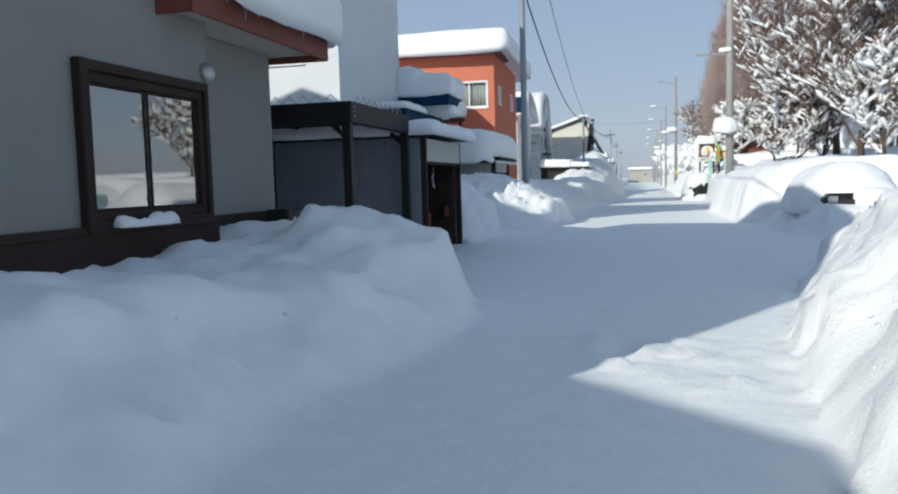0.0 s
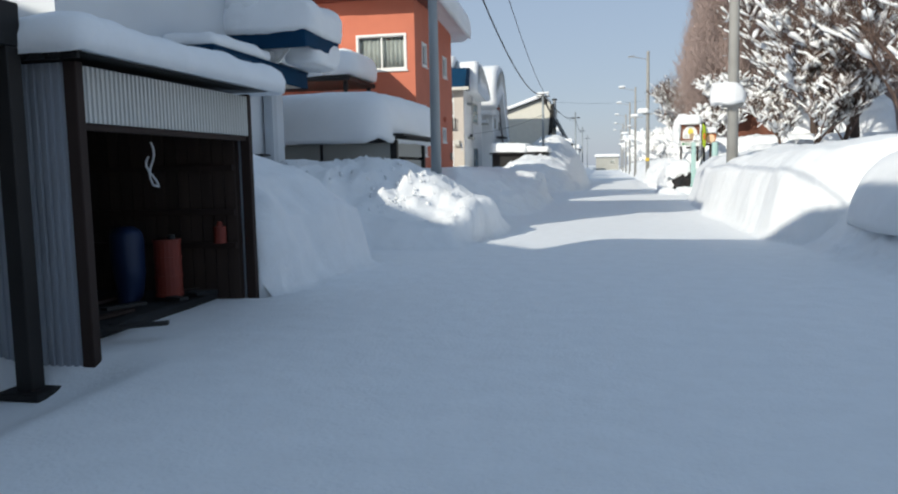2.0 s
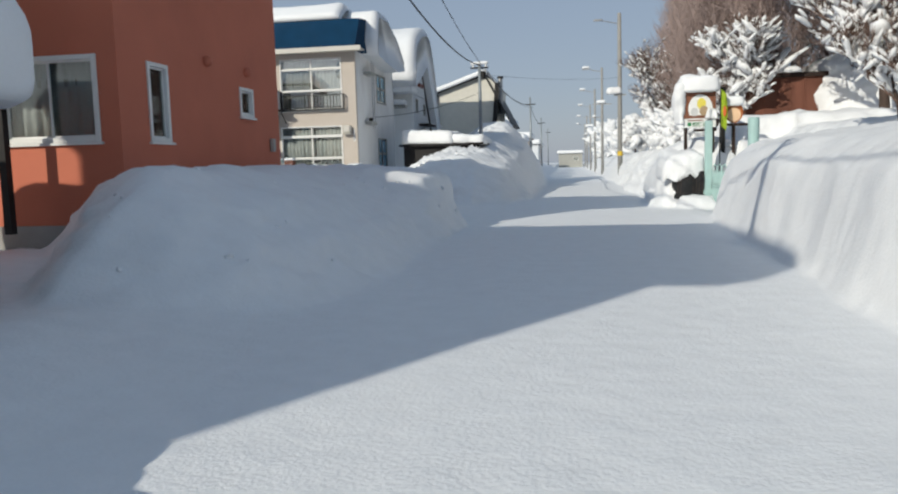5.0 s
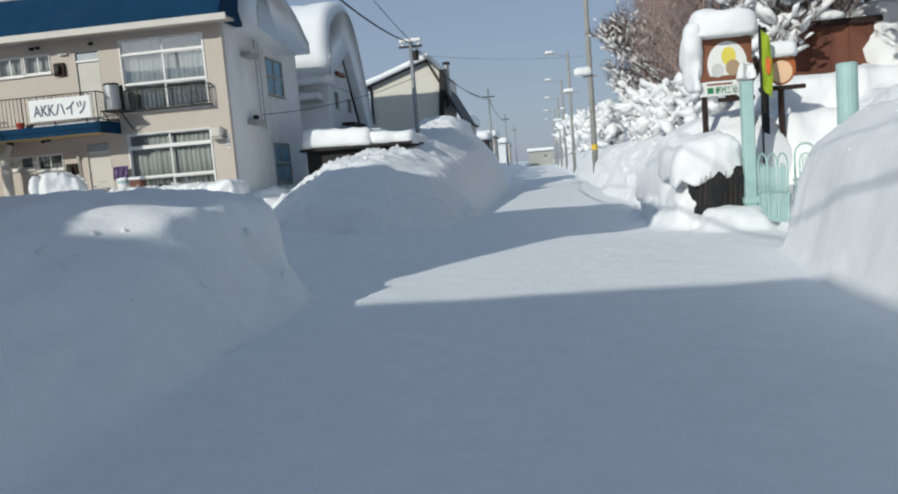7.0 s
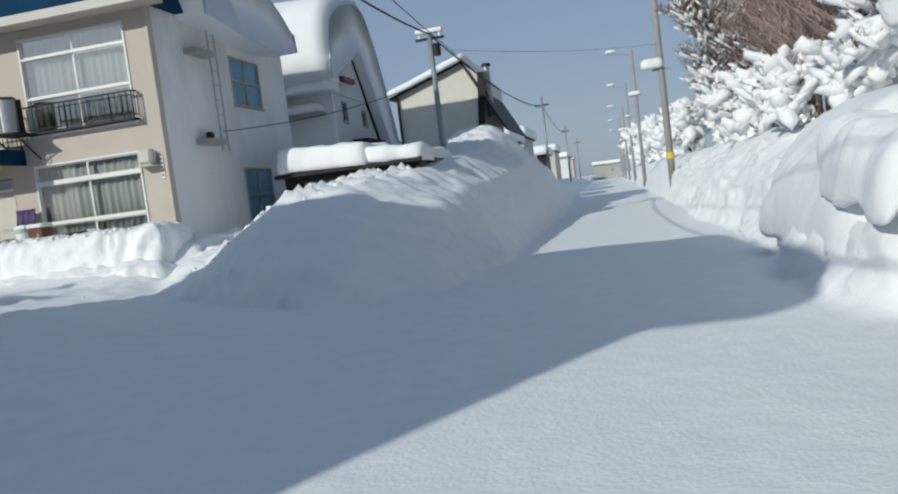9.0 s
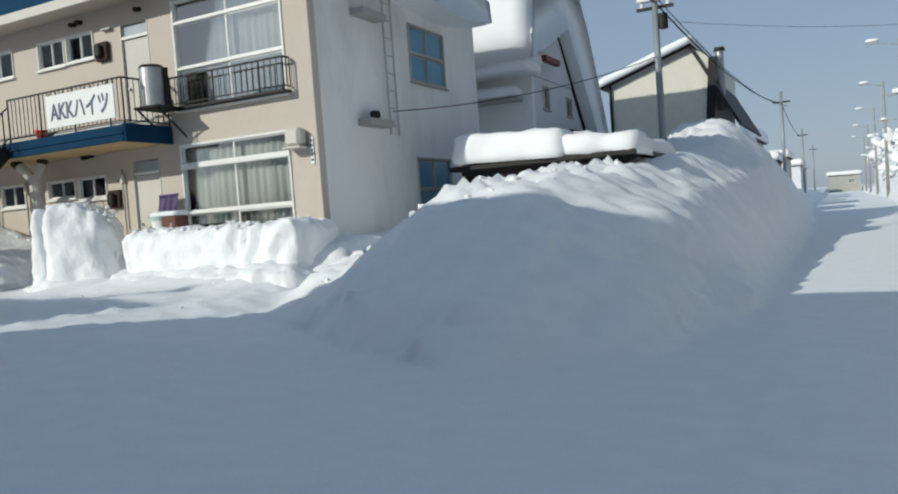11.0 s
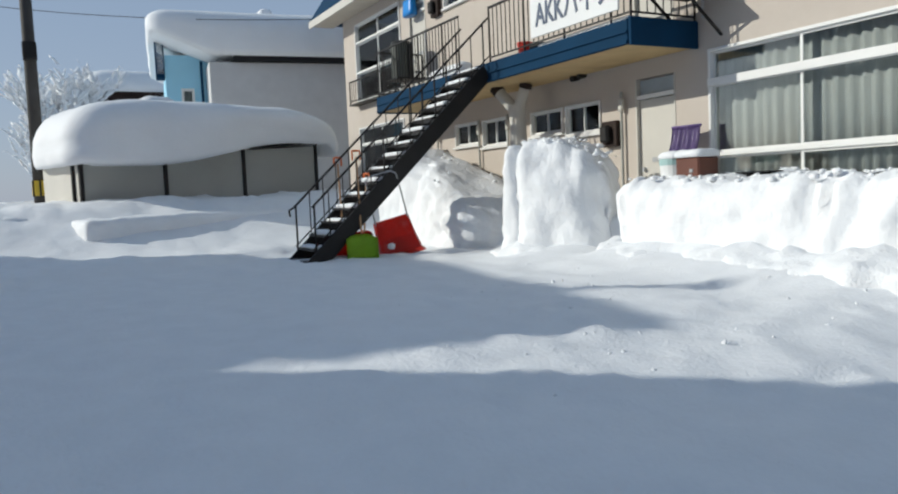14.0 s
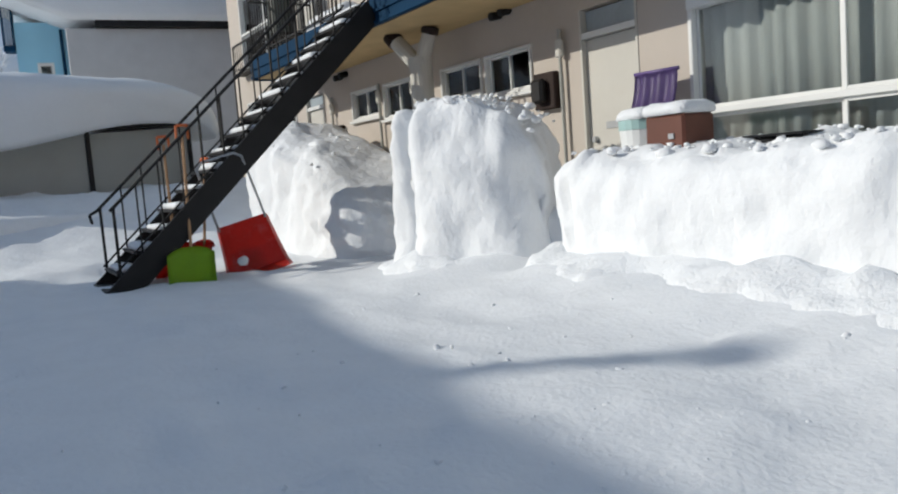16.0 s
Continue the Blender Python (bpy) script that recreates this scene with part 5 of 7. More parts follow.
def letters(parent, text, at, wide, high, ink):
    """Raised lettering that faces -y, stretched to a width and a height."""
    cu = bpy.data.curves.new("lettering", "FONT")
    cu.body, cu.size, cu.extrude, cu.align_x, cu.align_y = text, 0.40, 0.003, "CENTER", "CENTER"
    cu.offset = 0.008
    to = bpy.data.objects.new("lettering", cu)
    scene.collection.objects.link(to)
    bpy.context.view_layer.update()
    lm = bpy.data.meshes.new_from_object(to.evaluated_get(bpy.context.evaluated_depsgraph_get()))
    bpy.data.objects.remove(to)
    lm.materials.clear()
    lm.materials.append(ink)
    co = np.array([v.co[:] for v in lm.vertices]) if len(lm.vertices) else np.zeros((1, 3))
    w, t = np.ptp(co[:, 0]), np.ptp(co[:, 1])
    lt = new("lettering", lm)
    lt.parent = parent
    lt.matrix_world = pose(*at, 90, 0, 0) @ Matrix.Diagonal((wide / max(w, 0.1), high / max(t, 0.1), 1, 1)) @ Matrix.Translation((-(co[:, 0].max() + co[:, 0].min()) / 2, -(co[:, 1].max() + co[:, 1].min()) / 2, 0))
    return lt


letters(sg, "AKK\u30cf\u30a4\u30c4", (-13.86, 57.759, 4.19), 1.72, 0.40, SIGN_INK)
for i in range(10):
    part("tie", rod((-14.8 + i * 0.21, 57.80, 4.50), (-14.8 + i * 0.21, 57.83, 4.58), 0.012, 0.012, 5), BLACK_STEEL, sg)
snow_cap(-14.9, -12.8, 57.88, 58.15, 3.685, 3.80, "strip of snow behind the gallery edge", r=0.07, seed=33, rough=0.03, step=0.09)
snow_cap(-18.6, -17.25, 57.86, 58.2, 3.685, 3.95, "lump of snow on the gallery", r=0.12, seed=34, rough=0.06, step=0.09)
b = thing("red_bucket", "small red bucket on the gallery floor", "bucket", (-15.35, 57.98, 3.685))
part("body", rod((0, 0, 0), (0, 0, 0.2), 0.09, 0.12, 14), RED_PLASTIC, b)
part("rim", rod((0, 0, 0.2), (0, 0, 0.22), 0.13, 0.13, 14), RED_PLASTIC, b)
b = thing("grey_sack", "dark sack beside the bucket on the gallery", "sack", (-15.02, 58.0, 3.685))
v, fcs = snow_slab(-0.16, 0.16, -0.1, 0.1, 0, 0.16, r=0.08, seed=35, rough=0.04, step=0.05)
raw("body", v, fcs, RUBBER, b)
b = thing("blue_bag", "bright blue plastic bag hung up by the upper door", "bag", (-21.3, 58.88, 5.85))
v, fcs = snow_slab(-0.24, 0.24, -0.08, 0.08, -0.2, 0.2, r=0.1, seed=36, rough=0.06, step=0.06)
raw("body", v, fcs, material("bright_blue_plastic", (0.01, 0.22, 0.62), 0.35), b)
part("handle", tube([(-0.1, 0, 0.16), (0, 0.02, 0.30), (0.1, 0, 0.16)], 0.012, 5), RUBBER, b)


def heater(x, y, z, body, label):
    t = thing("water_heater", label, "water heater", (x, y, z))
    part("tank", rod((0, 0, 0.06), (0, 0, 0.80), 0.24, 0.24, 24), body, t, smooth=False)
    part("lid", rod((0, 0, 0.80), (0, 0, 0.86), 0.25, 0.21, 24), BLACK_STEEL, t)
    part("flue", rod((0.27, 0.1, 0.0), (0.27, 0.1, 0.8), 0.05, 0.05, 12), BLACK_STEEL, t)
    part("shelf", box(-0.29, 0.34, -0.27, 0.5, 0.0, 0.045, 0.008), BLACK_STEEL, t)
    for s in (-0.25, 0.30):
        part("bracket", bar((s, -0.2, 0.0), (s, 0.5, -0.55), 0.03, 0.03), BLACK_STEEL, t)
    part("pipe", tube([(0.1, 0.24, 0.2), (0.1, 0.38, 0.2), (0.1, 0.38, -0.3)], 0.02, 6), GALV, t)
    return t


heater(-12.5, 58.42, 4.02, GALV, "silver cylindrical heater on a black wall shelf")
heater(-20.85, 58.4, 4.10, material("dark_green_tank", (0.05, 0.06, 0.05), 0.5), "dark cylindrical heater on a black wall shelf")

st = thing("outdoor_staircase", "black steel outdoor staircase with snow on the treads", "staircase")
SX0, SX1, N = -17.12, -16.20, 15
fy, fz, ty, tz = 54.62, 0.60, 57.78, 3.62
for x in (SX0, SX1):
    part("stringer", bar((x, fy - 0.05, fz - 0.08), (x, ty, tz - 0.05), 0.05, 0.26), BLACK_STEEL, st)
for i in range(N):
    k = (i + 0.5) / N
    y, z = fy + (ty - fy) * k, fz + (tz - fz) * (i + 1) / N
    tr = part("tread", box(SX0 + 0.03, SX1 - 0.03, y - 0.12, y + 0.12, z - 0.035, z, 0.006), BLACK_STEEL, st)
    v, fcs = snow_slab(SX0 + 0.10 + 0.05 * (i % 3), SX1 - 0.06, y - 0.085, y + 0.11, z - 0.005, z + 0.05 + 0.02 * (i % 2), r=0.03, seed=40 + i, rough=0.02, step=0.06)
    raw("tread_snow", v, fcs, SNOW_ROUGH, tr)
for x in (SX0, SX1):
    a, b = Vector((x, fy - 0.02, fz)), Vector((x, ty + 0.05, tz))
    up = Vector((0, 0, 0.84))
    part("handrail", rod(a + up, b + up, 0.018, 0.018, 7), BLACK_STEEL, st)
    part("mid_rail", rod(a + up * 0.25, b + up * 0.25, 0.011, 0.011, 6), BLACK_STEEL, st)
    for i in range(14):
        k = (i + 0.15) / 13.6
        p = a + (b - a) * k
        r = 0.016 if i in (0, 5, 9, 13) else 0.010
        part("baluster", rod(p, p + up, r, r, 6), BLACK_STEEL, st)
part("newel_hook", tube([(SX0, fy - 0.02, fz + 0.84), (SX0, fy - 0.10, fz + 0.80), (SX0, fy - 0.08, fz + 0.70)], 0.016, 6), BLACK_STEEL, st)
part("foot_plate", box(SX0 - 0.05, SX1 + 0.05, fy - 0.14, fy + 0.12, 0.58, 0.63, 0.008), BLACK_STEEL, st)

# ---- shovelled snow blocks before the apartment house ----
def shovel_marks(p, seed):
    """Shallow scalloped bites left by a shovel in packed snow."""
    a = fbm(p[:, 0] * 2.2 + seed, p[:, 2] * 1.9 + p[:, 1] * 1.3, seed + 31, 3)
    b = fbm(p[:, 1] * 2.2 + seed, p[:, 2] * 1.9 + p[:, 0] * 1.3, seed + 33, 3)
    return np.stack([0.16 * np.abs(b) - 0.02, 0.2 * np.abs(a) - 0.02, 0.08 * a], axis=1)


def cut_block(x0, x1, y0, y1, z0, z1, r, seed, label, crumbs=60, gouge=0.16, step=0.07, taper=0.0, drop=0.0, skew=0.0, batter=0.0, turn=0.0):
    """A shovelled face of packed snow: upright gouges in its sides and broken clods along its top."""
    v, f = snow_slab(x0, x1, y0, y1, z0, z1, r=r, seed=seed, rough=0.11, lumps=1.3, step=step, clods=0.12)
    p = np.array(v)
    cx, cy = (x0 + x1) / 2, (y0 + y1) / 2
    k = np.clip((p[:, 2] - z0) / (z1 - z0), 0, 1)
    low_front = p[:, 1] < cy - 0.25 * (y1 - y0)
    cuts = np.maximum(0, fbm(p[:, 0] * 3.4 + seed, p[:, 2] * 0.35 + seed, seed + 3, 3) - 0.03)
    p[:, 1] += np.where(low_front, gouge * 3.0 * cuts * np.sin(np.clip(k, 0, 1) * math.pi * 0.62), 0)
    ends = np.abs(p[:, 0] - cx) > 0.4 * (x1 - x0)
    cuts = np.maximum(0, fbm(p[:, 1] * 3.4 + seed, p[:, 2] * 0.4, seed + 7, 3))
    p[:, 0] -= np.where(ends, np.sign(p[:, 0] - cx) * gouge * 2.0 * cuts, 0)
    p[:, 2] -= drop * k * np.clip((p[:, 0] - x0) / (x1 - x0), 0, 1) ** 1.6
    p[:, 0] -= taper * (p[:, 0] - x0) * k ** 1.3
    p[:, 1] += batter * np.clip((cy - p[:, 1]) / (cy - y0), 0, 1) * k * (z1 - z0) * 0.5
    p += shovel_marks(p, seed)
    p[:, 0] += skew * (p[:, 1] - y0) * np.clip((p[:, 0] - x0) / (x1 - x0), 0, 1) ** 2
    V, F = [tuple(q) for q in p], list(f)
    rg = random.Random(seed)
    for _ in range(crumbs):
        x, y = rg.uniform(x0 + 0.12, x1 - 0.12), rg.uniform(y0 + 0.1, y1 - 0.15)
        near = (p[:, 0] - x) ** 2 + (p[:, 1] - y) ** 2 < 0.02
        if not near.any():
            continue
        z = p[near, 2].max()
        s = 0.012 + 0.05 * rg.random() ** 2.0
        bv, bf = CHUNKS[rg.randrange(6)]
        q = bv @ np.array(Euler((rg.uniform(0, 6), rg.uniform(0, 6), 0)).to_matrix()).T * np.array((s * rg.uniform(0.8, 1.5), s, s * 0.75)) + np.array((x, y, z - 0.6 * s))
        o = len(V)
        V.extend(map(tuple, q.tolist()))
        F.extend([[i + o for i in g] for g in bf])
    c, n = math.cos(radians(turn)), math.sin(radians(turn))
    V = [(cx + c * (x - cx) - n * (y - cy), cy + n * (x - cx) + c * (y - cy), z) for x, y, z in V]
    return tagged(raw("snow_block", V, F, SNOW_CUT), label, "snow pile", "snow blocks")


cut_block(-19.7, -16.15, 56.95, 58.75, 0.45, 2.5, 0.5, 61, "cut block of packed snow behind the stairs", 24, 0.14, drop=1.25, skew=0.3, batter=0.22)
cut_block(-14.75, -13.3, 57.2, 58.35, 0.45, 2.36, 0.42, 62, "tall cut block of packed snow before the doors", 110, 0.16, taper=0.06, drop=0.3, batter=0.06, turn=34)
cut_block(-14.8, -14.45, 57.05, 57.75, 0.45, 2.2, 0.14, 67, "thin slab of packed snow standing against the tall block", 12, 0.06, taper=0.1, batter=0.05)
cut_block(-12.75, -8.5, 57.45, 58.9, 0.45, 1.62, 0.24, 63, "long cut wall of packed snow under the windows", 260, 0.26, step=0.055)
cut_block(-9.2, -7.4, 57.9, 59.6, 0.2, 1.05, 0.6, 64, "packed snow heap at the gable corner", 20)
v, fcs = snow_slab(-13.1, -8.3, 56.95, 58.0, 0.2, 0.88, r=0.5, seed=65, rough=0.09, lumps=1.8, step=0.06, clods=0.16)
tagged(raw("snow_bank", v, fcs, SNOW_ROUGH), "crumbled snow at the foot of the cut wall", "snow pile")
v, fcs = snow_slab(-15.1, -13.0, 56.85, 57.6, 0.3, 0.74, r=0.3, seed=66, rough=0.08, lumps=1.8, step=0.06, clods=0.16)
tagged(raw("snow_bank", v, fcs, SNOW_ROUGH), "crumbled snow at the foot of the tall block", "snow pile")
for i in range(3):
    v, fcs = snow_slab(-15.75 + 0.05 * i, -14.85, 57.9 + i * 0.28, 58.17 + i * 0.28, 0.5, 0.74 + i * 0.17, r=0.06, seed=70 + i, rough=0.03, step=0.07)
    tagged(raw("snow_step", v, fcs, SNOW_ROUGH), "step cut into packed snow", "snow step", "snow steps to the door")

# ---- tools and bins in the yard ----


s = thing("snow_scoop", "red plastic snow scoop with a bent steel handle", "snow scoop", (-16.25, 56.1, 0.62), -108)
s.matrix_world = pose(-16.25, 56.1, 0.60, 0, 14, -108)
bm = bmesh.new()
pr = [(-0.02, 0.62), (0.0, 0.60), (0.05, 0.30), (0.16, 0.06), (0.34, 0.0)]
rows = []
for k, (y, z) in enumerate(pr):
    w = 0.27 + 0.03 * k
    rows.append([bm.verts.new((x, y - 0.2, z)) for x in (-w / 1, -w * 0.9, 0, w * 0.9, w / 1)])
for a, b in zip(rows, rows[1:]):
    for i in range(4):
        bm.faces.new((a[i], a[i + 1], b[i + 1], b[i]))
for r in rows:
    r[0].co.y -= 0.10
    r[4].co.y -= 0.10
geom = bm.faces[:]
bmesh.ops.solidify(bm, geom=geom, thickness=0.012)
bmesh.ops.rotate(bm, cent=(0, 0, 0), matrix=Matrix.Rotation(radians(0), 3, "X"), verts=bm.verts)
part("pan", bm, RED_PLASTIC, s, "red pan with snow sticking in it")
part("handle", tube([(-0.27, -0.2, 0.58), (-0.26, 0.0, 1.0), (-0.25, 0.12, 1.30), (-0.18, 0.14, 1.36), (0.18, 0.14, 1.36), (0.25, 0.12, 1.30), (0.26, 0.0, 1.0), (0.27, -0.2, 0.58)], 0.014, 7), GALV, s)
v, fcs = snow_slab(-0.08, 0.19, -0.26, -0.10, 0.05, 0.22, r=0.05, seed=80, rough=0.10, lumps=5.0, step=0.025)
raw("stuck_snow", v, fcs, SNOW_ROUGH, s)


def shovel(x, y, z, turn, lean, blade, label, grip, length=1.5):
    t = thing("snow_shovel", label, "snow shovel", (x, y, z), turn, "shovels leaning on the stairs")
    tip = Vector((0, math.sin(lean) * length, math.cos(lean) * length))
    part("shaft", rod(tip * 0.25, tip * 0.97, 0.016, 0.016, 8), WOOD, t)
    bm = bmesh.new()
    n = 7
    rws = []
    for j in range(6):
        k = j / 5
        rws.append([bm.verts.new((-0.24 + 0.48 * i / (n - 1), 0.05 * (abs(i - 3) / 3) ** 2 * -1 + 0.02 + math.sin(lean) * 0.42 * k - 0.05 * math.sin(3.14 * k), 0.02 + 0.40 * k - (0.07 * (abs(i - 3) / 3) ** 3 if j == 5 else 0))) for i in range(n)])
    for a, b in zip(rws, rws[1:]):
        for i in range(n - 1):
            bm.faces.new((a[i], a[i + 1], b[i + 1], b[i]))
    bmesh.ops.solidify(bm, geom=bm.faces[:], thickness=0.012)
    part("blade", bm, blade, t, smooth=True)
    part("grip", tube([tip * 0.94 + Vector((-0.06, 0, 0)), tip + Vector((-0.06, 0, 0.05)), tip + Vector((0.06, 0, 0.05)), tip * 0.94 + Vector((0.06, 0, 0))], 0.016, 6), grip, t)
    return t


shovel(-15.98, 55.3, 0.58, 72, 0.30, GREEN_PLASTIC, "lime green snow shovel leaning on the stairs", ORANGE_PLASTIC, 1.75)
shovel(-16.72, 55.6, 0.60, 20, 0.12, RED_PLASTIC, "red snow shovel under the stairs", ORANGE_PLASTIC, 1.3)
shovel(-16.9, 55.35, 0.60, 80, 0.15, RED_PLASTIC, "red snow shovel under the stairs", ORANGE_PLASTIC, 1.6)
p = thing("purple_shovel_blade", "purple ribbed shovel blade leaning on the wall", "snow shovel", (-12.72, 58.78, 1.90), 8)
bm = bmesh.new()
rws = []
for j in range(9):
    k = j / 8
    w = 0.23 - 0.06 * (1 - min(1, k * 3.2)) ** 2
    rws.append([bm.verts.new((w * (-1 + 2 * i / 20), -0.14 * (1 - k) ** 2 + 0.016 * math.sin(i / 20 * 6 * math.pi) * (1 - 0.5 * k), 0.02 + 0.42 * k)) for i in range(21)])
for a, b in zip(rws, rws[1:]):
    for i in range(20):
        bm.faces.new((a[i], a[i + 1], b[i + 1], b[i]))
bmesh.ops.solidify(bm, geom=bm.faces[:], thickness=0.010)
part("blade", bm, PURPLE_PLASTIC, p, smooth=True)
part("top_edge", rod((-0.235, 0.01, 0.44), (0.235, 0.01, 0.44), 0.018, 0.018, 10), PURPLE_PLASTIC, p, smooth=True)
b = thing("brown_crate", "brown box with snow on its lid on the snow wall", "box", (-11.78, 58.0, 1.52))
part("body", box(-0.19, 0.19, -0.17, 0.17, 0, 0.36, 0.02), BROWN_BOX, b)
part("latch", box(0.05, 0.10, -0.182, -0.17, 0.18, 0.22), GALV, b)
v, fcs = snow_slab(-0.21, 0.21, -0.19, 0.19, 0.36, 0.45, r=0.06, seed=82, rough=0.03, step=0.06)
raw("snow_lid", v, fcs, SNOW_ROUGH, b)
b = thing("dark_bin", "dark low bin behind the brown box", "bin", (-11.1, 58.35, 1.52))
part("body", box(-0.25, 0.2, -0.16, 0.16, 0, 0.14, 0.04), DARK, b)
part("lid", box(-0.27, 0.22, -0.18, 0.18, 0.142, 0.16, 0.01), DARK, b)
b = thing("white_bin", "white tub with a teal rim and snow on top", "tub", (-12.35, 58.2, 1.55))
part("body", rod((0, 0, 0), (0, 0, 0.26), 0.17, 0.19, 20), SIGN_WHITE, b)
part("rim", rod((0, 0, 0.26), (0, 0, 0.34), 0.195, 0.195, 20), TEAL, b, "dark teal rim")
v, fcs = snow_slab(-0.18, 0.18, -0.18, 0.18, 0.34, 0.44, r=0.09, seed=83, rough=0.03, step=0.05)
raw("snow_lid", v, fcs, SNOW_ROUGH, b)

# ---- long shed under deep snow, across the yard ----
SHED_AT, SHED_TURN = (-24.25, 57.45, 0), 16.5
sh = thing("storage_shed", "low grey panelled shed with dark posts under deep snow", "shed", SHED_AT, SHED_TURN)


def rising(bm):
    """Lifts what lies above the walls' middle, as the eaves climb along the shed."""
    for v in bm.verts:
        if v.co.z > 2.0:
            v.co.z += 0.06 * (v.co.y + 4.07)
    return bm


for y0, y1 in ((-5.83, -4.11), (-4.03, -2.16), (-2.08, -0.06)):
    part("wall_panel", rising(box(-0.06, 0.0, y0, y1, 0.8, 2.66)), PANEL_GREY, sh)
for y in (-5.87, -4.07, -2.12, -0.04):
    part("post", rising(box(-0.05, 0.05, y - 0.04, y + 0.04, 0.8, 2.74, 0.006)), BLACK_STEEL, sh)
part("side_wall", rising(box(-2.2, -0.07, -5.90, -5.84, 0.8, 2.6)), DOOR_PAINT, sh)
part("side_post", rising(box(-0.32, -0.24, -5.96, -5.905, 0.8, 2.6, 0.006)), BLACK_STEEL, sh)
part("side_wall", rising(box(-2.2, -0.07, -0.05, 0.0, 0.8, 2.6)), PANEL_GREY, sh)
part("back_wall", rising(box(-2.26, -2.205, -5.87, 0.0, 0.8, 2.6)), PANEL_GREY, sh)
part("eave_beam", rising(box(0.0, 0.10, -2.14, 0.0, 2.70, 2.755)), BLACK_STEEL, sh)
for i in range(13):
    part("eave_cap", rising(rod((0.02, -2.08 + i * 0.17, 2.79), (0.16, -2.08 + i * 0.17, 2.79), 0.05, 0.05, 8)), BLACK_STEEL, sh)
part("roof", rising(box(-2.3, 0.1, -5.97, 0.1, 2.76, 2.80)), BLACK_STEEL, sh)
v, fcs = snow_slab(-2.5, 0.62, -6.2, 0.62, 2.42, 3.84, r=0.69, seed=90, rough=0.09, lumps=0.4, step=0.14)
p = np.array(v)
k = np.clip((p[:, 2] - 2.42) / 1.46, 0, 1)
p[:, 2] -= 0.42 * k * np.clip((-4.3 - p[:, 1]) / 2.2, 0, 1) ** 2 + 0.5 * k * np.clip((p[:, 1] + 1.4) / 2.0, 0, 1) ** 2
p[:, 2] += (1 - k) * 0.50 * sm(-4.4, -0.9, p[:, 1]) * (1 - 0.6 * sm(0.1, 0.5, p[:, 1]))
p[:, 0] -= 0.42 * (1 - k) * np.clip(p[:, 0], 0, 1) * sm(-3.2, -1.6, p[:, 1])
ob = tagged(raw("snow_drift", [tuple(q) for q in p], fcs, SNOW_SOFT), "very deep rounded snow on the shed roof", "snow")
ob.matrix_world = pose(*SHED_AT, 0, 0, SHED_TURN)
snow_cap(-1.9, -1.2, -3.9, -3.0, 3.75, 4.15, "small knob of snow on the shed roof", r=0.25, seed=91, rough=0.05, at=SHED_AT, turn=SHED_TURN)
snow_cap(-1.8, 0, 0, 4.6, 0.45, 1.36, "cut bank of snow before the grey shed", r=0.14, seed=92, rough=0.07, lumps=1.0, step=0.08, clods=0.05, name="snow_bank", mat=SNOW, at=(-19.9, 51.7, 0), turn=14)
snow_cap(-1.8, 0, -2.4, 0, 0.45, 1.42, "cut bank of snow beside the dark pole", r=0.25, seed=95, rough=0.12, lumps=1.2, step=0.10, clods=0.10, name="snow_bank", mat=SNOW, at=(-21.2, 51.4, 0), turn=6)
snow_cap(-1.6, 0, -3.0, 0, 0.45, 1.2, "low broken bank of snow beside the dark pole", r=0.4, seed=96, rough=0.14, lumps=1.4, step=0.10, clods=0.12, name="snow_bank", mat=SNOW, at=(-20.3, 50.6, 0), turn=-12)

# ---- pale blue house behind the yard ----
BLUE_TURN = -8.0
BLUE_AT = tuple(Vector((-31.2, 54.95, 0)) - Matrix.Rotation(radians(BLUE_TURN), 3, "Z") @ Vector((-31.2, 54.95, 0)))
h = thing("blue_house", "pale blue house with a grey wing under deep snow", "house", BLUE_AT, BLUE_TURN)
house_shell(h, -39, -31.2, 54.95, 62.0, 0, 6.3, 0.2, PALE_BLUE, PALE_BLUE, [(-34.2, -33.4, 3.9, 5.0)], [(55.4, 55.8, 4.45, 5.25)], (3.0, 4.3))
window(h, 55.4, 55.8, 4.45, 5.25, face_east(-31.2), 1, 0.05, WHITE_FRAME, GLASS, CURTAIN)
window(h, -34.2, -33.4, 3.9, 5.0, face_south(54.95), 1, 0.05, WHITE_FRAME, GLASS, CURTAIN)
part("wing_wall", box(-31.19, -29.6, 56.2, 62.0, 0, 5.85, 0.02), material("grey_white_siding", (0.55, 0.55, 0.55), 0.8, vary=0.05), h, "grey siding wing")
bay = part("bay_window", box(-31.6, -31.15, 54.66, 54.94, 5.55, 6.9, 0.02), BLUE_STEEL, h, "dark framed bay window")
part("pane", box(-31.145, -31.13, 54.72, 54.9, 5.7, 6.7), GLASS_DARK, bay)
part("wing_roof_edge", box(-31.0, -29.4, 56.9, 62.2, 5.86, 6.02, 0.01), BLACK_STEEL, h)
part("drain_pipe", rod((-31.12, 56.05, 3.0), (-31.12, 56.05, 6.1), 0.04, 0.04, 8), BLUE_STEEL, h)
v, fcs = snow_slab(-39.5, -29.3, 54.45, 62.6, 6.06, 7.42, r=0.62, seed=93, rough=0.05, lumps=0.5, sag=0.1)
p = np.array(v)
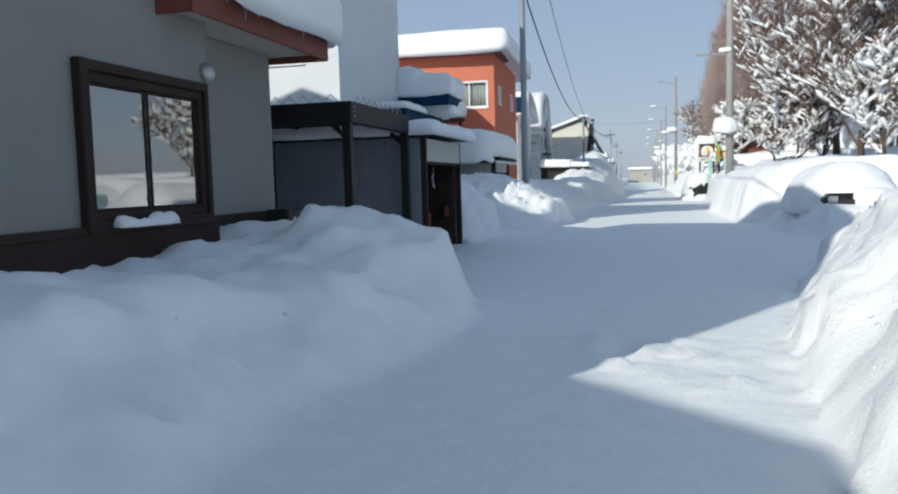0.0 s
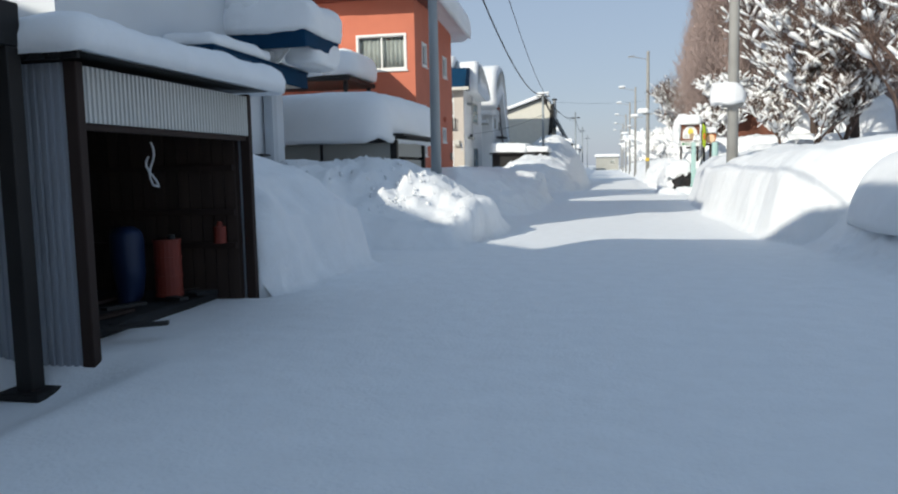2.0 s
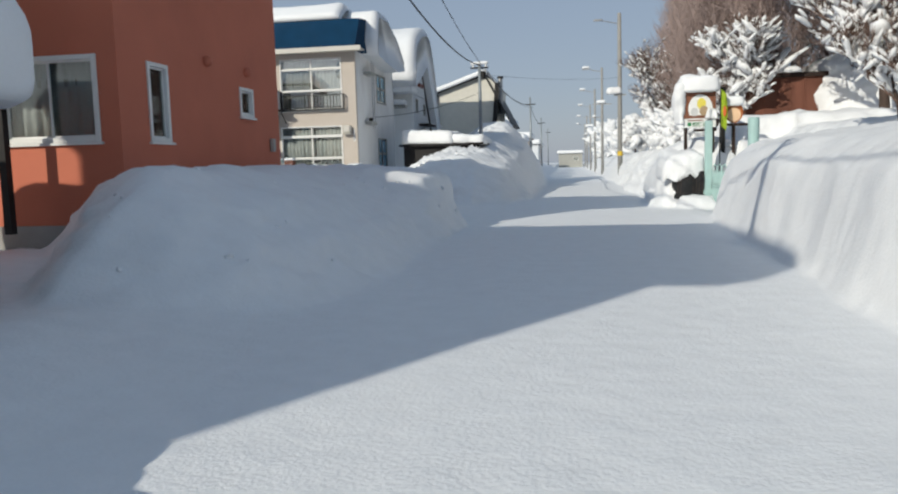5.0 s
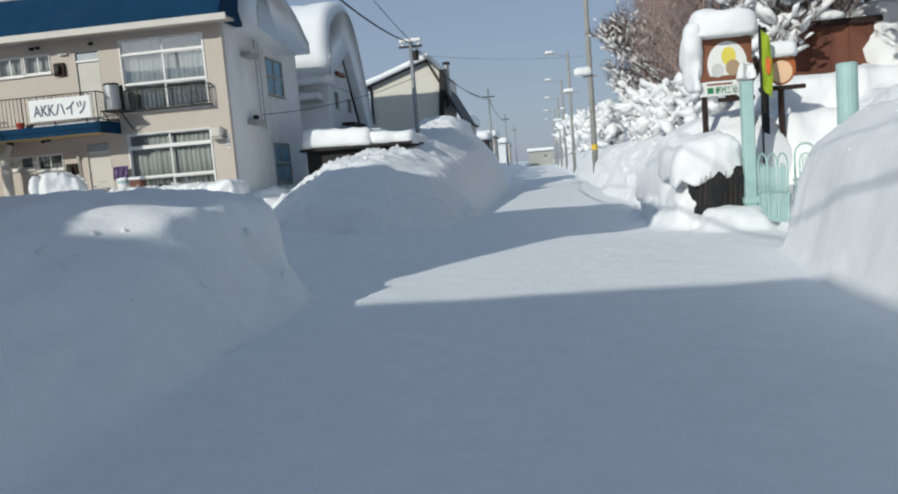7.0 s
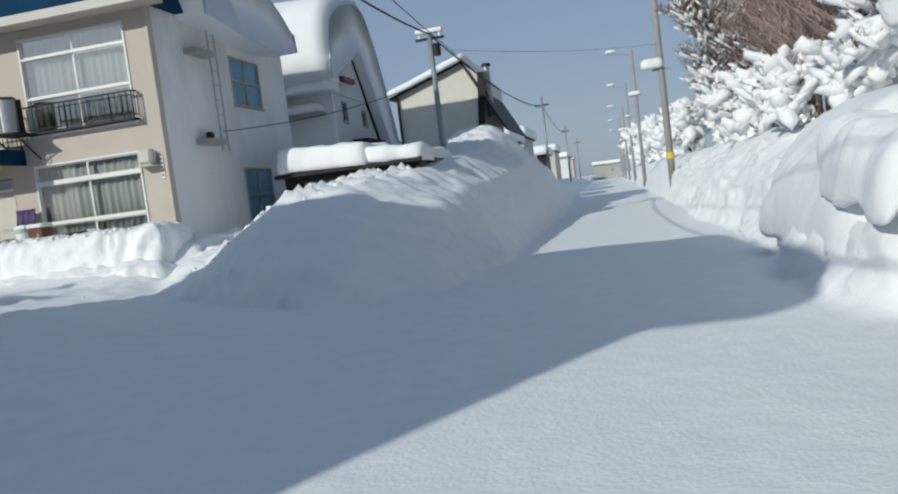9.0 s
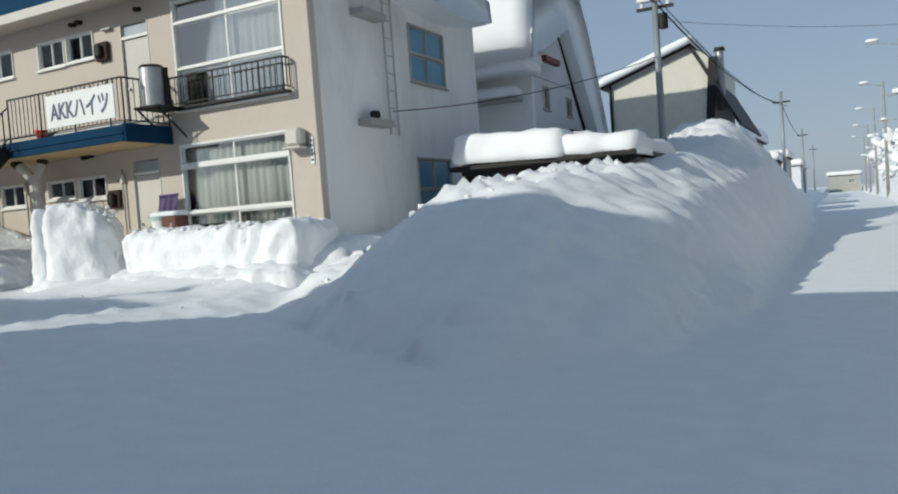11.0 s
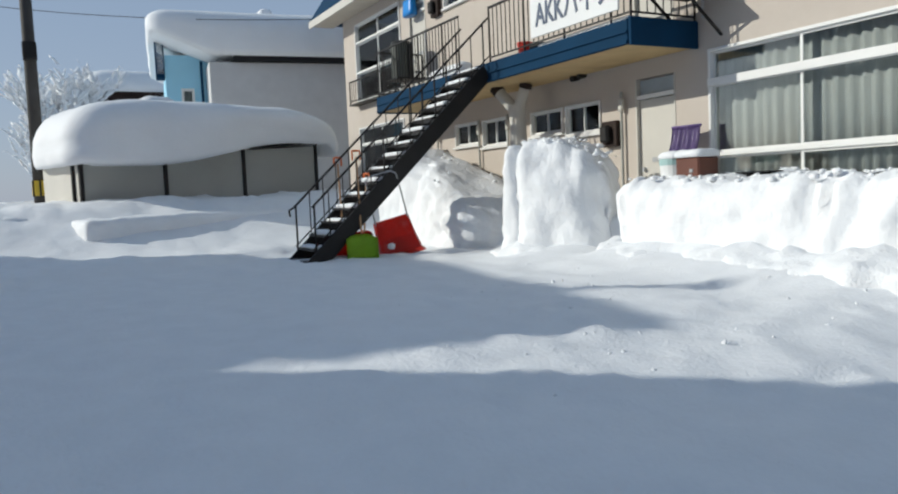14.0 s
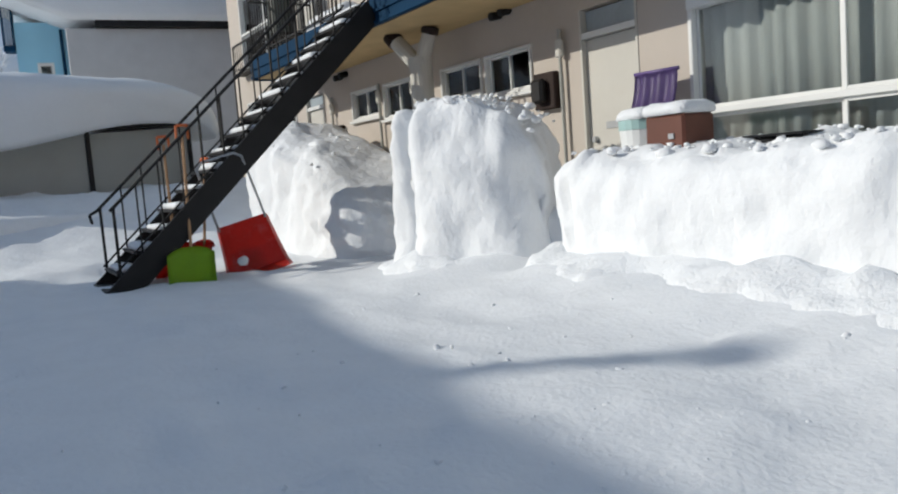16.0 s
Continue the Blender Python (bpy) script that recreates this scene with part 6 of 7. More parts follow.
k = np.clip((p[:, 2] - 6.06) / 1.36, 0, 1)
p[:, 2] += 0.75 * (1 - k) * np.clip((56.3 - p[:, 1]) / 1.9, 0, 1)   # its underside rises to a thin lip
ob = tagged(raw("snow_drift", [tuple(q) for q in p], fcs, SNOW_SOFT), "thick rounded snow with a lip jutting from the blue house's roof", "snow")
ob.matrix_world = pose(*BLUE_AT, 0, 0, BLUE_TURN)
ch = thing("roof_vent", "round white roof vent capped with snow", "vent", tuple(pose(*BLUE_AT, 0, 0, BLUE_TURN) @ Vector((-32.2, 58.3, 7.25))))
part("pipe", rod((0, 0, 0), (0, 0, 0.5), 0.13, 0.13, 14), SIGN_WHITE, ch)
v, fcs = snow_slab(-0.26, 0.26, -0.26, 0.26, 0.45, 0.82, r=0.18, seed=94, rough=0.04, step=0.09)
raw("snow_hat", v, fcs, SNOW, ch)


def small_house(x0, x1, y0, y1, z1, mat, label, snow=0.9, seed=0, holes_s=(), holes_e=(), roof_mat=None):
    h = thing("house", label, "house", group="houses along the lane")
    house_shell(h, x0, x1, y0, y1, 0, z1, 0.2, mat, mat, holes_s, holes_e, (z1 * 0.45,))
    for a, b, c0, d0 in holes_s:
        window(h, a, b, c0, d0, face_south(y0), 2, 0.06, WHITE_FRAME, GLASS, CURTAIN)
    for a, b, c0, d0 in holes_e:
        window(h, a, b, c0, d0, face_east(x1), 2, 0.06, WHITE_FRAME, GLASS, CURTAIN)
    part("roof", box(x0 - 0.3, x1 + 0.3, y0 - 0.3, y1 + 0.3, z1, z1 + 0.12), roof_mat or BROWN_DARK, h)
    if snow:
        snow_cap(x0 - 0.45, x1 + 0.45, y0 - 0.45, y1 + 0.45, z1 + 0.125, z1 + 0.12 + snow, r=0.4, seed=seed, rough=0.07, step=0.35, sag=0.1)
    return h


# ---- house with the tall slipping snow, behind the apartment house ----
h = thing("gabled_house", "pale gabled house half hidden by a steep snow roof", "house")
wall("wall", h, END_STUCCO, (-13.0, 69.6), (-8.7, 69.6), 0, 5.95, 0.2)
wall("wall", h, WHITE_SIDING, (-8.7, 69.805), (-8.7, 74.9), 0, 5.54, 0.2, [(0.70, 1.30, 4.6, 5.35), (3.03, 3.62, 4.55, 5.2)])
wall("wall", h, END_STUCCO, (-8.9, 74.9), (-13.0, 74.9), 0, 3.4, 0.2)
wall("wall", h, END_STUCCO, (-13.0, 74.7), (-13.0, 69.8), 0, 3.4, 0.2)
window(h, 70.505, 71.105, 4.6, 5.35, face_east(-8.7), 1, 0.04, PANEL_GREY, GLASS, None)
window(h, 72.835, 73.425, 4.55, 5.2, face_east(-8.7), 1, 0.04, PANEL_GREY, GLASS, None)
part("upper_floor", box(-12.79, -8.91, 69.81, 74.0, 3.9, 4.0), ROOM, h)
bm = bmesh.new()
pts = [(68.9, 5.75), (72.2, 7.3), (75.3, 3.5), (75.2, 3.46), (72.2, 7.2), (68.9, 5.68)]
for x in (-13.2, -8.62):
    bm.faces.new([bm.verts.new((x, y, z)) for y, z in pts])
bm.verts.ensure_lookup_table()
for i in range(6):
    j = (i + 1) % 6
    bm.faces.new((bm.verts[i], bm.verts[j], bm.verts[6 + j], bm.verts[6 + i]))
bmesh.ops.recalc_face_normals(bm, faces=bm.faces)
part("roof", bm, BROWN_DARK, h)
gy_, gz_ = (69.82, 73.45, 72.2, 69.82), (5.55, 5.55, 7.18, 6.1)
raw("gable", [(x, y, z) for x in (-8.66, -8.80) for y, z in zip(gy_, gz_)], [(0, 1, 2, 3), (7, 6, 5, 4), (0, 4, 5, 1), (1, 5, 6, 2), (2, 6, 7, 3), (3, 7, 4, 0)], WHITE_SIDING, h, smooth=False)
part("verge_board", box(-8.48, -8.3, 70.0, 71.3, 5.98, 6.16, 0.01), BROWN_RED, h, "brown end of the eaves board")
part("porch_roof", box(-8.69, -8.1, 71.3, 73.8, 3.84, 3.96, 0.01), BROWN_DARK, h)
v, fcs = profile_drift([(68.5, 5.85), (70.3, 6.5), (72.2, 7.36), (73.6, 5.66), (75.4, 3.5)], [(68.2, 6.5), (68.5, 8.3), (70.0, 9.1), (72.6, 9.75), (74.0, 9.1), (75.3, 7.2), (77.2, 3.7)], -13.6, -8.25, 0.5, 103, 0.10)
tagged(raw("snow_drift", v, fcs, SNOW_SOFT), "tall smooth mass of snow covering the steep roof", "snow")
snow_cap(-13.2, -8.5, 68.6, 70.0, 5.55, 5.98, "layered snow slipping off the eaves", r=0.16, seed=101, rough=0.08, clods=0.10, step=0.12)
snow_cap(-13.2, -8.45, 68.75, 70.2, 5.9, 6.25, "layered snow slipping off the eaves", r=0.14, seed=105, rough=0.08, clods=0.08, step=0.12)
snow_cap(-13.2, -9.0, 68.95, 69.7, 4.92, 5.25, "ledge of slipped snow on the wall roof", r=0.14, seed=102, rough=0.06, clods=0.06, step=0.12)
part("ledge_roof", box(-13.1, -9.0, 69.0, 69.59, 4.80, 4.91), PANEL_GREY, h)

# ---- low dark shed beside the gable ----
s = thing("low_shed", "low dark shed with a block of snow on its roof", "shed")
part("wall", box(-7.7, -4.2, 62.2, 62.3, 0.8, 2.40), BLACK_STEEL, s)
part("wall", box(-4.3, -4.2, 62.31, 66.0, 0.8, 2.4), BLACK_STEEL, s)
part("roof", box(-7.85, -3.9, 61.9, 66.2, 2.40, 2.50, 0.01), BLACK_STEEL, s)
snow_cap(-7.75, -5.3, 61.85, 66.0, 2.50, 3.12, "block of snow on the low shed roof", r=0.2, seed=106, rough=0.10, clods=0.10, lumps=1.7, step=0.13, slope=(-0.03, 0))
snow_cap(-5.4, -3.9, 61.9, 66.0, 2.46, 2.86, "block of snow on the low shed roof", r=0.18, seed=107, rough=0.11, clods=0.12, lumps=1.7, step=0.13, slope=(-0.08, 0))

# ---- beige house with a slanted roof ----
h = thing("beige_house", "beige house with a single-pitch roof and dark chimney", "house")
bm = bmesh.new()
prof = [(-9.1, 0), (-5.3, 0), (-4.9, 7.0), (-5.7, 7.55), (-9.1, 6.4)]
for y in (80.0, 88.0):
    bm.faces.new([bm.verts.new((x, y, z)) for x, z in prof])
bm.verts.ensure_lookup_table()
for i in range(5):
    j = (i + 1) % 5
    bm.faces.new((bm.verts[i], bm.verts[j], bm.verts[5 + j], bm.verts[5 + i]))
bmesh.ops.recalc_face_normals(bm, faces=bm.faces)
part("wall", bm, material("cream_siding", (0.62, 0.60, 0.53), 0.8, vary=0.05), h)
part("roof", bar((-9.4, 84, 6.34), (-5.6, 84, 7.62), 8.6, 0.08), BROWN_DARK, h)
part("verge_board", bar((-9.35, 79.72, 6.36), (-5.6, 79.72, 7.62), 0.05, 0.16), BROWN_DARK, h)
part("side_cladding", bar((-5.22, 79.9, 2.5), (-4.82, 79.9, 7.0), 0.12, 0.3), BLACK_STEEL, h)
part("drain_pipe", rod((-9.0, 79.9, 1.0), (-9.0, 79.9, 6.4), 0.06, 0.06, 8), BLACK_STEEL, h)
part("chimney", rod((-4.75, 81.5, 5.0), (-4.75, 81.5, 7.45), 0.16, 0.16, 12), GALV, h)
part("chimney_cowl", rod((-4.75, 81.5, 7.45), (-4.75, 81.5, 7.6), 0.24, 0.2, 12), BLACK_STEEL, h)
part("side_roof", bar((-5.7, 84, 7.6), (-3.9, 84, 4.2), 8.4, 0.1), BLACK_STEEL, h)
v, fcs = snow_slab(-9.5, -5.5, 79.5, 88.3, 7.0, 7.36, r=0.16, seed=110, rough=0.04, slope=(0.335, 0), step=0.3)
tagged(raw("snow_drift", v, fcs, SNOW_SOFT), "snow on the single-pitch roof", "snow")

# ---- further houses down the lane ----
rng = random.Random(5)
for i, (x0, x1, y0, y1, z1, m, lab) in enumerate([
        (-13, -6.0, 96, 104, 4.6, WHITE_SIDING, "white house with snow on its roof far down the lane"),
        (-14, -6.5, 112, 121, 5.6, PANEL_GREY, "grey house with snow on its roof far down the lane"),
        (-13, -6.2, 130, 138, 4.4, BROWN_DARK, "dark house with snow on its roof far down the lane"),
        (-14, -6.4, 150, 160, 5.4, BEIGE_STUCCO, "beige house with snow on its roof far down the lane"),
        (-13, -6.0, 176, 186, 5.0, WHITE_SIDING, "white house with snow on its roof far down the lane"),
        (-3.5, 3.5, 262, 270, 4.0, PANEL_GREY, "grey house closing the far end of the lane"),
        (-22, -8, 240, 250, 6.0, BEIGE_STUCCO, "beige house with snow on its roof far down the lane"),
        (6, 15, 235, 246, 5.2, WHITE_SIDING, "white house with snow on its roof far down the lane"),
        (-66, -59.5, 54.9, 58.9, 8.75, BROWN_DARK, "dark brown house under a domed snow roof beyond the pole")]):
    small_house(x0, x1, y0, y1, z1, m, lab, 0 if x0 == -66 else 0.9, 120 + i, [(x1 - 2.6, x1 - 1.2, z1 - 2.0, z1 - 0.9)], [(y0 + 2, y0 + 3.5, z1 - 2.0, z1 - 0.9)])

# house across the side street, turned a little, with an added flue on its roof
AWAY = Matrix.Translation((-17.4, 41.0, 0)) @ pose(0, 0, 0, 0, 0, -9) @ Matrix.Translation((17.9, -41.0, 0))
h = small_house(-24.8, -17.9, 34, 41, 7.1, WHITE_SIDING, "white house with snow on its roof across the side street", 0, 0, [(-20.5, -19.1, 4.9, 6.0)], [(36, 37.5, 4.9, 6.0)])
h.matrix_world = AWAY
snow_cap(-7.35, 0.45, -7.45, 0.45, 7.225, 8.1, r=0.4, seed=128, rough=0.07, step=0.3, at=(-17.4, 41.0, 0), turn=-9)
# out of view; placed and sized only for its streak of shadow in the yard
fl = thing("shadow_flue", "unseen flue pipe added to cast a thin shadow on the yard", "flue", (-19.25, 40.6, 7.2))
part("pipe", rod((0, 0, 0), (0, 0, 1.85), 0.10, 0.10, 12), GALV, fl)
part("cowl", rod((0, 0, 1.85), (0, 0, 2.0), 0.17, 0.13, 12), BLACK_STEEL, fl)
# unseen gabled neighbour of the grey house, added to cast the near lane's shadow
h = thing("house", "unseen grey gabled house added to shade the near lane", "house", group="houses along the lane")
house_shell(h, -13.2, -5.6, -16.0, -6.3, 0, 5.05, 0.2, PANEL_GREY, PANEL_GREY, (), (), (2.4,))
for name, mat, lift in (("roof", BROWN_DARK, 0.0), ("roof_snow", SNOW_SOFT, 0.27)):
    prof = [(-5.0, 5.08 + lift), (-5.0, 5.26 + lift), (-9.4, 6.71 + lift), (-13.8, 5.26 + lift), (-13.8, 5.08 + lift)]
    prof = prof if not lift else [(-4.95, 5.27), (-4.95, 5.52), (-9.4, 6.99), (-13.85, 5.52), (-13.85, 5.27), (-9.4, 6.72)]
    n = len(prof)
    vs = [(x, y, z) for y in (-16.5, -5.8 - 0.05 * (not lift)) for x, z in prof]
    raw(name, vs, [tuple(range(n))[::-1], tuple(range(n, 2 * n))] + [(i, (i + 1) % n, n + (i + 1) % n, n + i) for i in range(n)], mat, h, smooth=False)

snow_cap(-66.6, -59.0, 54.2, 59.6, 8.88, 10.35, "domed snow on the far house roof", r=1.35, seed=131, rough=0.08, lumps=0.5, step=0.4)


# ---- poles, lamps and wires ----
def pole(x, y, z0, top, r, mat, label, lean=0.0, name="utility_pole"):
    t = thing(name, label, "pole", (x, y, z0))
    part("shaft", rod((0, 0, -0.5), (lean, 0, top - z0), r, r * 0.72, 14), mat, t, smooth=True)
    return t


p = pole(-4.0, 27.6, 0.8, 9.6, 0.125, POLE_GREY, "grey round utility pole standing in a snow bank")
part("crossarm", box(-0.9, 0.9, -0.05, 0.05, 8.0, 8.1), GALV, p)
p = pole(3.62, 34.6, 1.2, 10.5, 0.172, CONCRETE, "concrete utility pole with a cap of snow on its box")
part("lamp_arm", rod((0, 0, 5.3), (-1.15, 0, 5.36), 0.03, 0.03, 8), GALV, p)
lh = part("lamp_head", box(-1.35, -0.95, -0.1, 0.1, 5.30, 5.38, 0.02), GALV, p)
part("cable_box", box(-0.32, 0.26, -0.28, 0.22, 1.98, 2.16, 0.03), CONCRETE, p)
for k in range(4):
    part("step_bolt", rod((-0.2, 0, 3 + k * 0.5), (-0.32, 0, 3 + k * 0.5), 0.012, 0.012, 6), GALV, p)
snow_cap(-0.58, 0.52, -0.5, 0.45, 2.02, 2.78, "cushion of snow on the pole's box", r=0.42, seed=140, rough=0.16, lumps=2.4, at=(3.5, 34.6, 1.2), step=0.12)
snow_cap(-0.3, 0.25, -0.2, 0.2, 5.38, 5.6, "small snow cap on the lamp arm", r=0.12, seed=141, rough=0.04, at=(3.45, 34.6, 1.2), step=0.09)
p = pole(3.38, 80.0, 0.6, 11.2, 0.17, CONCRETE, "concrete street pole with a lamp and yellow-black band")
part("lamp_arm", rod((0, 0, 9.9), (-1.3, 0, 10.2), 0.035, 0.035, 8), GALV, p)
part("lamp_head", box(-1.7, -1.1, -0.12, 0.12, 10.15, 10.27, 0.03), GALV, p)
part("warning_band", rod((0, 0, 1.2), (0, 0, 1.5), 0.178, 0.176, 14), YELLOW, p, "yellow and black warning band")
part("crossarm", box(-0.4, 0.4, -0.05, 0.05, 5.2, 5.3), GALV, p)
snow_cap(-0.5, 0.5, -0.3, 0.3, 5.3, 5.8, "cushion of snow on the pole's crossarm", r=0.24, seed=142, rough=0.08, at=(3.0, 80.0, 0.6), step=0.14)
for i, (y, x, top) in enumerate([(105, 3.2, 10.6), (128, 3.2, 10.6), (152, 3.2, 10.4), (178, 3.2, 10.2), (205, 3.3, 10)]):
    p = pole(x, y, 0.6, top, 0.15, CONCRETE, "street pole with a lamp arm far down the lane")
    part("lamp_arm", rod((0, 0, top - 1.0), (-1.4, 0, top - 0.7), 0.04, 0.04, 6), GALV, p)
    part("lamp_head", box(-1.9, -1.2, -0.14, 0.14, top - 0.76, top - 0.62, 0.03), GALV, p)
    part("crossarm", box(-0.9, 0.9, -0.06, 0.06, top - 4.2, top - 4.08), GALV, p)
    v2, f2 = snow_slab(-1.9, -1.15, -0.18, 0.18, top - 0.62, top - 0.42, r=0.09, seed=150 + i, rough=0.05, step=0.2)
    raw("snow_hat", v2, f2, SNOW, p)
    w = (0.55, 0.3, 0.75, 0.4, 0.6)[i]
    v2, f2 = snow_slab(-w, w * 0.6, -0.2, 0.2, top - 4.07, top - (3.75, 3.9, 3.7, 3.85, 3.8)[i], r=0.13, seed=155 + i, rough=0.1, step=0.15)
    raw("snow_hat", v2, f2, SNOW, p)
p = pole(-4.8, 69.1, 1.8, 7.1, 0.11, POLE_GREY, "slim grey pole with snow-covered insulators in the ridge")
part("crossarm", box(-0.5, 0.5, -0.04, 0.04, 4.9, 4.98), BLACK_STEEL, p)
part("transformer", rod((0.2, 0, 4.35), (0.2, 0, 4.75), 0.13, 0.13, 12), BLACK_STEEL, p)
for k in range(3):
    part("insulator", rod((-0.35 + 0.35 * k, 0, 4.98), (-0.35 + 0.35 * k, 0, 5.15), 0.05, 0.05, 8), SIGN_WHITE, p)
v2, f2 = snow_slab(-0.5, 0.5, -0.12, 0.12, 5.12, 5.3, r=0.08, seed=160, rough=0.05, step=0.1)
raw("snow_hat", v2, f2, SNOW, p)
for y, x in ((100.0, -3.6), (135.0, -3.9), (170.0, -4.0)):
    p = pole(x, y, 1.0, 7.6, 0.11, POLE_GREY, "slim grey pole far down the lane")
    part("crossarm", box(-0.5, 0.5, -0.04, 0.04, 5.9, 6.0), BLACK_STEEL, p)
p = pole(-25.4, 51.1, 1.4, 9.5, 0.155, material("tarred_pole", (0.06, 0.055, 0.05), 0.8, vary=0.2), "dark pole with a yellow and black warning band")
part("warning_band", rod((0, 0, 0.5), (0, 0, 0.85), 0.175, 0.172, 14), YELLOW, p, "yellow warning band")
for k in range(6):
    part("band_stripe", box(0.12 * math.cos(k * 1.047) - 0.03 + 0.05 * math.cos(k * 1.047), 0.12 * math.cos(k * 1.047) + 0.03 + 0.05 * math.cos(k * 1.047), 0.17 * math.sin(k * 1.047) - 0.02, 0.17 * math.sin(k * 1.047) + 0.02, 0.49, 0.86), RUBBER, p)
part("cable_box", box(-0.1, 0.3, -0.15, 0.15, 3.6, 4.0, 0.02), BLACK_STEEL, p)
p = pole(-38.5, 45.6, 1.0, 11.0, 0.15, CONCRETE, "pole with crossarms beyond the side street")
part("crossarm", box(-0.9, 0.9, -0.06, 0.06, 8.6, 8.7), BLACK_STEEL, p)
part("crossarm", box(-0.9, 0.9, -0.06, 0.06, 7.6, 7.7), BLACK_STEEL, p)
p = pole(-52, 46.0, 1.0, 9.5, 0.15, CONCRETE, "pole with crossarms beyond the side street")
part("crossarm", box(-0.9, 0.9, -0.06, 0.06, 7.6, 7.7), BLACK_STEEL, p)


def wire(a, b, sag, r, label="thin black overhead cable"):
    a, b = Vector(a), Vector(b)
    n = 24
    pts = [a.lerp(b, i / n) - Vector((0, 0, sag * 4 * (i / n) * (1 - i / n))) for i in range(n + 1)]
    side = (b - a).cross(Vector((0, 0, 1))).normalized()
    V = [tuple(p + side * (r * math.cos(k * 1.2566)) + Vector((0, 0, r * math.sin(k * 1.2566)))) for p in pts for k in range(5)]
    F = [(i * 5 + k, i * 5 + (k + 1) % 5, i * 5 + 5 + (k + 1) % 5, i * 5 + 5 + k) for i in range(n) for k in range(5)]
    return tagged(raw("overhead_cable", V, F, RUBBER), label, "cable", "overhead cables")


wire((-4.06, 27.5, 8.6), (-4.8, 69.1, 6.9), 1.5, 0.028, "thick black overhead cable between the poles")
wire((-3.3, 27.6, 8.9), (-4.45, 69.1, 6.6), 0.8, 0.014)
wire((-4.5, -8, 9.5), (-4.06, 27.5, 8.6), 0.5, 0.028)
wire((-4.8, 69.1, 6.9), (-3.6, 100.0, 6.9), 0.6, 0.025)
wire((-4.45, 69.1, 6.6), (-3.3, 100.0, 6.7), 0.6, 0.014)
wire((-3.6, 100.0, 6.9), (-3.9, 135.0, 6.9), 0.6, 0.025)
wire((-8.93, 61.6, 3.8), (-4.8, 69.0, 5.4), 0.25, 0.012, "thin service cable to the gable bracket")
wire((-4.8, 69.1, 6.4), (3.38, 80.0, 7.0), 0.2, 0.006)
wire((-26.7, 58.4, 6.7), (-38.5, 45.6, 9.6), 0.4, 0.012)
wire((-25.4, 51.1, 8.9), (-38.5, 45.6, 9.6), 0.5, 0.012)
wire((-38.5, 45.6, 8.7), (-52, 46.0, 8.6), 0.5, 0.012)

# ---- kindergarten gate and signs across the lane ----
g = thing("gate_post", "teal square gate post beside the sign", "gate post", (4.1, 50.0, 0.1))
part("shaft", box(-0.10, 0.10, -0.10, 0.10, 0, 2.45, 0.02), TEAL, g)
part("hinge_plate", box(-0.13, 0.13, -0.13, 0.13, 0.3, 0.42, 0.01), TEAL, g)
g = thing("gate_post", "teal round gate post in the snow bank", "gate post", (4.75, 47.2, 1.2))
part("shaft", rod((0, 0, -0.6), (0, 0, 1.25), 0.14, 0.14, 18), TEAL, g)
part("cap", rod((0, 0, 1.25), (0, 0, 1.27), 0.145, 0.12, 18), TEAL, g)


def gate_leaf(label, at, turn, arches, pitch, top):
    """A leaf of bent rods: a tall arch round a lower one, with upright bars between two rails."""
    g = thing("iron_gate", label, "gate", at, turn, "gate leaves")
    for k in range(arches):
        u = 0.04 + pitch * k
        w = pitch * 0.47
        for half, z, lift, r in ((w, top, 0.20, 0.016), (w * 0.55, top - 0.1, 0.13, 0.012)):
            pts = [(u + w - half, 0, 0)] + [(u + w - half * math.cos(a), 0, z + lift * math.sin(a)) for a in np.linspace(0, math.pi, 9)] + [(u + w + half, 0, 0)]
            part("arch", tube(pts, r, 6), TEAL, g)
        for q in (-0.25, 0.0, 0.25):
            part("gate_bar", rod((u + w + q * w, 0, 0), (u + w + q * w, 0, top - 0.02), 0.010, 0.010, 6), TEAL, g)
    for z in (0.05, 0.5):
        part("rail", bar((0, 0, z), (arches * pitch + 0.08, 0, z), 0.025, 0.035), TEAL, g)
    return g


gate_leaf("teal wrought gate leaf with arched bars", (4.20, 49.88, 0.12), -80, 3, 0.36, 0.95)
gate_leaf("teal wrought gate leaf folded back, part buried in snow", (4.62, 49.3, 0.3), 12, 1, 0.40, 0.9)
sb = thing("kindergarten_sign", "brown and white painted sign board under snow", "sign", (4.0, 51.0, 0))
for x in (-0.40, 0.40):
    part("post", box(x - 0.05, x + 0.05, 0.04, 0.12, 0.3, 3.5, 0.006), BROWN_DARK, sb)
part("board", box(-0.48, 0.48, -0.02, 0.03, 2.68, 3.48, 0.008), SIGN_BROWN, sb)
part("caption_board", box(-0.50, 0.48, -0.03, 0.025, 2.40, 2.67, 0.008), SIGN_WHITE, sb)


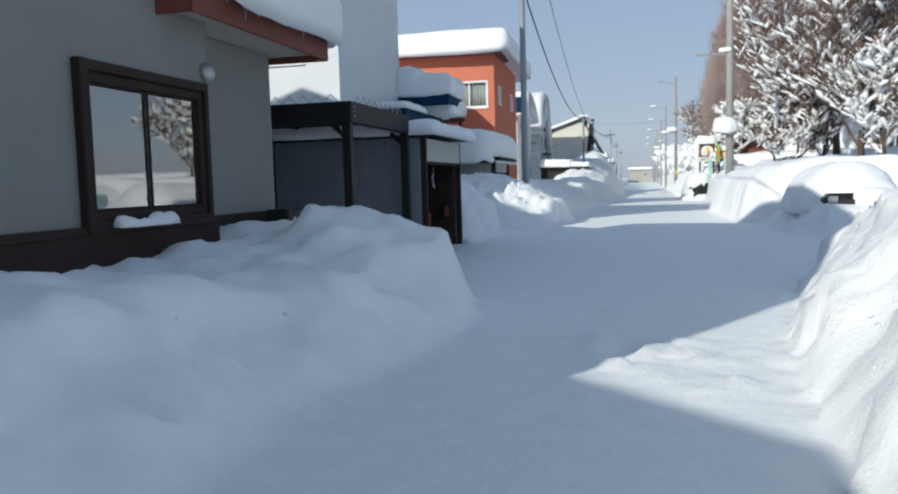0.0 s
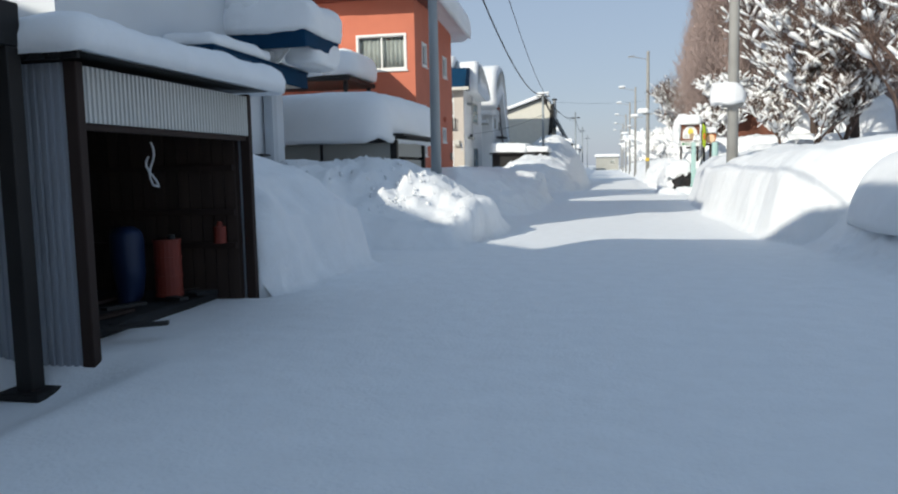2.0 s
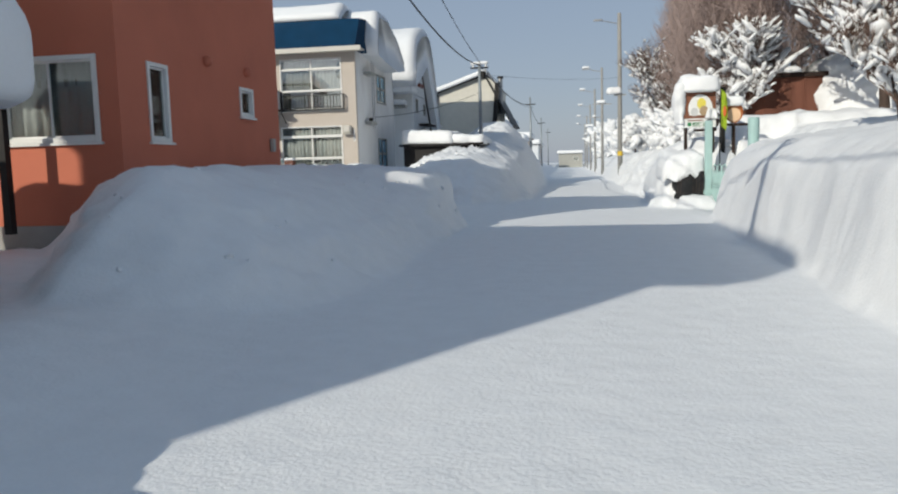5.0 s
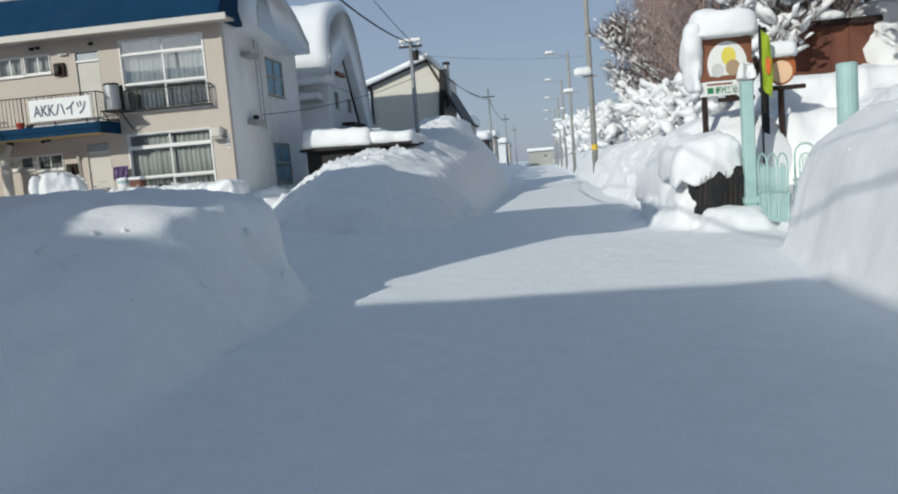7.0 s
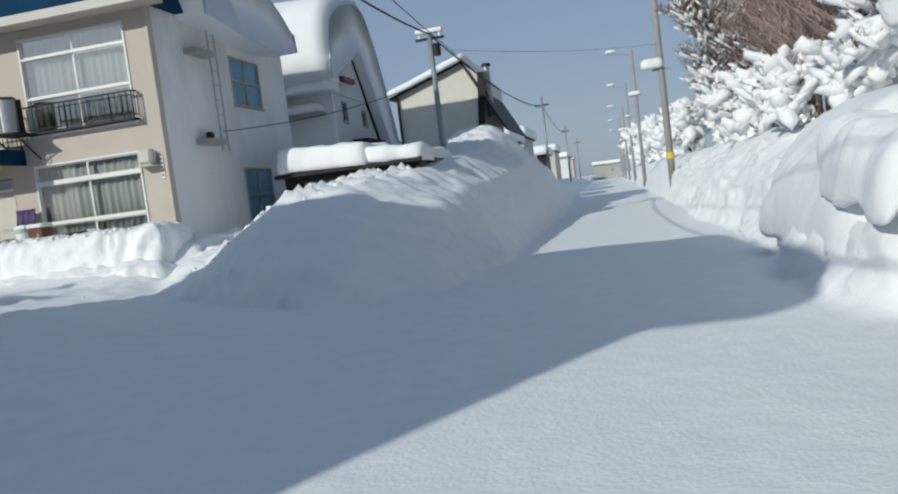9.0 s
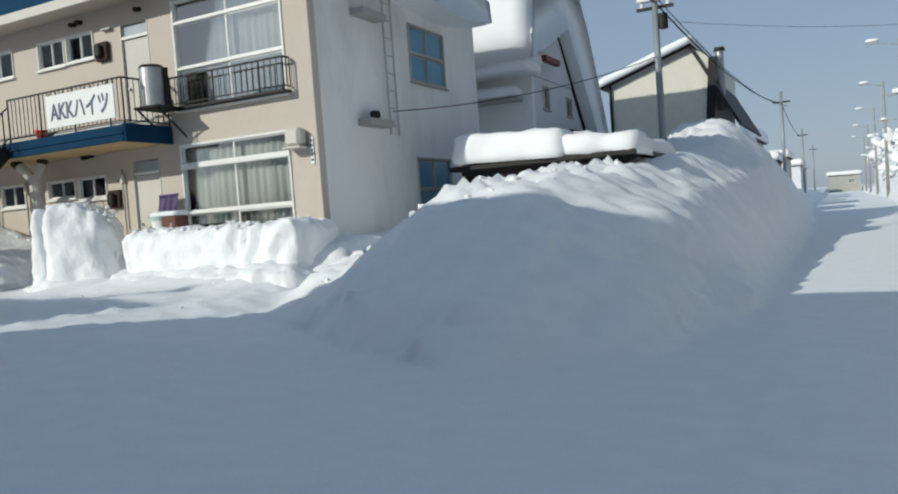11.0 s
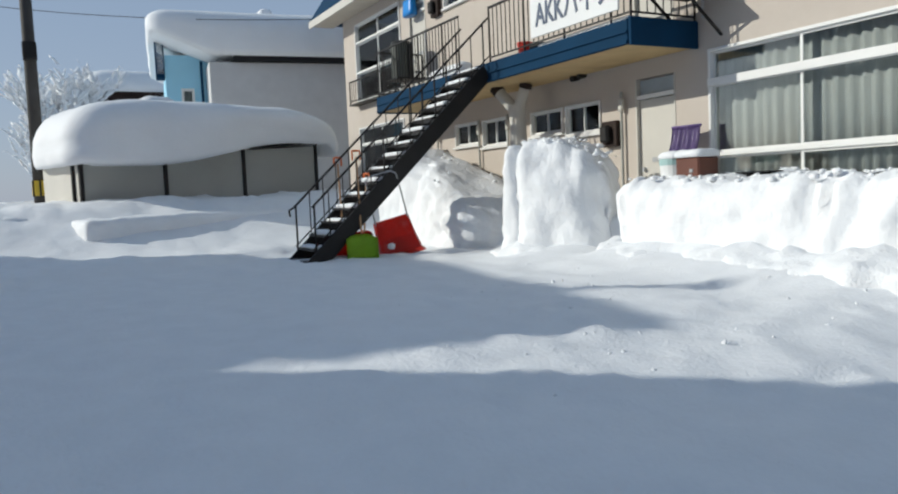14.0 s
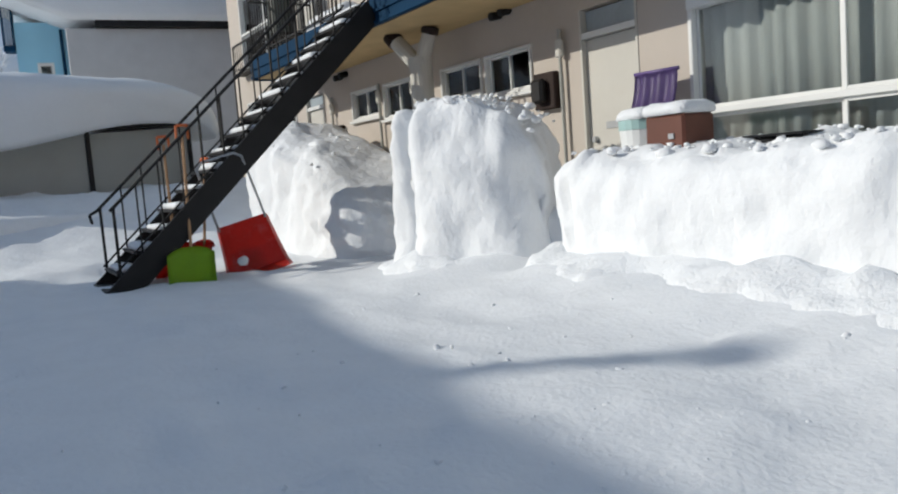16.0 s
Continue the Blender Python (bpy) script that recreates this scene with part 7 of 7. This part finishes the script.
def disc(cx, cz, rx, rz, y, cut=None, n=24):
    """A thin upright oval plate that faces -y, cut off below."""
    bm = bmesh.new()
    ring = [(cx + rx * math.cos(a), cz + rz * math.sin(a)) for a in np.linspace(0, 2 * math.pi, n, endpoint=False)]
    if cut is not None:
        ring = [p for p in ring if p[1] > cut]
        ring = sorted(ring, key=lambda p: math.atan2(p[1] - cz, p[0] - cx) % (2 * math.pi) if p[1] >= cz else (math.atan2(p[1] - cz, p[0] - cx)))
    front = [bm.verts.new((x, y, z)) for x, z in ring]
    back = [bm.verts.new((x, y + 0.006, z)) for x, z in ring]
    bm.faces.new(front)
    bm.faces.new(back[::-1])
    for i in range(len(ring)):
        j = (i + 1) % len(ring)
        bm.faces.new((front[i], back[i], back[j], front[j]))
    bmesh.ops.recalc_face_normals(bm, faces=bm.faces)
    return bm


part("picture_ground", disc(0.02, 2.98, 0.36, 0.42, -0.028, 2.70), SIGN_WHITE, sb)
part("picture_shape", disc(0.05, 3.12, 0.13, 0.17, -0.038), SIGN_YELLOW, sb)
part("picture_shape", disc(0.12, 2.90, 0.13, 0.15, -0.046), SIGN_TAN, sb)
part("picture_shape", disc(-0.16, 2.87, 0.11, 0.13, -0.038), material("pale_grey_sign_paint", (0.55, 0.56, 0.56), 0.6), sb)
letters(sb, "\u548c\u4fdd\u80b2", (4.0, 50.9655, 2.505), 0.44, 0.14, GREEN_INK)
part("caption_bar", box(-0.36, -0.25, -0.036, -0.031, 2.45, 2.56), GREEN_INK, sb)
part("caption_bar", box(-0.36, 0.1, -0.036, -0.031, 2.60, 2.635), SIGN_BROWN, sb)
part("lower_rail", box(-0.16, 0.5, -0.02, 0.04, 2.28, 2.36), BROWN_DARK, sb)
v, fcs = snow_slab(-0.62, 0.55, -0.3, 0.35, 3.46, 3.98, r=0.24, seed=170, rough=0.13, lumps=2.2, step=0.08)
tagged(raw("snow_drift", [(a + 4.0, b + 51.0, c) for a, b, c in v], fcs, SNOW), "rounded snow cap on the sign", "snow")
v, fcs = snow_slab(3.30, 3.55, 50.85, 51.25, 2.5, 3.75, r=0.12, seed=171, rough=0.16, lumps=3.0, step=0.06)
tagged(raw("snow_drift", v, fcs, SNOW), "snow hanging at the side of the sign", "snow")
v, fcs = snow_slab(4.22, 4.52, 50.82, 50.97, 2.66, 3.0, r=0.06, seed=172, rough=0.18, lumps=4.5, step=0.04)
tagged(raw("snow_drift", v, fcs, SNOW_ROUGH), "snow stuck to the corner of the sign", "snow")
fl = thing("banner_flag", "lime green banner hanging from a pole", "banner", (4.55, 50.75, 0))
part("pole", rod((0, 0, 0.6), (0.02, 0, 3.6), 0.018, 0.018, 8), BLACK_STEEL, fl)
bm = bmesh.new()
rws = []
for j in range(12):
    z = 3.55 - 1.1 * j / 11
    w = 0.20 * (1 - 0.4 * abs(j / 11 - 0.4))
    rws.append([bm.verts.new((0.03 + w * i / 4, 0.05 * math.sin(i * 1.7 + j * 0.5), z - 0.05 * i)) for i in range(5)])
for a, b in zip(rws, rws[1:]):
    for i in range(4):
        bm.faces.new((a[i], a[i + 1], b[i + 1], b[i]))
bmesh.ops.solidify(bm, geom=bm.faces[:], thickness=0.004)
part("cloth", bm, LIME_FLAG, fl, smooth=True)
part("cloth_mark", disc(0.13, 2.85, 0.05, 0.16, -0.06), ORANGE_PLASTIC, fl)
sp = thing("black_sign_post", "black square post beside the banner", "post", (4.72, 51.15, 0.4))
part("shaft", box(-0.06, 0.06, -0.06, 0.06, 0.0, 3.2, 0.006), BLACK_STEEL, sp)
fs2 = thing("round_face_sign", "round cream and russet painted sign under snow", "sign", (5.05, 51.2, 0))
part("shelf", box(-0.40, 0.42, -0.06, 0.10, 2.42, 2.50, 0.008), BROWN_DARK, fs2)
part("post", box(-0.05, 0.05, 0.02, 0.10, 0.4, 2.42), BROWN_DARK, fs2)
part("back_shape", disc(0.0, 2.84, 0.27, 0.33, 0.0), HAIR_PAINT, fs2)
part("front_shape", disc(0.0, 2.76, 0.20, 0.21, -0.012), SKIN_PAINT, fs2)
v, fcs = snow_slab(-0.30, 0.30, -0.16, 0.2, 3.02, 3.34, r=0.15, seed=173, rough=0.03, step=0.08)
tagged(raw("snow_drift", [(a + 5.05, b + 51.2, c) for a, b, c in v], fcs, SNOW), "rounded snow cap on the round sign", "snow")
# dark hollow under the snow roof beside the post
hb = thing("snowed_hedge_box", "dark netted hedge box showing under heaped snow", "hedge box", (3.62, 50.35, 0))
v, fcs = snow_slab(-0.52, 0.46, -0.28, 0.5, 0.25, 1.15, r=0.15, seed=176, rough=0.16, lumps=2.8, step=0.06, clods=0.1)
raw("box", v, fcs, DARK, hb)
for k in range(9):
    part("twig", rod((-0.4 + 0.09 * k, -0.3, 0.42), (-0.36 + 0.085 * k, -0.36, 0.9 + 0.06 * (k % 3)), 0.007, 0.005, 5), BARK, hb)
v, fcs = snow_slab(2.85, 4.06, 50.0, 52.6, 1.02, 1.72, r=0.34, seed=174, rough=0.09, lumps=1.6, step=0.06, sag=0.14, clods=0.10, slope=(0.12, 0.1))
tagged(raw("snow_drift", v, fcs, SNOW), "overhanging snow on the hedge box", "snow")
v, fcs = snow_slab(2.75, 5.6, 50.75, 56.5, 0.5, 2.1, r=1.35, seed=178, rough=0.10, lumps=0.7, step=0.10, clods=0.05, slope=(0.16, 0))
tagged(raw("snow_drift", v, fcs, SNOW), "deep snow heaped under the sign", "snow")
# red-brown building behind the signs
h = thing("brown_hut", "red-brown clad building beyond the gate under snow", "building")
part("wall", box(6.9, 11.4, 59.6, 64, 0.8, 4.66, 0.03), RED_BROWN_WALL, h)
for k in range(9):
    part("batten", box(6.9 + 0.5 * k, 6.96 + 0.5 * k, 59.555, 59.597, 1.0, 4.62), RED_BROWN_WALL, h)
part("eaves_board", box(6.8, 11.5, 59.45, 59.55, 4.60, 4.78, 0.01), BROWN_DARK, h)
snow_cap(6.9, 9.3, 59.4, 64.2, 4.78, 5.02, r=0.16, seed=175, rough=0.10, lumps=2.2)
# snow slid from the roof, heaped against the hut
v, fcs = snow_slab(9.7, 16.5, 58.4, 64.5, 1.2, 5.7, r=2.0, seed=177, rough=0.28, lumps=0.9, step=0.2, clods=0.12)
tagged(raw("snow_drift", v, fcs, SNOW), "heap of snow slid from the hut's roof", "snow pile")

# ---- buried car and fence on the right ----
car = thing("buried_car", "parked car almost wholly buried under snow", "car", (5.0, 22.0, 0.1), 90)
part("body", box(-1.5, 1.5, -0.66, 0.66, 0.35, 0.88, 0.12), BLACK_STEEL, car)
part("cabin", box(-0.9, 0.8, -0.5, 0.5, 0.88, 1.12, 0.1), GLASS_DARK, car)
for x in (-1.0, 1.0):
    for y in (-0.62, 0.62):
        part("wheel", rod((x, y - 0.09, 0.3), (x, y + 0.09, 0.3), 0.28, 0.28, 18), RUBBER, car)
part("grille", box(-1.56, -1.49, -0.4, 0.4, 0.6, 0.74, 0.02), RUBBER, car)
for y in (-0.5, 0.5):
    part("headlight", box(-1.55, -1.49, y - 0.12, y + 0.12, 0.66, 0.82, 0.03), GALV, car)
snow_cap(3.85, 6.4, 20.7, 24.9, 0.45, 1.75, "smooth dome of snow covering the parked car", r=1.2, seed=180, rough=0.10, lumps=0.8, step=0.14)
snow_cap(4.9, 6.0, 20.2, 21.2, 0.6, 1.15, "snow heaped on the bonnet of the car", r=0.4, seed=181, rough=0.08)
f = thing("picket_fence", "pale teal picket fence standing in snow", "fence", (6.4, 20.6, 0.3), 68)
for k in range(14):
    part("picket", box(k * 0.13, k * 0.13 + 0.08, -0.012, 0.012, 0.2, 1.15, 0.006), TEAL, f)
part("rail", box(-0.05, 1.85, 0.013, 0.04, 0.4, 0.46), TEAL, f)
part("rail", box(-0.05, 1.85, 0.013, 0.04, 0.9, 0.96), TEAL, f)


# ---- trees ----
def tree_mesh(rng, height, spread, trunk, depth=4, forks=3, low=0.3, twigs=1):
    """Limbs as tapering tubes, trunk and crown apart, and the places of snow along them."""
    parts, snow = {0: ([], []), 1: ([], [])}, []

    def tube_seg(a, b, ra, rb, level):
        V, F = parts[0 if level == 0 else 1]
        d = (b - a).normalized()
        s = d.cross(Vector((0.3, 0.2, 1))).normalized()
        t = d.cross(s)
        n = 8 if ra > 0.06 else (5 if ra > 0.025 else 3)
        o = len(V)
        for p, r in ((a, ra), (b, rb)):
            for k in range(n):
                ang = 2 * math.pi * k / n
                V.append(tuple(p + (s * math.cos(ang) + t * math.sin(ang)) * r))
        for k in range(n):
            F.append((o + k, o + (k + 1) % n, o + n + (k + 1) % n, o + n + k))

    def grow(p, d, length, r, level):
        segs = 4 if level < 2 else 3
        for i in range(segs):
            q = p + d * (length / segs)
            tube_seg(p, q, r, r * 0.84, level)
            if level >= 1:
                snow.append((p.lerp(q, 0.5), d.copy(), r, level))
                snow.append((q, d.copy(), r, level))
            if level >= depth - 1 and depth > 3:
                V, F = parts[1]
                for _ in range(twigs):
                    m = p.lerp(q, rng.random())
                    e = m + (d * 0.6 + Vector((rng.uniform(-1, 1), rng.uniform(-1, 1), rng.uniform(0, 1.2)))) * length * rng.uniform(0.25, 0.6)
                    o = len(V)
                    V.extend((tuple(m + Vector((0.009, 0, 0))), tuple(m + Vector((-0.005, 0.008, 0))), tuple(m + Vector((-0.005, -0.008, 0))), tuple(e)))
                    F.extend(((o, o + 1, o + 3), (o + 1, o + 2, o + 3), (o + 2, o, o + 3)))
            p, r = q, r * 0.84
            d = (d + Vector((rng.uniform(-1, 1), rng.uniform(-1, 1), rng.uniform(-0.35, 0.75))) * 0.20).normalized()
            if level < depth and (level > 0 or p.z > height * low * 0.3):
                for _ in range(rng.choice((1, 2)) if i < segs - 1 else forks):
                    az = rng.uniform(0, 6.283)
                    side = Vector((math.cos(az), math.sin(az), rng.uniform(0.0, 0.75)))
                    nd = (d * 0.7 + side * spread).normalized()
                    grow(p, nd, length * rng.uniform(0.48, 0.72), r * rng.uniform(0.48, 0.66), level + 1)
    grow(Vector((0, 0, 0)), Vector((rng.uniform(-0.08, 0.08), rng.uniform(-0.08, 0.08), 1)), height * 0.5, trunk, 0)
    return parts, snow


def snowy_tree(x, y, z, height, seed, clump=0.22, chance=0.5, spread=0.9, trunk=0.16, depth=4, label="bare tree with clumps of snow on its branches", name="tree", forks=3):
    rng = random.Random(seed)
    parts, snow = tree_mesh(rng, height, spread, trunk, depth, forks, twigs=3 if y < 50 else 2)
    t = thing(name, label, "tree" if name == "tree" else "shrub", (x, y, z))
    raw("trunk", *parts[0], BARK, t)
    raw("crown", *parts[1], TWIG, t, "brown bare branches")
    SV, SF = [], []
    for p, d, r, level in snow:
        fine = level >= depth and depth > 3
        if rng.random() > chance * (1.0 - 0.45 * abs(d.z)) * (0.34 if fine else 1.5):
            continue
        bv, bf = BLOBS[rng.randrange(5)]
        big = name == "tree" and not fine and rng.random() < 0.10
        s = clump * (0.18 + 0.6 * rng.random() ** 2.2) * (1.0 if name == "tree" else 1.3) * (2.0 if big else 1.0)
        a = math.atan2(d.y, d.x)
        el, w = (1.5 + (1.3 if fine else 1.7) * rng.random(), rng.uniform(0.5, 0.9)) if name == "tree" and not big else (1.0 + 0.6 * rng.random(), rng.uniform(0.7, 1.0))
        m = np.array([[math.cos(a) * s * el, -math.sin(a) * s * w, 0], [math.sin(a) * s * el, math.cos(a) * s * w, 0], [d.z * s * el, 0, s * rng.uniform(0.75, 1.35)]])
        pts = bv @ m.T + np.array((p.x, p.y, p.z + r + 0.15 * s))
        o = len(SV)
        SV.extend(map(tuple, pts.tolist()))
        SF.extend([[k + o for k in f] for f in bf])
    if SV:
        raw("snow_load", SV, SF, SNOW_SOFT, t, "clumps of snow lodged on the branches")
    return t


for x, y, z, hgt, sd, cl, ch, sp, tk, dp in [
        (8.8, 35.0, 1.3, 9.5, 1, 0.18, 0.21, 0.66, 0.16, 4),
        (7.8, 28.5, 1.3, 4.2, 2, 0.17, 0.42, 0.7, 0.08, 4),
        (7.2, 39.5, 1.5, 4.6, 21, 0.18, 0.22, 0.75, 0.08, 4),
        (6.7, 43.2, 1.6, 3.4, 22, 0.18, 0.25, 0.8, 0.07, 4),
        (8.6, 41.5, 1.5, 5.4, 23, 0.18, 0.2, 0.7, 0.09, 4),
        (12.5, 38.0, 1.3, 10.5, 3, 0.19, 0.2, 0.65, 0.17, 4),
        (10.3, 46.0, 1.8, 9.0, 4, 0.30, 0.24, 0.7, 0.22, 4),
        (13.0, 48.0, 1.5, 11.5, 5, 0.24, 0.2, 0.65, 0.2, 4),
        (11.6, 55.0, 2.0, 12.0, 6, 0.18, 0.14, 0.6, 0.2, 4),
        (6.8, 60.0, 1.8, 5.2, 7, 0.26, 0.22, 0.8, 0.10, 4),
        (6.2, 72.0, 1.8, 6.2, 8, 0.17, 0.24, 0.65, 0.11, 4),
        (7.5, 85.0, 1.5, 6.0, 9, 0.26, 0.35, 0.7, 0.11, 4),
        (11.0, 55.6, 2.4, 11.0, 31, 0.26, 0.24, 0.55, 0.19, 4),
        (13.5, 64.0, 1.5, 13.0, 12, 0.2, 0.16, 0.65, 0.22, 4),
        (-50.0, 51.4, 1.0, 7.0, 13, 0.16, 0.8, 0.38, 0.10, 3),
        (-53.0, 52.6, 1.0, 7.6, 14, 0.16, 0.8, 0.38, 0.10, 3),
        (-54.0, 53.9, 1.0, 7.2, 15, 0.16, 0.8, 0.38, 0.10, 3)]:
    snowy_tree(x, y, z, hgt, sd, cl, ch, sp, tk, dp)
for i, (x, y, s) in enumerate([(5.0, 57.5, 1.2), (4.9, 61.0, 1.3), (5.0, 65.5, 1.4), (5.2, 69.0, 1.5), (5.4, 76.0, 1.6), (5.0, 86.0, 1.8), (5.2, 94, 2.0), (5.0, 102, 2.2), (5.2, 112, 2.4), (5.2, 124, 2.6), (5, 140, 3), (5, 158, 3), (5, 180, 3)]):
    snowy_tree(x, y, 1.3, 1.7 * s, 40 + i, 0.22 * s, 0.16 if i < 6 else 0.2, 0.9, 0.035 * s, 4 if i < 6 else 3, "low shrub loaded with round clumps of snow", "shrub", 3)


def larch(rng, V, F, x, y, z, hgt):
    """A tall bare tree: straight stem and many fine rising twigs."""
    def cone(a, b, r):
        d = (b - a).normalized()
        s = d.cross(Vector((0.2, 0.3, 1))).normalized()
        t = d.cross(s)
        o = len(V)
        for k in range(3):
            V.append(tuple(a + (s * math.cos(2.1 * k) + t * math.sin(2.1 * k)) * r))
        V.append(tuple(b))
        F.extend(((o, o + 1, o + 3), (o + 1, o + 2, o + 3), (o + 2, o, o + 3)))
    base = Vector((x, y, z))
    cone(base, base + Vector((0, 0, hgt)), 0.16)
    for _ in range(170):
        k = rng.uniform(0.18, 1.0)
        az = rng.uniform(0, 6.283)
        l = (1 - k) * 4.2 + 0.9
        p = base + Vector((0, 0, hgt * k))
        q = p + Vector((math.cos(az) * l * 0.55, math.sin(az) * l * 0.55, l * rng.uniform(0.35, 0.85)))
        cone(p, q, 0.022)
        for _ in range(6):
            m = p.lerp(q, rng.uniform(0.25, 0.95))
            cone(m, m + Vector((rng.uniform(-0.6, 0.6), rng.uniform(-0.6, 0.6), rng.uniform(0.2, 1.1))), 0.013)


rng = random.Random(77)
V, F = [], []
for i in range(74):
    y = rng.uniform(60, 78)
    x = 6.4 + 16 * rng.random() ** 1.7
    larch(rng, V, F, x, y, 1.2, rng.uniform(0.85, 1.15) * min(19.0, 11.5 + (x - 6.8) * 1.5))
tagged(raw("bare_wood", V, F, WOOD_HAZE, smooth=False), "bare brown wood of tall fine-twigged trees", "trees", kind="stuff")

# ---- clods of snow thrown up on the banks ----
rng = random.Random(9)
SV, SF = [], []


def clods(n, x0, x1, y0, y1, smin, smax, zmin=0.35):
    for _ in range(n):
        x, y = rng.uniform(x0, x1), rng.uniform(y0, y1)
        z = ground_z(x, y)
        if z < zmin:
            continue
        s = smin + (smax - smin) * rng.random() ** 2.2
        bv, bf = CHUNKS[rng.randrange(6)]
        e = Euler((rng.uniform(0, 6), rng.uniform(0, 6), rng.uniform(0, 6))).to_matrix()
        m = np.array(e) * np.array((s, s * rng.uniform(0.6, 1), s * rng.uniform(0.6, 1)))
        pts = bv @ m.T + np.array((x, y, z - 0.42 * s))
        o = len(SV)
        SV.extend(map(tuple, pts.tolist()))
        SF.extend([[k + o for k in f] for f in bf])


clods(300, -5.2, -2.8, 24.6, 27.2, 0.015, 0.065, 0.55)
clods(120, -7.5, -4.6, 24.0, 28.6, 0.02, 0.09, 0.7)
clods(500, -8.6, -3.9, 56.5, 66.0, 0.02, 0.10, 0.9)
clods(60, -9.0, -6.0, 55.2, 59.0, 0.02, 0.07, 0.6)
clods(160, 0.2, 3.2, 4.0, 12.0, 0.008, 0.035, 0.02)
clods(60, 3.6, 5.4, 43.0, 49.0, 0.01, 0.06, 0.2)
clods(14, -4.2, -1.7, 3.0, 11.2, 0.01, 0.04, 0.3)
clods(160, -13.0, -7.0, 53.2, 57.3, 0.008, 0.035, 0.05)
clods(90, -5.2, -2.0, 33.0, 46.5, 0.02, 0.09, 0.3)
tagged(raw("snow_clod", SV, SF, SNOW_ROUGH), "broken clods of snow lying on the banks", "snow clods", kind="stuff")
